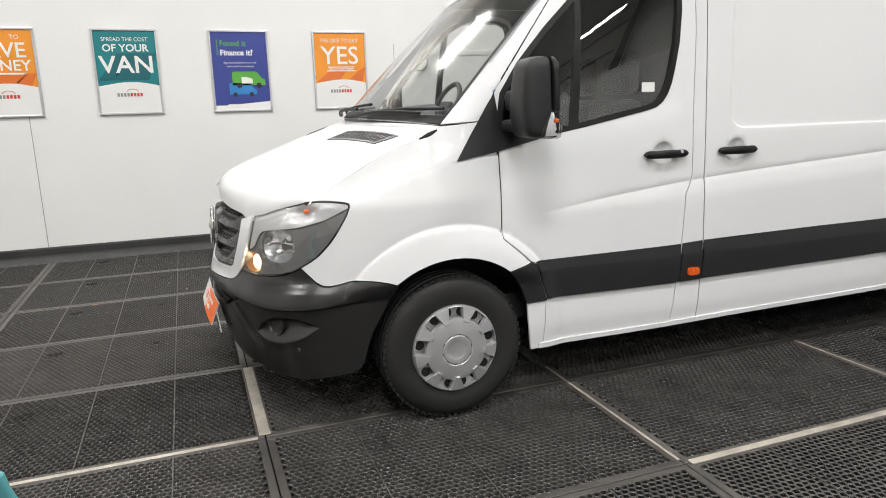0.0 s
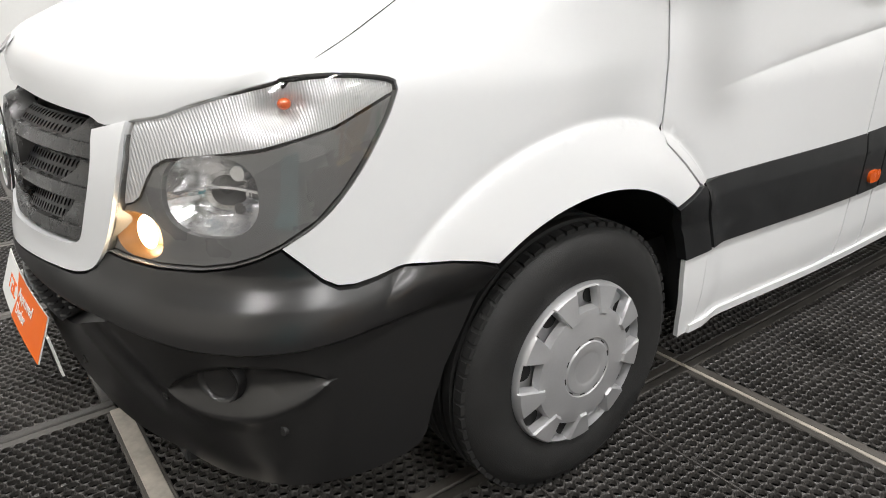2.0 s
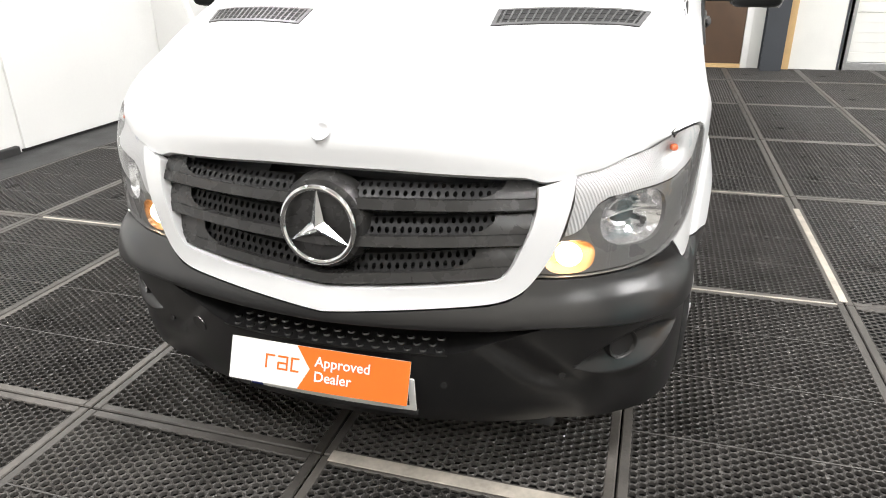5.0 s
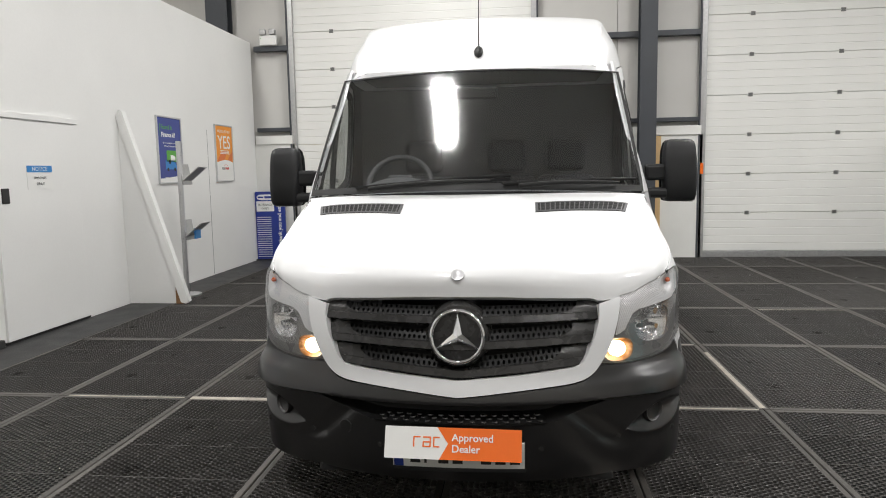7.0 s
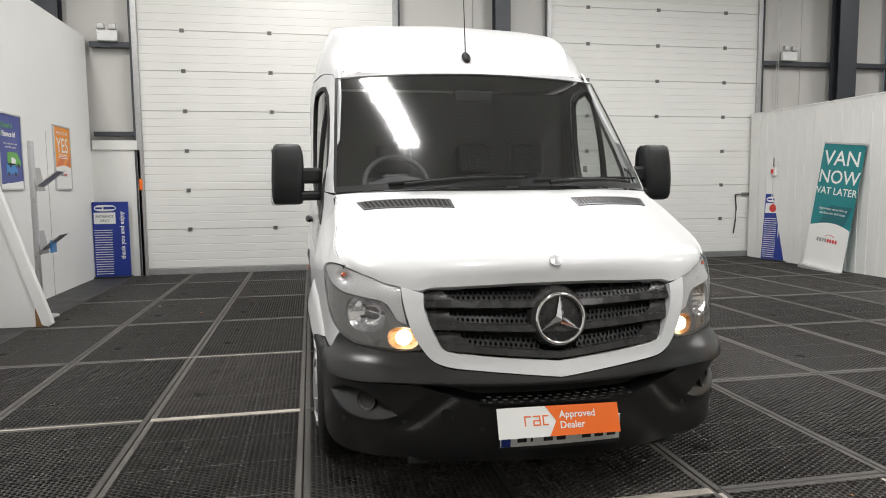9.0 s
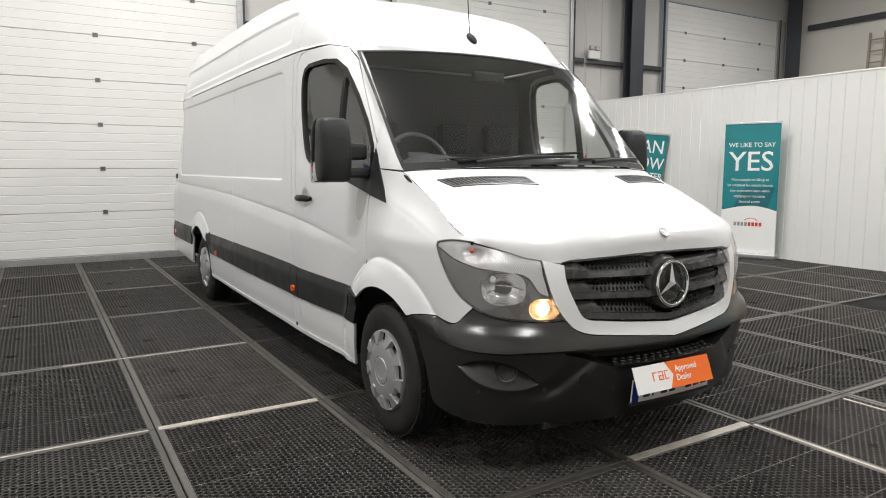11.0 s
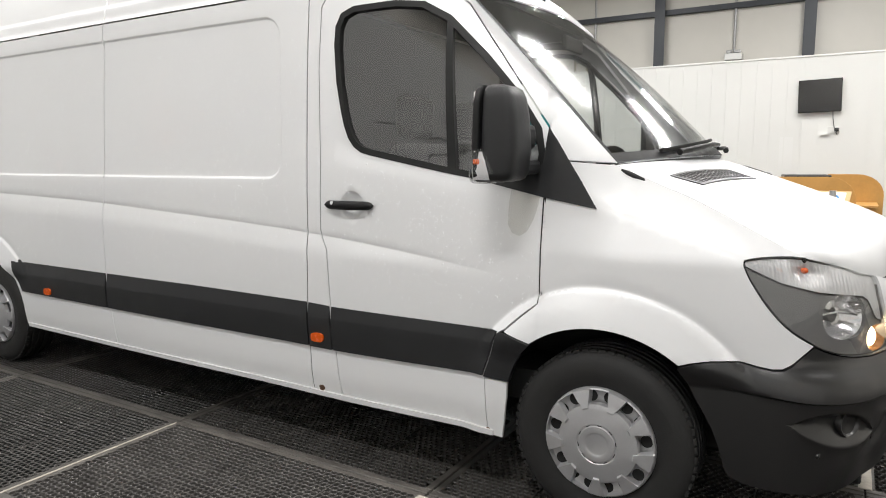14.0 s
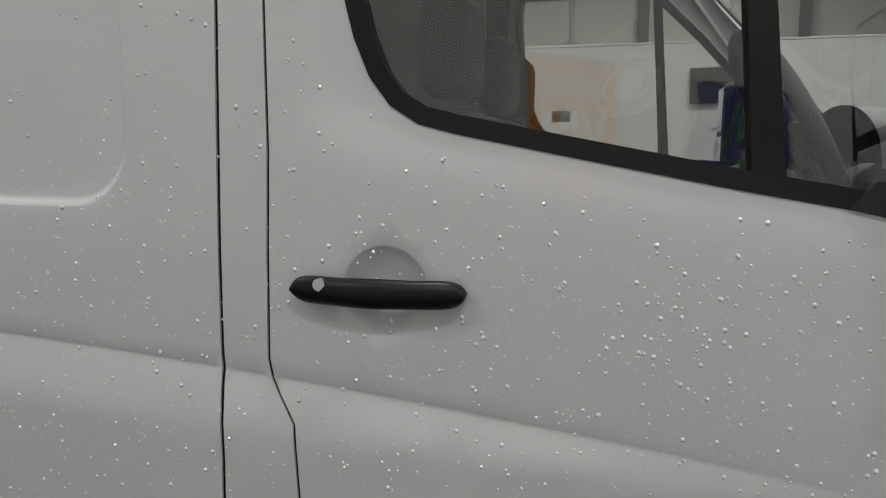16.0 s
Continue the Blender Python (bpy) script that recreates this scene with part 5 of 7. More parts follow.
def bonnet(u, v):
    a = abs(v)
    cx = curve([(0, 0.045), (0.05, 0.044), (0.075, 0.053), (0.12, 0.079), (0.22, 0.15), (0.4, 0.31), (0.7, 0.59), (1, 0.845)], u)
    cz = curve([(0, 1.012), (0.05, 1.053), (0.075, 1.070), (0.12, 1.100), (0.22, 1.155), (0.4, 1.220), (0.7, 1.320), (1, 1.405)], u)
    t = u ** 0.9
    n = len(SEAM_HOOD) - 1
    i = min(n - 1, int(t * n))
    f = t * n - i
    ex = SEAM_HOOD[i][0] * (1 - f) + SEAM_HOOD[i + 1][0] * f
    ez = SEAM_HOOD[i][1] * (1 - f) + SEAM_HOOD[i + 1][1] * f
    e = belt(SX(ex), ez)
    px = 2.3
    pz = 7.0 * (1 - smooth01(u / 0.3)) + 3.2 * smooth01(u / 0.3)
    p = Vector((cx + (e.x - cx) * a ** px, (e.y - 0.007) * v, cz + (e.z - cz) * a ** pz))
    ze = curve(HOOD_EDGE, a * 0.845)
    p.x += (belt(SY(abs(p.y)) if abs(p.y) < 0.99 else 0, ze).x - 0.004 - p.x) * (1 - smooth01(u / 0.25)) * (1 - smooth01((a - 0.92) / 0.08))
    z0 = 1.012 + (belt(SX(SEAM_HOOD[0][0]), SEAM_HOOD[0][1]).z - 1.012) * a ** 7
    p.z += (curve(HOOD_EDGE, a * 0.845) - z0) * (1 - smooth01(u / 0.22))
    # soft shoulders beside the middle field
    p.z += 0.003 * math.exp(-((a - 0.80) / 0.09) ** 2) * smooth01(u / 0.25) * (1 - smooth01((u - 0.7) / 0.3))
    return p


nu, nv = 40, 96
vs = [bonnet(i / nu, -1 + 2 * j / nv) for i in range(nu + 1) for j in range(nv + 1)]
fs = [(i * (nv + 1) + j, i * (nv + 1) + j + 1, (i + 1) * (nv + 1) + j + 1, (i + 1) * (nv + 1) + j) for i in range(nu) for j in range(nv)]
b0 = len(vs)
vs += [Vector((p.x + 0.03, p.y, p.z - 0.016)) for p in vs[: nv + 1]]
fs += [(j + 1, j, b0 + j, b0 + j + 1) for j in range(nv)]
# flange that runs back under the corners of the windscreen
b1 = len(vs)
vs += [vs[nu * (nv + 1) + j] + Vector((0.028 * smooth01((abs(-1 + 2 * j / nv) - 0.5) / 0.2), 0, 0.001)) for j in range(nv + 1)]
fs += [(nu * (nv + 1) + j, nu * (nv + 1) + j + 1, b1 + j + 1, b1 + j) for j in range(nv)]
for sd in (1, -1):
    tv_, tf_ = tube([Vector((q.x, q.y * sd, q.z)) for q in (belt(SX(x), z - 0.006, -0.014) for x, z in SEAM_HOOD)], 0.010, 8)
    raw("bonnet_joint", tv_, tf_, BLACK, van, "", 60)
hood = raw("bonnet", [v for v in vs], [f[::-1] for f in fs], PAINT, van, "", 40)

# bonnet badge: small chrome ring
bp = bonnet(0.118, 0)
vs, fs = lathe([(0.027, -0.002), (0.0265, 0.002), (0.0235, 0.003), (0.0215, 0.0015), (0.0, 0.0015)], 28, "z")
bd = raw("badge", vs, fs, SILVER, van, "small round silver badge", 60)
bd.matrix_local = Matrix.Translation(bp + Vector((-0.004, 0, 0.003))) @ pose(0, 0, 0, 0, -48, 0)

# air vents in the bonnet
for sd in (1, -1):
    def vent(a, b, off):
        y = 0.317 + 0.424 * a + 0.03 * a * b
        x = 0.592 + 0.128 * a + (0.110 + 0.003 * a) * b
        lo, hi = 0.3, 0.99
        for _ in range(24):
            u = (lo + hi) / 2
            v = y / bonnet(u, 1.0).y
            if bonnet(u, v).x < x:
                lo = u
            else:
                hi = u
        p = bonnet(u, v)
        n = (bonnet(u + 0.01, v) - p).cross(bonnet(u, v + 0.01) - p).normalized()
        if n.z < 0:
            n = -n
        q = p + n * off
        return Vector((q.x, q.y * sd, q.z))

    def shell(a0, a1, b0, b1, lo, hi, n=14):
        vs = []
        for i in range(n + 1):
            a = a0 + (a1 - a0) * i / n
            vs += [vent(a, b0, lo), vent(a, b0, hi), vent(a, b1, hi), vent(a, b1, lo)]
        fs = [(4 * i + k, 4 * i + (k + 1) % 4, 4 * i + 4 + (k + 1) % 4, 4 * i + 4 + k) for i in range(n) for k in range(4)]
        return vs, fs + [(3, 2, 1, 0), (4 * n, 4 * n + 1, 4 * n + 2, 4 * n + 3)]
    vs, fs = shell(0, 1, 0, 1, -0.004, 0.0025)
    vt = raw("bonnet_vent", vs, fs, BLACK, van, "black louvred air vent", 30)
    for a0, a1, b0_, b1_ in ((0, 1, 0, 0.12), (0, 1, 0.90, 1), (0, 0.03, 0, 1), (0.97, 1, 0, 1)):
        vs, fs = shell(a0, a1, b0_, b1_, 0.0, 0.0045)
        raw("vent_frame", vs, fs, VENT, vt)
    for k in range(2):
        vs, fs = shell(0.02, 0.98, 0.32 + 0.32 * k, 0.36 + 0.32 * k, 0.0, 0.0035)
        raw("vent_slat", vs, fs, PLASTIC, vt)
    for k in range(18):
        a = 0.05 + 0.89 * k / 17
        vs, fs = shell(a, a + 0.012, 0.07, 0.93, 0.0, 0.0045, 1)
        raw("vent_rib", vs, fs, VENT, vt)

# ---- windscreen ----
def screen(u, v, off=0.0):
    b = Vector((0.80 + 0.208 * v * v, 0.881 * v, 1.412 - 0.026 * v * v))
    t = Vector((1.565 + 0.086 * v * v, 0.833 * v, 2.108 - 0.030 * v * v))
    p = b.lerp(t, u)
    n = Vector((-0.66, 0, 0.75))
    return p + n * (0.022 * math.sin(math.pi * u) * (1 - 0.6 * v * v) + off)


def sheet_of(fn, nu, nv, u0=0, u1=1, v0=-1, v1=1):
    vs = [fn(u0 + (u1 - u0) * i / nu, v0 + (v1 - v0) * j / nv) for i in range(nu + 1) for j in range(nv + 1)]
    fs = [(i * (nv + 1) + j, (i + 1) * (nv + 1) + j, (i + 1) * (nv + 1) + j + 1, i * (nv + 1) + j + 1) for i in range(nu) for j in range(nv)]
    return vs, fs


vs, fs = sheet_of(screen, 16, 28)
ws = raw("windscreen", vs, fs, WGLASS, van, "large curved windscreen", 180)
ws.visible_shadow = False
for nm, a in (("screen_border", (0, 0.045, -1, 1)), ("screen_border", (0.985, 1, -1, 1)), ("screen_border", (0.045, 0.985, -1, -0.98)), ("screen_border", (0.045, 0.985, 0.98, 1))):
    vs, fs = sheet_of(lambda u, v: screen(u, v, 0.004), 12, 24, *a)
    raw(nm, vs, fs, RUBBER, van, "black painted screen edge", 180)
vs, fs = sheet_of(lambda u, v: Vector((bonnet(0.995, v * 0.99).lerp(screen(0, v), u))) + Vector((0, 0, -0.004 - 0.02 * math.sin(math.pi * u))), 4, 28)
raw("scuttle", vs, fs, PLASTIC, van, "black plastic scuttle below the windscreen", 60)
for y0, y1, u1 in ((0.52, -0.10, 0.035), (-0.24, -0.74, 0.03)):
    pts = [screen(0.0 + u1 * k / 8, (y0 + (y1 - y0) * k / 8) / 0.878, 0.03 + 0.012 * math.sin(math.pi * k / 8)) for k in range(9)]
    vs, fs = tube(pts, [0.013 - 0.0006 * k for k in range(9)], 8)
    wp = raw("wiper", vs, fs, RUBBER, van, "black wiper arm and blade", 60)
    pts = [screen(0.03 + (u1 + 0.02) * k / 8, (y0 + 0.08 + (y1 - y0 - 0.18) * k / 8) / 0.878, 0.014) for k in range(9)]
    vs, fs = tube(pts, 0.008, 6)
    raw("wiper_blade", vs, fs, RUBBER, wp, "", 60)

# ---- roof ----
ZT = [(1.60, 2.11), (1.70, 2.205), (1.85, 2.325), (2.05, 2.442), (2.3, 2.55), (2.5, 2.61), (2.8, 2.665), (3.2, 2.70), (4.0, 2.72), (6.2, 2.70), (6.7, 2.64), (6.84, 2.56)]
SEC_Y = [(0, 1), (0.10, 0.985), (0.25, 0.950), (0.42, 0.876), (0.46, 0.858), (0.495, 0.825), (0.55, 0.76), (0.70, 0.58), (1, 0)]
SEC_Z = [(0, 0), (0.10, 0.2), (0.25, 0.47), (0.42, 0.79), (0.46, 0.862), (0.495, 0.898), (0.55, 0.918), (0.70, 0.957), (1, 1)]
ZR = [(1.60, 2.065), (1.75, 2.12), (1.93, 2.155), (2.1, 2.16), (6.84, 2.16)]


def roof(x, th):
    """th from 0 at the gutter to 90 degrees at the crown."""
    zt, zr = curve(ZT, x), curve(ZR, x)
    yr = belt(SX(x), zr).y
    s = math.sin(radians(th))
    y = yr * curve(SEC_Y, th / 90) - 0.008 * smooth01(th / 2) * smooth01((90 - th) / 20)
    z = zr + (zt - zr) * curve(SEC_Z, th / 90)
    # long recess in the roof flank
    if x > 2.4 and zt > 2.5:
        w = rounded(x, z, 2.5, 6.5, 2.24, 2.46, 0.06)
        y -= 0.012 * smooth01(w / 0.014)
    for xs_ in (2.345, 3.875):
        if abs(x - xs_) < 0.008:
            y -= 0.006 * (1 - smooth01((z - zt + 0.08) / 0.05))
    xo = (0.05 - 0.08 * s * s) * (1 - smooth01((x - 1.6) / 0.5))
    return Vector((x + xo, y, z))


xs = sorted([1.615 + (6.84 - 1.615) * (k / 150) ** 1.15 for k in range(151)] + [q + d for q in (2.345, 3.875) for d in (-0.009, -0.005, 0.005, 0.009)])
ths = [0, 0.7, 1.3, 2, 3] + [4 + 0.9 * k for k in range(34)] + [36, 38, 40, 41.5, 43, 44.5, 46, 48, 51, 54, 58, 63, 70, 80, 90]
full = [(t, 1) for t in ths] + [(t, -1) for t in ths[-2::-1]]
vs, fs = [], []
for x in xs:
    for t, sg in full:
        p = roof(x, t)
        vs.append(Vector((p.x, p.y * sg, p.z)))
m_ = len(full)
fs = [(i * m_ + j, i * m_ + j + 1, (i + 1) * m_ + j + 1, (i + 1) * m_ + j) for i in range(len(xs) - 1) for j in range(m_ - 1)]
raw("roof", vs, fs, PAINT, van, "tall white roof", 50)
vs, fs = [], []
hd_t = [screen(1.0, -1 + 2 * j / 30, -0.002) for j in range(31)]
hd_r = []
for j in range(31):
    v = -1 + 2 * j / 30
    lo, hi = 0.0, 90.0
    for _ in range(30):
        mid = (lo + hi) / 2
        if roof(1.615, mid).y > abs(v) * 0.833:
            lo = mid
        else:
            hi = mid
    p = roof(1.615, (lo + hi) / 2)
    hd_r.append(Vector((p.x, v * 0.833, p.z)))
vs = hd_t + hd_r
fs = [(j, j + 1, 31 + j + 1, 31 + j) for j in range(30)]
raw("header_panel", vs, fs, PAINT, van, "", 180)
# aerial
ap = roof(1.72, 90)
bm = bmesh.new()
bmesh.ops.create_uvsphere(bm, u_segments=16, v_segments=10, radius=1, matrix=Matrix.Translation(ap + Vector((0, 0, 0.012))) @ pose(0, 0, 0, 0, -38, 0) @ Matrix.Diagonal((0.06, 0.028, 0.022, 1)))
ar = part("aerial", bm, RUBBER, van, "black roof aerial with a thin whip", 60)
part("whip", cyl(ap + Vector((0.02, 0, 0.02)), ap + Vector((0.10, 0, 0.72)), 0.004, 0.0018, 8), RUBBER, ar)
# rear end
rear_o = [(0.935, 0.38), (0.94, 1.0), (0.90, 1.5), (0.80, 2.05), (0.72, 2.42), (0.62, 2.54), (0, 2.58)]
poly = [(y, z) for y, z in rear_o] + [(-y, z) for y, z in rear_o[-2::-1]]
part("rear_doors", prism([(-y, z) for y, z in poly], 0.05, pose(6.90, 0, 0, 90, 0, 90)), PAINT, van)
vs, fs = [], []
part("rear_bumper", box((6.80, -0.95, 0.36), (7.0, 0.95, 0.56), 0.03), PLASTIC, van, "dark grey rear bumper step")
for sd in (1, -1):
    part("rear_lamp", box((6.84, sd * 0.88 - 0.03, 0.85), (6.925, sd * 0.88 + 0.045, 1.3), 0.012), REDINK, van, "tall red rear lamp")
    part("rear_hinge", box((6.80, sd * 0.955 - 0.015, 1.27), (6.90, sd * 0.955 + 0.02, 1.33), 0.01), PLASTIC, van, "black rear door stay")


# ---- front end: bumper, grille, lamps ----
FRONT_TOP = [(0.0, 0.626), (0.208, 0.647), (0.36, 0.661), (0.44, 0.667), (0.49, 0.679), (0.525, 0.700), (0.550, 0.737), (0.60, 0.733), (0.69, 0.732), (0.78, 0.740), (0.83, 0.752), (0.865, 0.768)]
bt = [(SY(y), z) for y, z in FRONT_TOP] + XZ([(0.332, 0.786), (0.362, 0.755), (0.392, 0.723), (0.418, 0.707), (0.450, 0.704), (0.49, 0.710), (0.53, 0.719), (0.565, 0.722), (0.63, 0.716), (0.686, 0.704)])
bt += XZ([(0.733, 0.684), (0.702, 0.627), (0.668, 0.562), (0.622, 0.482), (0.594, 0.41), (0.574, 0.345), (0.556, 0.318), (0.52, 0.303), (0.45, 0.292), (0.3, 0.276)]) + [(SY(0.5), 0.262), (0.0, 0.258)]
bump_poly = bt + [(-s, z) for s, z in bt[-2:0:-1]]
def sill_z(a):
    """Lower edge of the centre intake: a level step that rises to the sides."""
    return curve([(0.0, 0.522), (SY(0.33), 0.522), (SY(0.365), 0.526), (SY(0.42), 0.545), (SY(0.49), 0.570), (SY(0.55), 0.589), (SY(0.585), 0.597), (1.0, 0.60)], a)


INTAKE = [(SY(y), sill_z(SY(y))) for y in (0.58, 0.55, 0.52, 0.49, 0.455, 0.42, 0.39, 0.365, 0.345, 0.33)]
intake = INTAKE + [(-s, z) for s, z in INTAKE[::-1]] + [(-SY(y), 0.603) for y in (0.56, 0.4, 0.2)] + [(0, 0.602)] + [(SY(y), 0.603) for y in (0.2, 0.4, 0.56)]
FOG = (SY(0.815), 0.515)
CREASE = [(0.0, 0.606), (SY(0.42), 0.608), (SY(0.557), 0.612), (SY(0.70), 0.612), (SY(0.80), 0.608), (SY(0.88), 0.610), (SX(0.446), 0.622), (SX(0.60), 0.640)]


VA = SY(0.43)
VN = (0.145 / 0.222, 0.168 / 0.222)


def leaf(a, z):
    """Place in the leaf-shaped fog lamp pocket: share of its length, share of its height."""
    f = (a - FOG[0] - 0.005) / 0.178
    mid = 0.506 + 0.03 * f - 0.012 * f * f
    h = 0.060 * max(0.0, 1 - f * f) ** 0.9
    return f, (z - mid) / max(h, 0.004)


def bumper_skin(s, z, off=0.0):
    a = abs(s)
    d = 0.0
    # a rolled upper band that ends in a crisp crease, a flatter face below and a dished pocket round the fog lamp
    zc = curve(CREASE, a)
    am = 0.010 + 0.020 * smooth01((a - 0.35) / 0.4)
    am *= 1 - 0.85 * smooth01((a - 0.98) / 0.3)
    if z > zc:
        u = (z - zc) / max(0.02, 0.735 - zc)
        d += am * max(0.0, 1 - u ** 1.8)
    else:
        d += am * (1 - 1.1 * smooth01((zc - z) / 0.014))
    d += 0.012 * smooth01((a - 0.6) / 0.2) * (1 - smooth01((a - 1.1) / 0.3)) * smooth01((0.725 - z) / 0.05)
    f, w = leaf(a, z)
    if abs(f) < 1 and abs(w) < 1:
        d -= 0.030 * smooth01((1 + w) / 1.2) * smooth01((1 - w) / 0.45) * (1 - f * f) ** 0.7
    # a slanting valley from the corner of the intake down towards the side
    if 0.3 < a < 0.75 and 0.36 < z < 0.60:
        q = (a - VA) * VN[0] + (z - 0.575) * VN[1]
        d -= (0.015 * smooth01((q + 0.040) / 0.040) if q < 0 else 0.015 * (1 - smooth01(q / 0.085))) * smooth01((z - 0.375) / 0.06) * smooth01((0.605 - z) / 0.015)
    # a soft ridge under the pocket
    if abs(f) < 1.1 and -2.4 < w <= 0:
        d += 0.006 * math.exp(-((w + 1.08) / 0.22) ** 2) * max(0.0, 1 - (f / 1.1) ** 2)
    return belt(s, z, off + d)


LOBES = []
for sg in (1, -1):
    LOBES += [[(sg * a, curve(CREASE, a) + d) for a in np.arange(0.0 if sg > 0 else 0.02, SX(0.6), 0.012)] for d in (0.024, 0.010, 0.001, -0.004, -0.008, -0.013, -0.022)]
    for w in (-1.25, -1.08, -1.0, -0.9, -0.6, -0.2, 0.3, 0.7, 0.8, 0.9, 1.0, 1.08):
        row = []
        for k in range(49):
            f = -0.985 + 1.97 * k / 48
            row.append((sg * (FOG[0] + 0.005 + 0.178 * f), 0.506 + 0.03 * f - 0.012 * f * f + w * 0.060 * (1 - f * f) ** 0.9))
        LOBES.append(row)
for sg in (1, -1):
    for q in (-0.04, -0.02, -0.006, 0.0, 0.006, 0.03, 0.06, 0.085):
        LOBES.append([(sg * (VA + 0.168 * t + VN[0] * q), 0.575 - 0.145 * t + VN[1] * q) for t in (0.02, 0.25, 0.5, 0.75, 1.0, 1.25)])
skin_b = skin("front_bumper", bump_poly, BUMPER, van, 1, 0.0145, 0.0, 0.02, holes=[intake], label="dark grey plastic front bumper", fn=bumper_skin, smooth=40, lines=LOBES)
# sloping shelf that runs back from the lower edge of the intake, and its dark back
SH = SY(0.60)


def shelf(u, v):
    a = abs(v) * SH
    return belt(v * SH, sill_z(a) + 0.012 * u, -0.004 - (0.085 - 0.055 * smooth01((a - 0.36) / 0.25)) * u)


vs, fs = sheet_of(shelf, 5, 72)
raw("intake_shelf", vs, fs, BUMPER, skin_b, "sloping shelf of the centre intake", 30)
vs, fs = sheet_of(lambda u, v: shelf(1.0, v) + Vector((0.004 * u, 0, 0.10 * u)), 2, 48)
raw("intake_back", vs, fs, BLACK, skin_b, "", 60)
# level step pad with round studs
vs, fs = sheet_of(lambda u, v: belt(v * SY(0.34), 0.531, 0.012 - 0.095 * u), 4, 24)
pad = raw("step_pad", vs, fs, BUMPER, skin_b, "studded plastic step pad", 60)
vs, fs = sheet_of(lambda u, v: belt(v * SY(0.34), 0.531 - 0.012 * u, 0.012 - 0.006 * u), 1, 24)
raw("pad_edge", vs, fs, BUMPER, pad, "", 60)
bm = bmesh.new()
for i in range(3):
    for j in range(15):
        q = belt(SY(0.33) * (-1 + 2 * (j + 0.25 + 0.5 * (i % 2)) / 15), 0.531, -0.004 - 0.026 * i)
        add_cyl(bm, q, q + Vector((0, 0, 0.005)), 0.0125, 0.0105, 12)
st_ = part("pad_studs", bm, BUMPER, pad)
st_["kind"] = "stuff"
c = bumper_skin(SY(0.47), 0.478)
c2 = bumper_skin(SY(0.47), 0.478, 0.0035)
part("tow_eye_cap", cyl(c, c2, 0.028, 0.0265, 28), BUMPER, skin_b, "round tow eye cap", 40)
part("lower_apron", box((0.16, -0.62, 0.235), (0.6, 0.62, 0.275), 0.01), UNDER, skin_b)
for sd in (1, -1):
    c = bumper_skin(FOG[0] - 0.03, FOG[1] - 0.004)
    n = Vector((-0.80, 0.60, 0.03)).normalized()
    vs, fs = lathe([(0.0, -0.006), (0.03, -0.004), (0.046, 0.0), (0.050, 0.010), (0.056, 0.012), (0.060, 0.002), (0.062, -0.02)], 32, "z")
    fg = raw("fog_lamp_cover", vs, fs, BUMPER, skin_b, "round blanked fog lamp cover", 50)
    fg.matrix_local = Matrix.Translation((c.x - 0.010, (c.y + 0.006) * sd, c.z + 0.004)) @ Vector((n.x, n.y * sd, n.z)).to_track_quat("Z", "Y").to_matrix().to_4x4() @ Matrix.Diagonal((0.80, 0.80, 0.8, 1))
    for yy, zz in ((0.325, 0.412), (0.64, 0.432), (0.872, 0.42)):
        c = bumper_skin(SY(yy), zz)
        part("parking_sensor", add_cyl(bmesh.new(), (c.x - 0.004, c.y * sd, c.z), (c.x + 0.02, c.y * sd * 0.99, c.z), 0.010, seg=16), GRILLE, skin_b, "small round parking sensor")

# white surround and the grille
GI = [(0.550, 0.976), (0.551, 0.923), (0.538, 0.868), (0.513, 0.81), (0.492, 0.765), (0.476, 0.747), (0.445, 0.735), (0.39, 0.729), (0.26, 0.715), (0.0, 0.694)]
GO = [(0.636, 0.997), (0.631, 0.935), (0.612, 0.857), (0.590, 0.80), (0.557, 0.745), (0.528, 0.708), (0.49, 0.685), (0.44, 0.673), (0.36, 0.666), (0.208, 0.652), (0.0, 0.631)]
half = [(SY(y), z) for y, z in chaikin(GO)]
inn = [(SY(y), z) for y, z in chaikin(GI)]
u_poly = half + [(-s, z) for s, z in half[-2::-1]] + [(-s, z) for s, z in inn] + inn[-2::-1]
skin("grille_surround", u_poly, PAINT, van, 1, 0.02, 0.010, 0.03, label="white grille surround", smooth=50)

g_in = [(0.0, 1.016), (SY(0.53), 0.992)] + inn + [(-s, z) for s, z in inn[-2::-1]] + [(-SY(0.53), 0.992)]
gp = skin("radiator_grille", g_in, BLACK, van, 1, 0.04, -0.075, 0.01, label="dark grey three-bar grille")


def g_edge(z):
    """Half width of the grille opening at a height, along the belt."""
    return curve([(0.694, 0.02), (0.715, SY(0.26)), (0.729, SY(0.39)), (0.735, SY(0.445)), (0.747, SY(0.476)), (0.765, SY(0.492)), (0.81, SY(0.513)), (0.868, SY(0.538)), (0.923, SY(0.551)), (1.01, SY(0.550))], z)


def droop(s_):
    """How far the lower grille edge hangs at the middle."""
    return 0.040 * max(0.0, 1 - abs(s_) / 0.46)


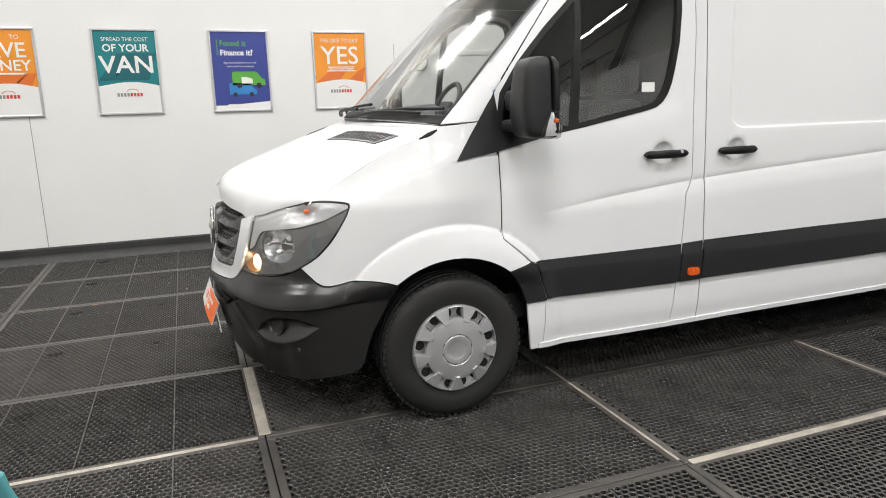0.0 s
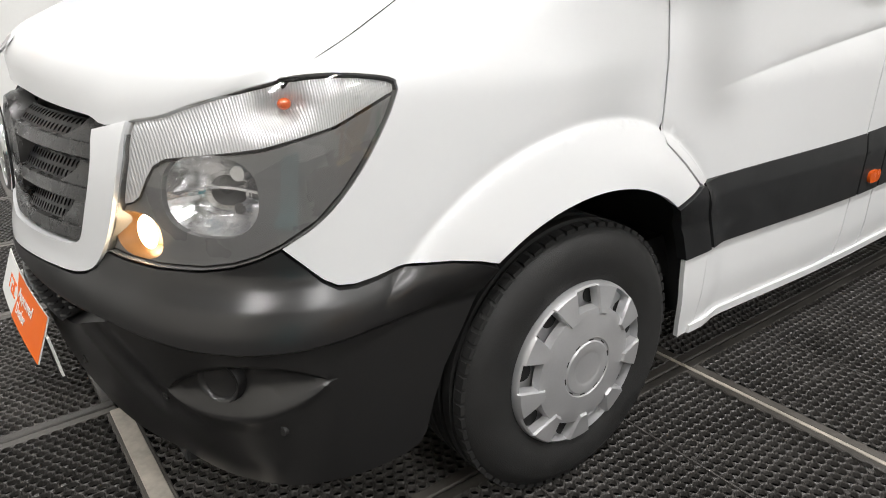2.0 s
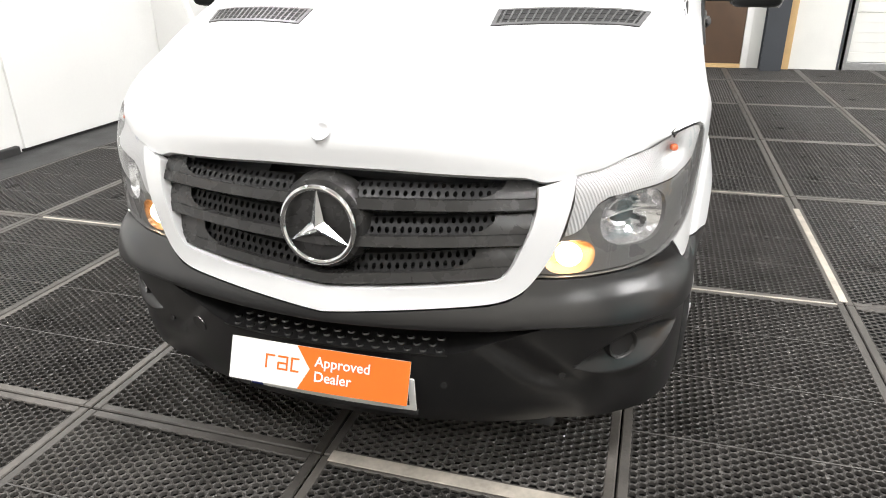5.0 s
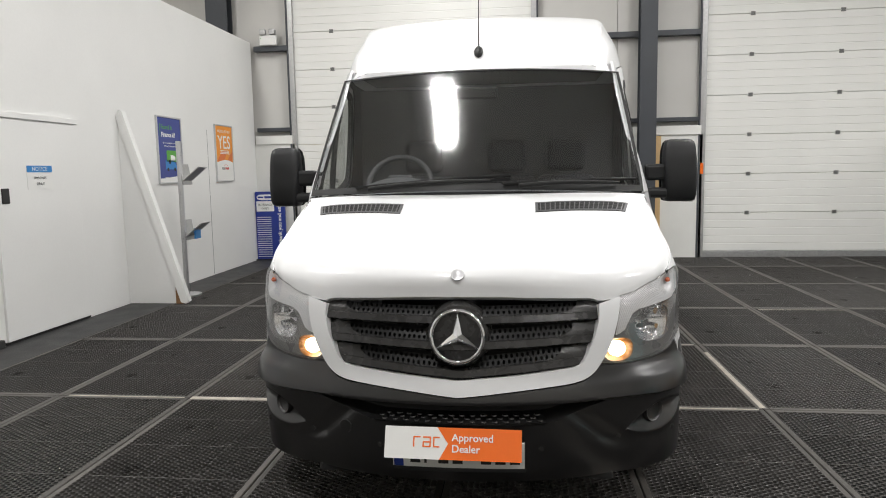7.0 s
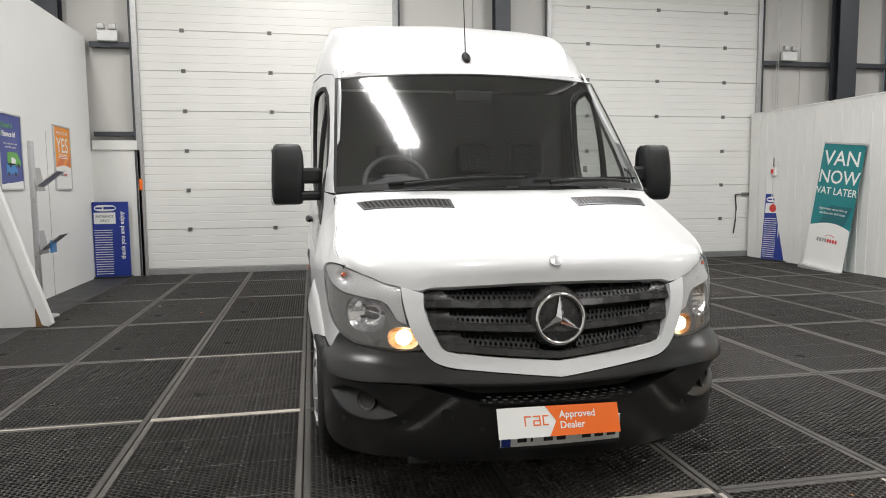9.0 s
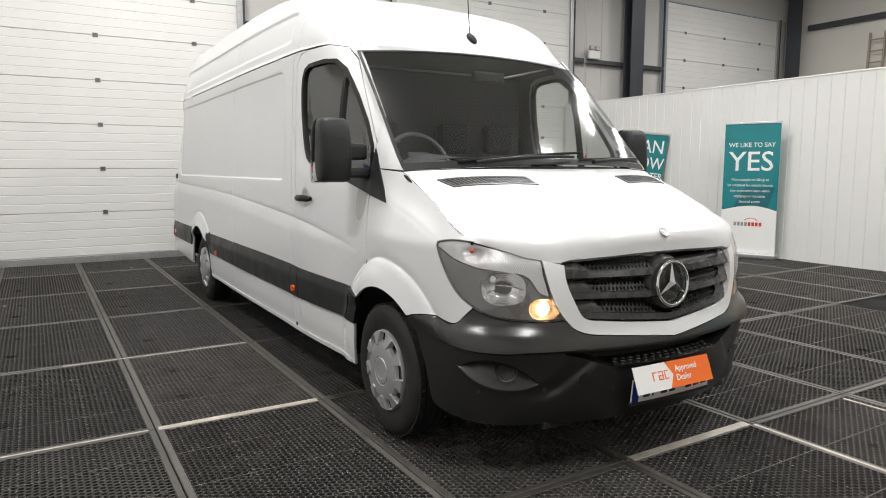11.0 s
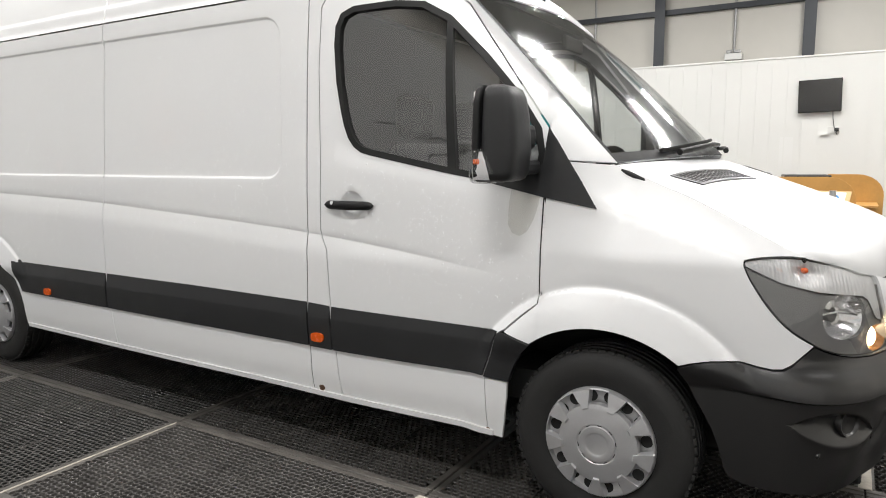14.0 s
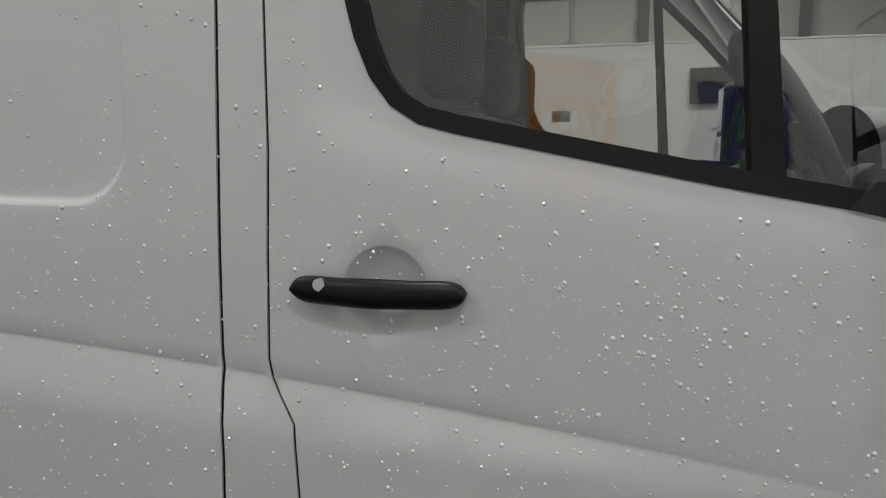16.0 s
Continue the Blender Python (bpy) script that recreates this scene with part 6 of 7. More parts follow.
def hole_strip(z0, z1, s0, s1, depth0, depth1, hang, r=0.0060):
    """A sloping plate with rows of round holes."""
    vs, fs = [], []
    rows = 2
    n = max(1, int((s1 - s0) / 0.0205))
    ph, pw = (z1 - z0) / rows, (s1 - s0) / n
    K = 8
    for i in range(rows):
        for j in range(n):
            c = (s0 + (j + 0.5 + 0.5 * (i % 2)) * pw, z0 + (i + 0.5) * ph)
            ring, hole, back = [], [], []
            for k in range(K):
                a = 2 * math.pi * k / K
                ca, sa = math.cos(a), math.sin(a)
                q = 1 / max(abs(ca), abs(sa))
                ring.append((c[0] + ca * q * pw / 2, c[1] + sa * q * ph / 2))
                hole.append((c[0] + ca * r, c[1] + sa * r * 1.45))
            b = len(vs)
            for p in ring + hole:
                f = (p[1] - z0) / (z1 - z0)
                vs.append(belt(p[0], p[1] - hang * droop(p[0]), depth0 + (depth1 - depth0) * f))
            for p in hole:
                f = (p[1] - z0) / (z1 - z0)
                vs.append(belt(p[0], p[1] - hang * droop(p[0]), depth0 + (depth1 - depth0) * f - 0.004))
            for k in range(K):
                k2 = (k + 1) % K
                fs.append((b + k, b + k2, b + K + k2, b + K + k))
                fs.append((b + K + k, b + K + k2, b + 2 * K + k2, b + 2 * K + k))
    return vs, fs


for z0, z1, ye, hang in ((0.914, 1.004, 0.468, 0.15), (0.824, 0.911, 0.450, 0.45), (0.737, 0.821, 0.405, 1.0)):
    zb = z0 + 0.038
    # solid bar below, perforated plate above it
    w = g_edge(z0 + 0.015) - 0.012
    vs, fs = [], []
    prof = [(z0 - 0.002, -0.05), (z0, -0.012), (z0 + 0.008, 0.002), (z0 + 0.034, -0.004), (zb, -0.014), (zb, -0.05)]
    ns = 48
    for i in range(ns + 1):
        t = -1 + 2 * i / ns
        for z, d in prof:
            ww = g_edge(z) - 0.003
            vs.append(belt(t * ww, z - hang * droop(t * ww), d))
    m_ = len(prof)
    fs = [(i * m_ + j, i * m_ + (j + 1) % m_, (i + 1) * m_ + (j + 1) % m_, (i + 1) * m_ + j) for i in range(ns) for j in range(m_)]
    raw("grille_bar", vs, fs, GRILLE, gp, "", 35)
    for sg in (1, -1):
        vs, fs = hole_strip(zb, z1 - 0.004, 0.085, SY(ye) + 0.02, -0.014, -0.036, hang)
        vs = [Vector((v.x, v.y * sg, v.z)) for v in vs]
        raw("grille_mesh", vs, fs, HANDLE, gp, "perforated grille plate", 30)
        # end cheek of each row
        e = g_edge(z0 + 0.06)
        vs, fs = [], []
        for i in range(7):
            t = i / 6
            for z, d, cut in ((zb - 0.002, -0.008, 0.060), (zb + 0.012, -0.010, 0.022), (zb + 0.026, -0.016, 0.0), (z1 - 0.002, -0.024, -0.008)):
                s_ = SY(ye) - cut * (1 - t) + (g_edge(z) + 0.002 - SY(ye)) * t
                vs.append(belt(s_, z - hang * droop(s_), d))
        vs = [Vector((v.x, v.y * sg, v.z)) for v in vs]
        raw("grille_cheek", vs, [(4 * i + q, 4 * i + q + 1, 4 * i + q + 5, 4 * i + q + 4) for i in range(6) for q in range(3)], GRILLE, gp, "", 60)

# emblem: a ring with three rays, on a dark bowl
em = Matrix.Translation((belt(0, 0.88).x + 0.004, 0, 0.869)) @ pose(0, 0, 0, 0, -90 + 4, 0)
vs, fs = lathe([(0.0, 0.004), (0.09, 0.002), (0.118, -0.004), (0.128, -0.02), (0.135, -0.06)], 48, "z")
o = raw("emblem_bowl", vs, fs, GRILLE, gp, "round dark emblem bowl", 40)
o.matrix_local = em
vs, fs = [], []
for i in range(56):
    a = 2 * math.pi * i / 56
    for k in range(10):
        b = 2 * math.pi * k / 10
        rr = 0.101 + 0.0085 * math.cos(b)
        vs.append((rr * math.cos(a), rr * math.sin(a), 0.018 + 0.008 * math.sin(b)))
fs = [(i * 10 + k, ((i + 1) % 56) * 10 + k, ((i + 1) % 56) * 10 + (k + 1) % 10, i * 10 + (k + 1) % 10) for i in range(56) for k in range(10)]
o = raw("emblem_ring", vs, fs, CHROME, gp, "chrome emblem ring", 180)
o.matrix_local = em
vs, fs = [(0, 0, 0.036)], []
for i in range(6):
    a = math.pi / 3 * i
    r = 0.099 if i % 2 == 0 else 0.021
    vs.append((r * math.cos(a), r * math.sin(a), 0.016 if i % 2 == 0 else 0.018))
for i in range(6):
    fs.append((0, 1 + i, 1 + (i + 1) % 6))
o = raw("emblem_star", vs, fs, CHROME, gp, "chrome three-ray emblem")
o.matrix_local = em

# ---- headlamps ----
LAMP_TOP = [(0.19, 1.024), (0.215, 1.038), (0.24, 1.050), (0.275, 1.0645), (0.310, 1.075), (0.355, 1.080), (0.40, 1.0805), (0.44, 1.078), (0.48, 1.0735), (0.508, 1.0685), (0.522, 1.063)]
lamp_poly = [(SY(0.634), 1.003)] + XZ(LAMP_TOP) + XZ([(x - 0.004, z) for x, z in LAMP_OUT]) + [(SY(0.865), 0.774), (SY(0.83), 0.758), (SY(0.78), 0.746), (SY(0.69), 0.738), (SY(0.60), 0.739), (SY(0.558), 0.743), (SY(0.594), 0.80), (SY(0.616), 0.857), (SY(0.635), 0.935)]


def lamp_pt(sd):
    def f(s, z, off):
        p = belt(s, z, off)
        return Vector((p.x, p.y * sd, p.z))
    return f


for sd in (1, -1):
    hl = skin("headlamp", lamp_poly, LAMPBODY, van, sd, 0.03, -0.075, 0.006, label="clear headlamp with its side light on")
    lens = skin("lamp_lens", lamp_poly, LENS, hl, sd, 0.024, 0.004, 0.004, label="clear lamp lens")
    lens.visible_shadow = False
    P = lamp_pt(sd)
    # side walls of the lamp
    lp = dense(lamp_poly, 0.02)
    vs = [P(s, z, 0.0) for s, z in lp] + [P(s, z, -0.08) for s, z in lp]
    n = len(lp)
    raw("lamp_wall", vs, [(i, (i + 1) % n, n + (i + 1) % n, n + i) for i in range(n)], LAMPBODY, hl, "", 60)
    # grey inner bezel that frames the main reflector
    def bez(s0, z0, a, rs, rz):
        return (s0 + rs * math.copysign(abs(math.cos(a)) ** 0.8, math.cos(a)), z0 + rz * math.copysign(abs(math.sin(a)) ** 0.8, math.sin(a)))
    MS, MZ, RS, RZ = SY(0.795), 0.880, 0.102, 0.074
    ringp = [bez(MS, MZ, 2 * math.pi * k / 40, RS, RZ) for k in range(40)]
    low = [(SY(0.566), 0.748), (SY(0.60), 0.744), (SY(0.69), 0.743), (SY(0.78), 0.751), (SY(0.83), 0.763), (SY(0.865), 0.779)] + XZ([(0.331, 0.797), (0.392, 0.838), (0.438, 0.886), (0.478, 0.942), (0.511, 1.003), (0.522, 1.040)]) + XZ([(0.42, 0.992), (0.36, 0.976), (0.310, 0.962)]) + [(SY(0.80), 0.950), (SY(0.72), 0.936), (SY(0.695), 0.922), (SY(0.678), 0.895), (SY(0.66), 0.862), (SY(0.64), 0.85), (SY(0.618), 0.843), (SY(0.598), 0.80)]
    hole2 = [bez(SY(0.640), 0.789, 2 * math.pi * k / 24, 0.068, 0.046) for k in range(24)]
    skin("lamp_bezel", low, LAMPBODY, hl, sd, 0.022, -0.010, 0.03, holes=[ringp, hole2], label="smooth grey lamp bezel", smooth=50)
    # main reflector: faceted chrome bowl
    vs, fs = [], []
    for i in range(7):
        t = i / 6
        for k in range(40):
            q = bez(MS, MZ, 2 * math.pi * k / 40, RS * (1 - 0.72 * t), RZ * (1 - 0.72 * t))
            vs.append(P(q[0], q[1], -0.022 - 0.055 * (1 - (1 - t) ** 2)))
    fs = [(i * 40 + k, i * 40 + (k + 1) % 40, (i + 1) * 40 + (k + 1) % 40, (i + 1) * 40 + k) for i in range(6) for k in range(40)] + [tuple(range(240, 280))]
    raw("reflector", vs, fs, REFLECT, hl, "faceted chrome reflector")
    vs, fs = [], []
    for k in range(13):
        t = -1 + k / 6
        for dz, dp in ((0.016, -0.03), (0.010, -0.034), (0.010, -0.072), (0.016, -0.072)):
            vs.append(P(MS + 0.092 * t, MZ + dz + 0.006 * t - 0.012 * t * t, dp - 0.012 * (1 - abs(t)) * (1 if dp > -0.05 else 0)))
    fs = [(4 * k + q, 4 * k + (q + 1) % 4, 4 * k + 4 + (q + 1) % 4, 4 * k + 4 + q) for k in range(12) for q in range(4)]
    raw("reflector_shelf", vs, fs, REFLECT, hl, "", 40)
    for ds_, dz_, rr_ in ((0.045, 0.040, 0.017), (0.05, -0.024, 0.014)):
        part("bulb_shield", cyl(P(MS + ds_, MZ + dz_, -0.075), P(MS + ds_, MZ + dz_, -0.040), rr_, rr_ * 0.8, 16), CHROME, hl, "", 40)
    b = P(MS, MZ + 0.012, -0.07)
    bm = bmesh.new()
    bmesh.ops.create_uvsphere(bm, u_segments=12, v_segments=8, radius=0.016, matrix=Matrix.Translation(b))
    part("bulb", bm, LENS, hl, "clear bulb", 60)
    # side light: warm lit bulb in its own bowl, coloured orange as its halo
    q = P(SY(0.642), 0.789, -0.030)
    bm = bmesh.new()
    bmesh.ops.create_uvsphere(bm, u_segments=16, v_segments=10, radius=1, matrix=Matrix.Translation(q) @ Matrix.Diagonal((0.016, 0.035, 0.033, 1)))
    part("side_light", bm, BULB, hl, "lit warm side light", 60)
    vs, fs = [], []
    for i in range(4):
        t = i / 3
        for k in range(24):
            z_ = bez(SY(0.640), 0.789, 2 * math.pi * k / 24, 0.068 * (1 - 0.35 * t), 0.046 * (1 - 0.35 * t))
            vs.append(P(z_[0], z_[1], -0.010 - 0.035 * t))
    fs = [(i * 24 + k, i * 24 + (k + 1) % 24, (i + 1) * 24 + (k + 1) % 24, (i + 1) * 24 + k) for i in range(3) for k in range(24)] + [tuple(range(72, 96))]
    raw("side_light_bowl", vs, fs, BOWL, hl, "", 60)
    # ribbed indicator band along the top
    up = [(SY(0.622), 0.848), (SY(0.645), 0.855), (SY(0.663), 0.868), (SY(0.682), 0.905), (SY(0.697), 0.928), (SY(0.722), 0.943), (SY(0.80), 0.956)] + XZ([(0.310, 0.969), (0.36, 0.983), (0.42, 0.999), (0.522, 1.048)]) + XZ([(x, z - 0.002) for x, z in LAMP_TOP[::-1]]) + [(SY(0.640), 1.000), (SY(0.640), 0.935)]
    top_ = up
    pts, tri = fill(top_, 0.011)
    vs = [P(float(s), float(z), -0.005 - 0.030 * math.exp(-((float(s) - SX(0.315)) / 0.05) ** 2 - ((float(z) - 1.034) / 0.028) ** 2) - 0.004 * smooth01((float(s) - SX(0.33)) / 0.01)) for s, z in pts]
    if sd < 0:
        tri = [f[::-1] for f in tri]
    raw("indicator_reflector", vs, tri, LAMPCLEAR, hl, "ribbed silver indicator reflector", 60)
    bm = bmesh.new()
    bmesh.ops.create_uvsphere(bm, u_segments=14, v_segments=10, radius=1, matrix=Matrix.Translation(P(SX(0.322), 1.041, -0.020)) @ Matrix.Diagonal((0.012, 0.011, 0.010, 1)))
    part("indicator_bulb", bm, AMBER, hl, "amber indicator bulb", 60)

# ---- number plate and the dealer card over it ----
npm = pose(-0.020, 0.262, 0.346, 90, 0, -90) @ pose(0, 0, 0, 6, 0, 0)
def bent(bm, w, k=0.12):
    """Bow a flat plate back towards its ends."""
    bmesh.ops.subdivide_edges(bm, edges=[e for e in bm.edges if abs(e.verts[0].co.x - e.verts[1].co.x) > 0.03], cuts=12, use_grid_fill=True)
    for v in bm.verts:
        v.co.z -= k * (v.co.x - w / 2) ** 2
    return bm


def placed(bm, m):
    bmesh.ops.transform(bm, matrix=m, verts=bm.verts)
    return bm


pl = part("number_plate", placed(bent(prism([(0, 0), (0.52, 0), (0.52, 0.111), (0, 0.111)], 0.006), 0.52), npm), WHITEPLASTIC, van, "white number plate, mostly covered")
part("plate_band", placed(bent(box((0.003, 0.003, 0), (0.042, 0.108, 0.001)), 0.52), npm), SIGNBLUE, pl, "blue plate band")
for k, w in enumerate((0.05, 0.012, 0.05, 0.05, 0.0, 0.05, 0.05, 0.05)):
    if w:
        part("plate_bar", placed(bent(box((0.07 + k * 0.056, 0.02, 0.0), (0.07 + k * 0.056 + w * 0.8, 0.085, 0.001)), 0.52), npm), BLACKINK, pl)
part("plate_frame", placed(bent(box((-0.004, -0.012, -0.008), (0.524, 0.002, 0.002)), 0.52), npm), BLACKINK, pl)
cx_ = Vector((0.024, -0.532, -0.016)).normalized()
cz_ = cx_.cross(Vector((0.044, 0.003, 0.111))).normalized()
cdm = Matrix.Translation(Vector((-0.078, 0.286, 0.408)) + cz_ * 0.0086) @ Matrix((cx_, cz_.cross(cx_), cz_)).transposed().to_4x4()
cd = thing("dealer_card", "white and orange dealer card propped over the number plate", "sign", at=cdm)
cw, chh = 0.533, 0.121
part("card", bent(prism([(0, 0), (cw, 0), (cw, chh), (0, chh)], 0.003), cw), PAPER, cd)
oc = [(0.215, 0), (cw, 0), (cw, chh), (0.205, chh), (0.248, chh * 0.5)]
op, ot = fill(oc, 0.022)
raw("orange_print", [(float(a), float(b), 0.0012 - 0.12 * (a - cw / 2) ** 2) for a, b in op], ot, SIGNORANGE, cd)
for tx, ty in (("Approved", 0.071), ("Dealer", 0.029)):
    wo = words("text", tx, 0.040, INK, cd, Matrix.Translation((0.262, ty, 0.003)), bold=0.0005)
    for v in wo.data.vertices:
        v.co.z -= 0.12 * (v.co.x - cw / 2) ** 2
for x0, x1, y0, y1 in ((0.112, 0.117, 0.045, 0.085), (0.117, 0.14, 0.080, 0.085), (0.15, 0.18, 0.045, 0.050), (0.15, 0.18, 0.062, 0.067), (0.15, 0.18, 0.080, 0.085), (0.176, 0.181, 0.045, 0.085), (0.149, 0.154, 0.045, 0.065), (0.19, 0.195, 0.045, 0.085), (0.19, 0.215, 0.045, 0.05), (0.19, 0.215, 0.080, 0.085)):
    zz_ = 0.12 * ((x0 + x1) / 2 - cw / 2) ** 2
    part("brand_shape", box((x0, y0, -zz_ - 0.001), (x1, y1, 0.0015 - zz_)), SIGNORANGE, cd)

# ---- wheels ----
def wheel():
    w = new("wheel")
    w.parent = van
    R, T = 0.35, 0.115
    prof = [(0.20, -T + 0.02), (0.225, -T + 0.004), (0.26, -T), (0.30, -T - 0.003), (0.328, -T + 0.012), (0.343, -T + 0.03), (0.349, -T + 0.05)]
    for g in (-0.06, -0.02, 0.02, 0.06):
        prof += [(R, g - 0.008), (R - 0.008, g - 0.006), (R - 0.008, g + 0.006), (R, g + 0.008)]
    prof += [(0.349, T - 0.05), (0.343, T - 0.03), (0.328, T - 0.012), (0.30, T + 0.003), (0.26, T), (0.225, T - 0.004), (0.20, T - 0.02)]
    vs, fs = lathe([(r, h) for r, h in prof], 96)
    raw("tyre", vs, fs, TYRE, w, "black road tyre", 40)
    bm = bmesh.new()
    for k in range(64):
        a = 2 * math.pi * k / 64
        for sgn in (-1, 1):
            m = Matrix.Translation((0, 0, 0)) @ Matrix.Rotation(-a, 4, 'Y')
            add_box(bm, (0.338, sgn * (T - 0.036) - 0.014, -0.0115), (0.3488, sgn * (T - 0.036) + 0.014, 0.0115), 0.0, m=m)
    part("tread", bm, TYRE, w)["kind"] = "stuff"
    vs, fs = lathe([(0.209, -T + 0.014), (0.206, -0.103), (0.198, -0.099), (0.12, -0.097), (0.0, -0.097)], 48)
    raw("rim", vs, fs, SILVER, w, "grey steel rim with vent holes", 40)
    for k in range(16):
        a = radians(90 + 11.25 + 22.5 * k)
        part("vent_hole", cyl((0.177 * math.cos(a), -0.0965, 0.177 * math.sin(a)), (0.177 * math.cos(a), -0.1005, 0.177 * math.sin(a)), 0.0225, seg=20), BLACK, w, "", 40)
    # hubcap: a dished disc, nine square windows behind the rim, broad raised spokes between them
    NW = 9
    prof = [(0.212, -0.094), (0.2105, -0.112), (0.2085, -0.117), (0.204, -0.120), (0.176, -0.125), (0.150, -0.1292), (0.139, -0.1315), (0.134, -0.1325), (0.10, -0.136), (0.078, -0.138), (0.075, -0.1355), (0.070, -0.1355), (0.067, -0.139), (0.048, -0.1405), (0.043, -0.1385), (0.038, -0.1375), (0.0, -0.138)]
    cols = (-2, -1.5, -1.1, -1.0, -0.5, 0, 0.5, 1.0, 1.1, 1.5)

    def ang(q, c, r):
        half_w = math.asin(min(0.9, (0.034 + 0.05 * max(0, 0.176 - r)) / max(r, 0.06)))
        step = math.pi / NW
        half_w = min(half_w, step * 0.75)
        o = half_w * min(1, abs(c)) + (step - half_w) * max(0, abs(c) - 1)
        return math.pi / 2 + 2 * step * q + math.copysign(o, c)
    vs, fs = [], []
    n, K = len(prof), NW * len(cols)
    for q in range(NW):
        for c in cols:
            for i, (r, h) in enumerate(prof):
                up = 0.0065 * (abs(c) >= 1.05) * (1.0 if 3 <= i <= 6 else 0.45 if i == 2 else 0)
                a = ang(q, c, r)
                vs.append((r * math.cos(a), h - up, r * math.sin(a)))
    for k in range(K):
        k2 = (k + 1) % K
        for i in range(n - 1):
            if i in (3, 4) and 3 <= k % len(cols) <= 6:
                continue
            fs.append((k * n + i, k2 * n + i, k2 * n + i + 1, k * n + i + 1))
    hub = raw("hubcap", vs, fs, SILVER, w, "silver plastic hubcap with nine square windows", 28)
    for q in range(NW):
        loop = [(0.204, -0.120, c) for c in (-1, -0.5, 0, 0.5, 1)] + [(0.176, -0.125, 1)] + [(0.150, -0.1292, c) for c in (1, 0.5, 0, -0.5, -1)] + [(0.176, -0.125, -1)]
        vs = [(r * math.cos(ang(q, c, r)), h, r * math.sin(ang(q, c, r))) for r, h, c in loop]
        for r, h, c in loop:
            r2 = r - 0.005 if r > 0.18 else r + 0.004 if r < 0.16 else r
            a = ang(q, c * 0.90, r2)
            vs.append((r2 * math.cos(a), h + 0.020, r2 * math.sin(a)))
        m = len(loop)
        raw("window_lip", vs, [(i, (i + 1) % m, m + (i + 1) % m, m + i) for i in range(m)], SILVER, hub, "", 30)
    for q in range(10):
        m = Matrix.Rotation(-2 * math.pi * (q + 0.3) / 10, 4, 'Y')
        part("slot", box((0.0712, -0.1362, -0.008), (0.0742, -0.1340, 0.008), m=m), BLACK, hub)
    return w


w0 = wheel()
TRK = 0.872
poses = [(AXF, -TRK, 0, 0), (AXR, -TRK, 0, 20), (AXF, TRK, 180, 0), (AXR, TRK, 180, 31)]
for i, (wx, wy, tz, rot) in enumerate(poses):
    mm = Matrix.Translation((wx, wy, 0.3515)) @ pose(0, 0, 0, 0, 0, tz) @ pose(0, 0, 0, 0, rot, 0)
    if i == 0:
        w0.matrix_local = mm
    else:
        c = w0.copy()
        scene.collection.objects.link(c)
        c.matrix_local = mm
        made = {w0: c}
        for o in w0.children_recursive:
            q = o.copy()
            scene.collection.objects.link(q)
            q.parent = made[o.parent]
            made[o] = q

# wheel housings and underside
for sd in (1, -1):
    for ax, r in ((AXF, 0.475), (AXR, 0.468)):
        vs, fs = [], []
        for k in range(25):
            a = radians(-4 + 186 * k / 24)
            for y in (0.58, 0.955):
                vs.append((ax + r * math.cos(a), y * sd, AXZ + r * math.sin(a)))
        fs = [(2 * k, 2 * k + 1, 2 * k + 3, 2 * k + 2) for k in range(24)]
        vs2 = len(vs)
        vs += [(ax + 0.5 * math.cos(radians(-4 + 186 * k / 24)), 0.58 * sd, AXZ + 0.5 * math.sin(radians(-4 + 186 * k / 24))) for k in range(25)]
        fs.append(tuple(range(vs2, vs2 + 25)))
        raw("wheel_housing", vs, fs, UNDER, van, "black wheel arch liner", 60)
part("underbody", box((0.35, -0.60, 0.24), (6.85, 0.60, 0.42), 0.02), UNDER, van)
part("floor_pan", box((1.5, -0.93, 0.36), (4.8, 0.93, 0.44)), UNDER, van)
part("floor_pan", box((5.85, -0.9, 0.40), (6.85, 0.9, 0.5)), UNDER, van)

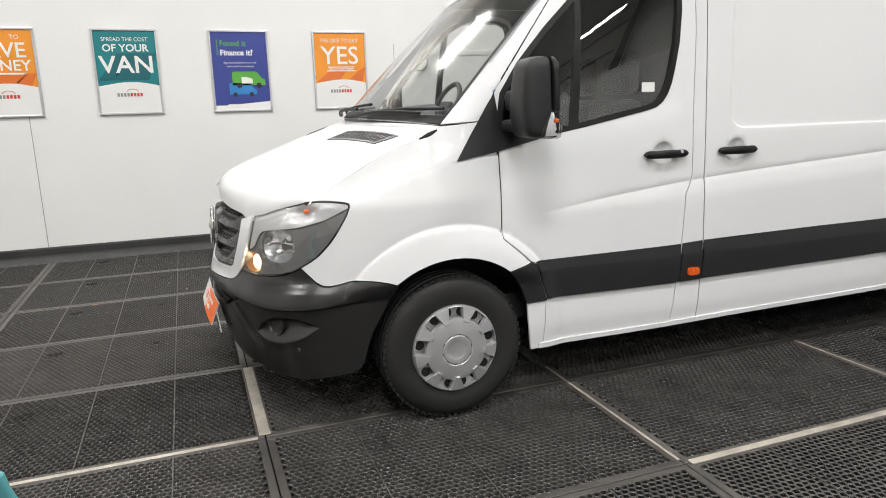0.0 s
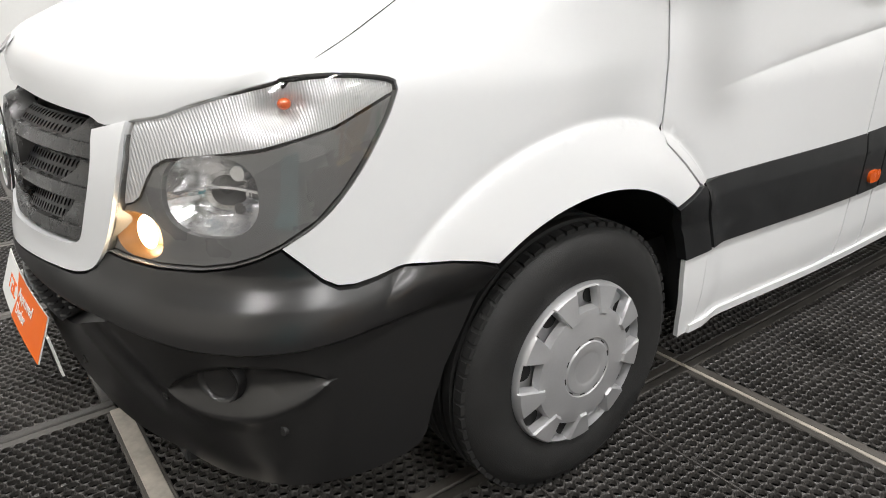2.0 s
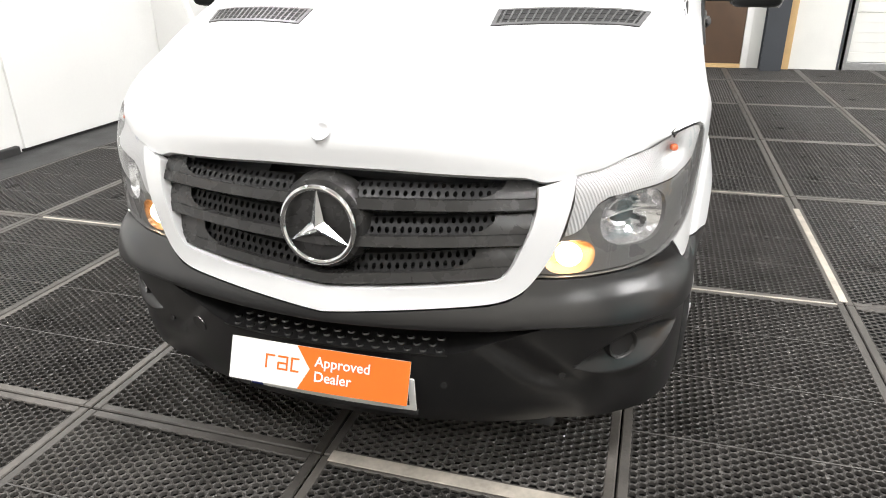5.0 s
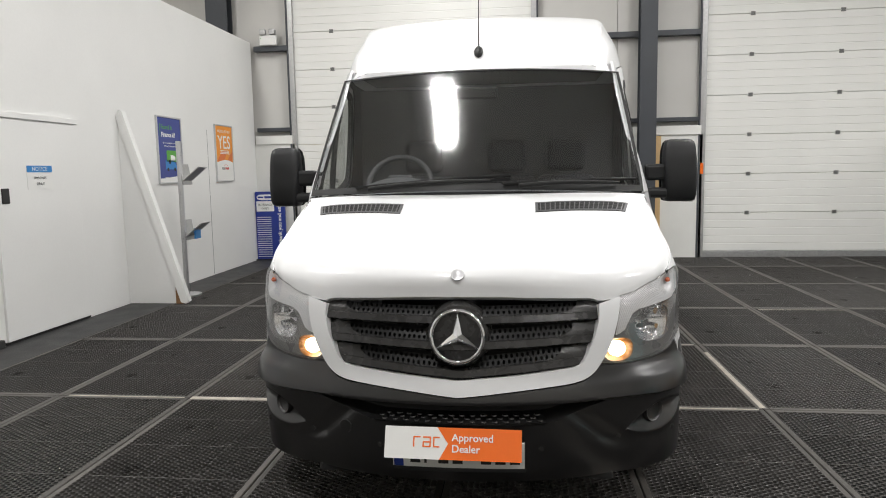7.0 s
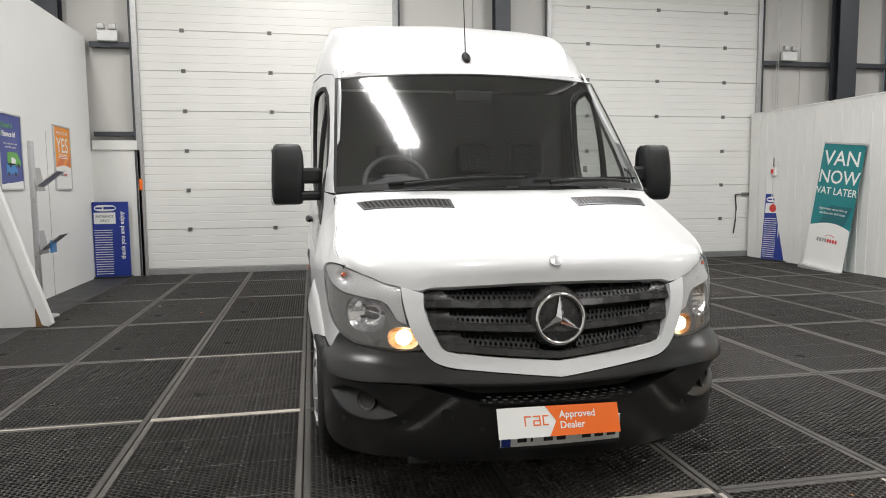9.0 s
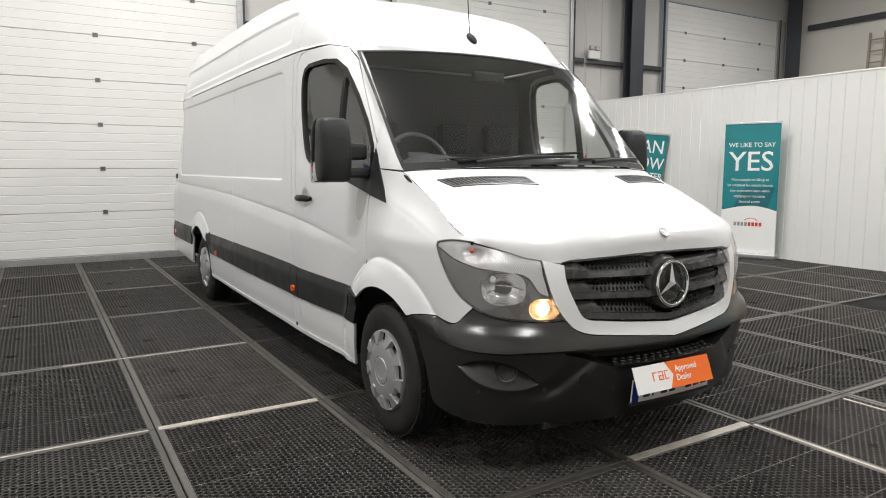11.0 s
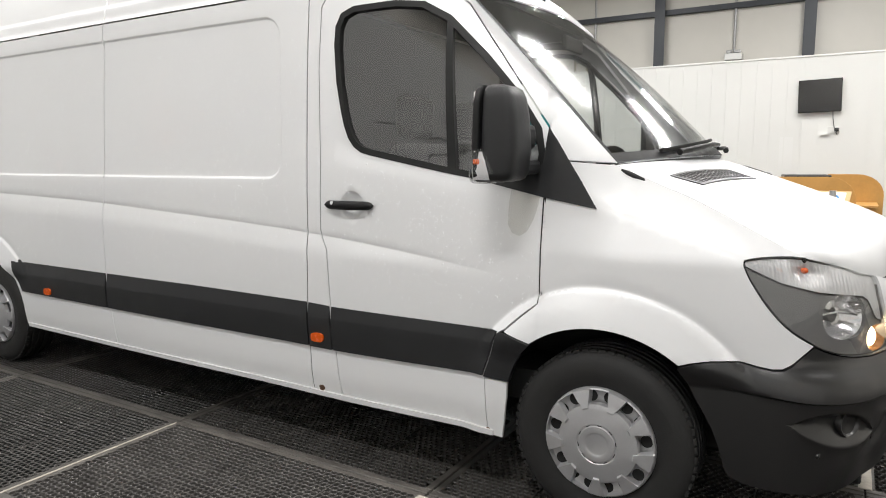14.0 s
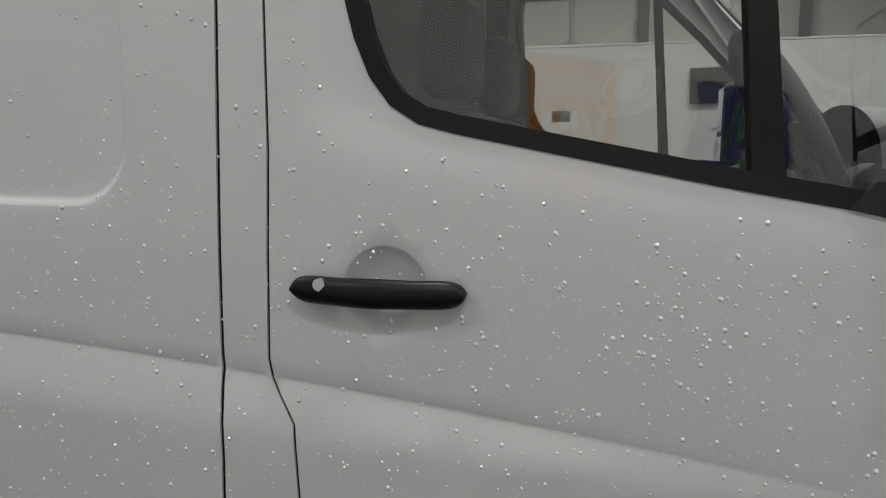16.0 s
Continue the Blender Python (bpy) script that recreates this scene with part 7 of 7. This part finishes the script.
# ---- mirrors ----
for sd in (1, -1):
    def shell_of(rows, n=32, e=0.42):
        """A rounded body lofted upwards through (height, x from, x to, y from, y to)."""
        vs = []
        for z, x0, x1, y0, y1 in rows:
            for k in range(n):
                a = 2 * math.pi * k / n
                ca, sa = math.cos(a), math.sin(a)
                vs.append(((x0 + x1) / 2 + (x1 - x0) / 2 * math.copysign(abs(ca) ** e, ca), ((y0 + y1) / 2 + (y1 - y0) / 2 * math.copysign(abs(sa) ** e, sa)) * sd, z))
        m = len(rows)
        fs = [(i * n + k, i * n + (k + 1) % n, (i + 1) * n + (k + 1) % n, (i + 1) * n + k) for i in range(m - 1) for k in range(n)] + [tuple(range(n))[::-1], tuple(range((m - 1) * n, m * n))]
        return vs, [f[::-1] for f in fs] if sd < 0 else fs
    vs, fs = shell_of([(1.322, 1.319, 1.371, 1.065, 1.180), (1.325, 1.296, 1.386, 1.052, 1.193), (1.334, 1.277, 1.392, 1.042, 1.203), (1.360, 1.264, 1.396, 1.036, 1.209), (1.450, 1.258, 1.398, 1.032, 1.211), (1.560, 1.266, 1.396, 1.034, 1.207), (1.620, 1.277, 1.394, 1.038, 1.203), (1.648, 1.289, 1.390, 1.046, 1.196), (1.660, 1.309, 1.381, 1.058, 1.184), (1.664, 1.329, 1.368, 1.075, 1.168)])
    mr = raw("door_mirror", vs, fs, PLASTIC, van, "black door mirror with an indicator in its foot", 50)
    vs, fs = shell_of([(1.322, 1.398, 1.420, 1.060, 1.185), (1.328, 1.394, 1.424, 1.045, 1.200), (1.345, 1.392, 1.428, 1.036, 1.211), (1.45, 1.392, 1.430, 1.030, 1.215), (1.60, 1.390, 1.426, 1.034, 1.209), (1.645, 1.388, 1.420, 1.044, 1.200), (1.662, 1.388, 1.412, 1.062, 1.182)], 32, 0.5)
    raw("mirror_rim", vs, fs, HANDLE, mr, "black mirror rim", 50)
    md = lambda x0, y0, z0, x1, y1, z1, bv=0.01: box((x0, min(y0 * sd, y1 * sd), z0), (x1, max(y0 * sd, y1 * sd), z1), bv)
    part("mirror_arm", md(1.27, 0.935, 1.345, 1.375, 1.06, 1.40, 0.018), PLASTIC, mr)
    part("mirror_arm", md(1.29, 0.935, 1.44, 1.37, 1.06, 1.53, 0.018), PLASTIC, mr)
    part("mirror_glass", md(1.418, 1.055, 1.47, 1.4308, 1.185, 1.645, 0.005), CHROME, mr, "mirror glass")
    part("mirror_glass", md(1.418, 1.055, 1.345, 1.4300, 1.185, 1.455, 0.005), CHROME, mr, "small wide-angle mirror glass")
    vs, fs = shell_of([(1.318, 1.350, 1.428, 1.150, 1.208), (1.326, 1.338, 1.438, 1.146, 1.217), (1.36, 1.336, 1.440, 1.144, 1.222), (1.41, 1.356, 1.438, 1.146, 1.220), (1.437, 1.378, 1.434, 1.150, 1.214), (1.442, 1.39, 1.43, 1.156, 1.208)], 28, 0.6)
    raw("indicator", vs, fs, LENS, mr, "clear indicator lens", 50).visible_shadow = False
    vs, fs = shell_of([(1.330, 1.352, 1.428, 1.150, 1.208), (1.36, 1.348, 1.431, 1.148, 1.212), (1.40, 1.362, 1.429, 1.150, 1.211), (1.43, 1.385, 1.425, 1.154, 1.206)], 24, 0.6)
    raw("indicator_core", vs, fs, LAMPCLEAR, mr, "silver lamp insert", 50)
    part("indicator_bulb", md(1.392, 1.200, 1.385, 1.418, 1.2165, 1.405, 0.006), AMBER, mr, "amber bulb")

# ---- cab inside ----
part("bulkhead", box((2.36, -0.90, 0.45), (2.39, 0.90, 2.10)), BULKHEAD, van, "grey steel bulkhead behind the seats")
part("cab_floor", box((0.9, -0.88, 0.42), (2.38, 0.88, 0.55)), UNDER, van)
part("head_lining", box((1.72, -0.78, 2.12), (2.38, 0.78, 2.135)), TRIM, van, "grey head lining")
vs, fs = sheet_of(lambda u, v: Vector((1.00 + 0.13 * v * v + 0.42 * u, 0.86 * v, 1.385 + 0.04 * math.sin(math.pi * u) * (1 - v * v) - 0.10 * u * u)), 8, 20)
db = raw("dashboard", vs, fs, DASH, van, "dark dashboard", 180)
part("dash_front", box((1.38, -0.86, 0.75), (1.44, 0.86, 1.29), 0.02), DASH, db)
vs, fs = sheet_of(lambda u, v: Vector((1.14 + 0.30 * u, 0.46 + 0.24 * v, 1.37 + (0.085 + 0.025 * u) * max(0.0, 1 - v * v) ** 0.5)), 6, 24)
raw("instrument_cowl", vs, fs, DASH, db, "arched instrument cowl", 60)
part("centre_stack", box((1.25, -0.2, 0.9), (1.50, 0.14, 1.40), 0.03), DASH, db)
for yv in (-0.21, 0.15):
    part("air_outlet", box((1.36, yv - 0.035, 1.30), (1.40, yv + 0.035, 1.44), 0.012), TRIM, db, "grey dashboard air outlet")
swm = Matrix.Translation((1.53, 0.48, 1.43)) @ pose(0, 0, 0, 0, -62, 0)
vs, fs = [], []
for i in range(40):
    a = 2 * math.pi * i / 40
    for k in range(10):
        b = 2 * math.pi * k / 10
        rr = 0.195 + 0.016 * math.cos(b)
        vs.append(swm @ Vector((rr * math.cos(a), rr * math.sin(a), 0.016 * math.sin(b))))
fs = [(i * 10 + k, ((i + 1) % 40) * 10 + k, ((i + 1) % 40) * 10 + (k + 1) % 10, i * 10 + (k + 1) % 10) for i in range(40) for k in range(10)]
sw = raw("steering_wheel", vs, fs, DASH, van, "dark steering wheel", 180)
part("hub", box((-0.07, -0.08, -0.03), (0.07, 0.08, 0.02), 0.02, m=swm), DASH, sw)
for a in (0, 90, 180):
    part("spoke", box((0.05, -0.02, -0.012), (0.19, 0.02, 0.008), 0.006, m=swm @ pose(0, 0, 0, 0, 0, a + 90)), DASH, sw)
for y, w in ((0.42, 0.25), (-0.16, 0.22), (-0.56, 0.22)):
    s = part("seat", box((1.72, y - w, 0.62), (2.2, y + w, 0.86), 0.06, 3), SEATCLOTH, van, "dark cloth cab seat", 60)
    part("backrest", box((2.08, y - w + 0.02, 0.80), (2.22, y + w - 0.02, 1.48), 0.06, 3, m=None), SEATCLOTH, s, "", 60)
    part("headrest", box((2.13, y - 0.13, 1.50), (2.23, y + 0.13, 1.72), 0.045, 3), SEATCLOTH, s, "", 60)
part("interior_mirror", box((1.49, -0.12, 1.93), (1.52, 0.12, 2.0), 0.012), RUBBER, van)
part("sticker", box((0, 0, 0), (0.075, 0.001, 0.045), m=Matrix.Translation((2.02, -0.968, 1.51))), PAPER, van, "small white sticker on the side window")

# rust on the right sill, a beige smear below the mirror, drops of water
rr_ = random.Random(8)
for bx_, bz_ in ((1.475, 0.298), (2.345, 0.335)):
    pl_ = [(bx_ + 0.012 * (1 + 0.6 * rr_.random()) * math.cos(2 * math.pi * k / 14), bz_ + 0.010 * (1 + 0.9 * rr_.random()) * math.sin(2 * math.pi * k / 14)) for k in range(14)]
    skin("rust_patch", XZ(pl_), RUST, van, 1, 0.01, 0.003, 0.003, label="brown rust patch on the sill")
GR = [(1.385, 1.31), (1.396, 1.215), (1.396, 1.15), (1.378, 1.118), (1.348, 1.107), (1.318, 1.125), (1.292, 1.17), (1.275, 1.23), (1.268, 1.29)]
for sd in (1,):
    skin("grime_run", XZ(GR), SMEAR, van, sd, 0.02, 0.0012, 0.0008, label="translucent beige smear below the mirror")
rw = random.Random(21)
vs, fs = [], []
count = 0
win_out = inset(WIN, -0.03)
while count < 5200:
    x, z = rw.uniform(1.28, 5.2), rw.uniform(0.80, 1.95)
    dens = 0.35 + 0.65 * math.exp(-((x - 1.75) / 0.45) ** 2 - ((z - 1.15) / 0.22) ** 2) + 0.35 * math.exp(-((x - 3.0) / 0.5) ** 2 - ((z - 1.2) / 0.12) ** 2)
    if rw.random() > dens or inside([x], [z], win_out)[0] or (x < 2.25 and z > 1.45 and x < 1.3 + (z - 1.45)):
        continue
    r = 0.0010 + 0.0026 * rw.random() ** 3
    p = belt(SX(x), z, 0.0002)
    b = len(vs)
    for k in range(8):
        a = 2 * math.pi * k / 8
        vs.append((p.x + r * math.cos(a), p.y, p.z + r * 1.15 * math.sin(a)))
    for k in range(8):
        a = 2 * math.pi * k / 8
        vs.append((p.x + 0.6 * r * math.cos(a), p.y + 0.62 * r, p.z + 0.65 * r * math.sin(a)))
    vs.append((p.x, p.y + 0.85 * r, p.z))
    for k in range(8):
        k2 = (k + 1) % 8
        fs += [(b + k, b + 8 + k, b + 8 + k2, b + k2), (b + 8 + k, b + 16, b + 8 + k2)]
    count += 1
wd_ = raw("water", vs, fs, WATER, van, "small drops of water on the flank, coloured white for their glints", 180)
wd_["kind"] = "stuff"


# ---- rubber mats ----
MX, MY, PXM, PYM = 0.125, 0.13, 1.59, 0.942
EDGE = 0.036


def hole_mat(fine):
    """One mat: rows of round holes with raised rims, ribs and a bevelled border."""
    W, H = PXM - 2 * EDGE, PYM - 2 * EDGE
    pitch = 0.0315
    nx, ny = int(W / pitch), int(H / (pitch * 0.866))
    dx, dy = W / nx, H / ny
    vs, fs, at = [], [], {}
    K = 6
    for j in range(ny):
        for i in range(nx - (j % 2)):
            cx, cy = EDGE + dx * (i + 0.5 + 0.5 * (j % 2)), EDGE + dy * (j + 0.5)
            cor = []
            for k in range(K):
                a = 2 * math.pi * (k + 0.5) / K
                c = (cx + dx * 0.5774 * math.cos(a), cy + dy * 0.6667 * math.sin(a))
                key = (round(c[0] * 2000), round(c[1] * 2000))
                hit = next((at[q] for q in ((key[0] + u, key[1] + w_) for u in (-1, 0, 1) for w_ in (-1, 0, 1)) if q in at), None)
                if hit is None:
                    hit = at[key] = len(vs)
                    vs.append((c[0], c[1], -0.0055))
                cor.append(hit)
            b = len(vs)
            r = 0.0128
            n = 2 * K if fine else K
            for k in range(n):
                a = 2 * math.pi * ((k + 1) / n if fine else (k + 0.5) / n)
                vs.append((cx + r * math.cos(a), cy + r * math.sin(a), 0.0004 * (k % 2)))
            if not fine:
                for k in range(K):
                    k2 = (k + 1) % K
                    fs.append((cor[k], cor[k2], b + k2, b + k))
                continue
            for k in range(n):
                a = 2 * math.pi * (k + 1) / n
                vs.append((cx + r * 0.97 * math.cos(a), cy + r * 0.97 * math.sin(a), -0.0125))
            o, n2 = b, b + n
            for k in range(K):
                k2 = (k + 1) % K
                m0, m1, m2 = o + 2 * k, o + 2 * k + 1, o + (2 * k + 2) % n
                fs.append((cor[k], m1, m0))
                fs.append((cor[k], cor[k2], m1))
                fs.append((cor[k2], m2, m1))
            for k in range(n):
                k2 = (k + 1) % n
                fs.append((o + k, o + k2, n2 + k2, n2 + k))
    me = bpy.data.meshes.new("rubber_mat")
    me.from_pydata(vs, [], fs)
    me.update()
    me.materials.append(MAT)
    return me


def border_mesh():
    bm = bmesh.new()
    g = 0.003
    W, H, e = PXM, PYM, EDGE + 0.002
    add_box(bm, (g, g, -0.0155), (W - g, e, -0.0012), 0.004, 1)
    add_box(bm, (g, H - e, -0.0155), (W - g, H - g, -0.0012), 0.004, 1)
    add_box(bm, (g, e, -0.0155), (e, H - e, -0.0014), 0.004, 1)
    add_box(bm, (W - e, e, -0.0155), (W - g, H - e, -0.0014), 0.004, 1)
    me = bpy.data.meshes.new("mat_border")
    bm.to_mesh(me)
    bm.free()
    me.materials.append(MATEDGE)
    return me


def rib_mesh():
    bm = bmesh.new()
    for k in (1, 2):
        for q in range(24):
            x, y = EDGE + 0.035 + (PXM - 2 * EDGE - 0.07) * q / 23, PYM * k / 3
            add_box(bm, (x - 0.006, y - 0.006, -0.012), (x + 0.006, y + 0.006, 0.0006))
    for k in (1, 2, 3):
        x = PXM * k / 4
        add_box(bm, (x - 0.003, EDGE, -0.012), (x + 0.003, PYM - EDGE, 0.0004))
    me = bpy.data.meshes.new("mat_rib")
    bm.to_mesh(me)
    bm.free()
    me.materials.append(MAT)
    return me


near_me, far_me, bord_me, rib_me = hole_mat(True), hole_mat(False), border_mesh(), rib_mesh()
for i in range(-4, 6):
    for j in range(-8, 4):
        x, y = MX + PXM * i, MY + PYM * j
        if y + PYM > 3.93 or y < -7.45 or x > 8.3 or x < -6.3:
            continue
        if x < 1.0 and y < -5.5:
            continue
        near = -1 <= i <= 1 and -2 <= j <= 1
        m = link("rubber_mat", near_me if near else far_me, None)
        tagged(m, "black rubber ring mat with round holes, on the wet floor", "floor mat", "floor mats")
        m.location = (x, y, 0)
        bo = link("mat_border", bord_me, None, m)
        if -2 <= i <= 3:
            bo["label"] = "worn grey solid border"
            link("mat_rib", rib_me, None, m)
# bare strips where the edging has worn through
for x0, y0, x1, y1, a in ((1.715, 1.10, 1.715, 2.0, 0.024), (1.74, -1.754, 3.05, -1.754, 0.018), (0.125, -0.79, 0.125, 0.10, 0.026), (-1.44, -0.812, 0.09, -0.812, 0.012), (1.715, 2.05, 1.715, 2.9, 0.007),
                          (1.708, -1.72, 1.708, -0.60, 0.007), (3.30, -1.72, 3.30, -0.85, 0.006), (4.80, -3.6, 4.80, -2.75, 0.007), (-1.4, -1.66, 0.07, -1.66, 0.010), (3.30, 1.10, 3.30, 2.4, 0.006)):
    tagged(part("edging_strip", box((min(x0, x1) - (a if x0 == x1 else 0), min(y0, y1) - (a if y0 == y1 else 0), -0.003), (max(x0, x1) + (a if x0 == x1 else 0), max(y0, y1) + (a if y0 == y1 else 0), 0.0018), 0.002), STRIP), "worn bare metal edging strip between the mats", "edging strip", "edging strips")
# fallen leaves and scraps
rl = random.Random(4)
for k in range(46):
    x, y = rl.uniform(-3, 8.5), rl.uniform(-6.8, 3.8)
    if -0.3 < x < 7.2 and abs(y) < 1.05:
        continue
    n = 6
    s = rl.uniform(0.012, 0.03)
    vs = [(0, 0, 0.004)] + [(s * rl.uniform(0.5, 1.1) * math.cos(2 * math.pi * q / n), s * 0.6 * rl.uniform(0.5, 1.1) * math.sin(2 * math.pi * q / n), rl.uniform(0.001, 0.007)) for q in range(n)]
    lf = raw("fallen_leaf", vs, [(0, 1 + q, 1 + (q + 1) % n) for q in range(n)], LEAF if k % 3 else PAPER)
    lf.matrix_world = pose(x, y, 0.001, 0, 0, rl.uniform(0, 360))
    tagged(lf, "small dry brown leaf on the mats" if k % 3 else "small white paper scrap on the mats", "leaf" if k % 3 else "paper scrap", "floor litter")
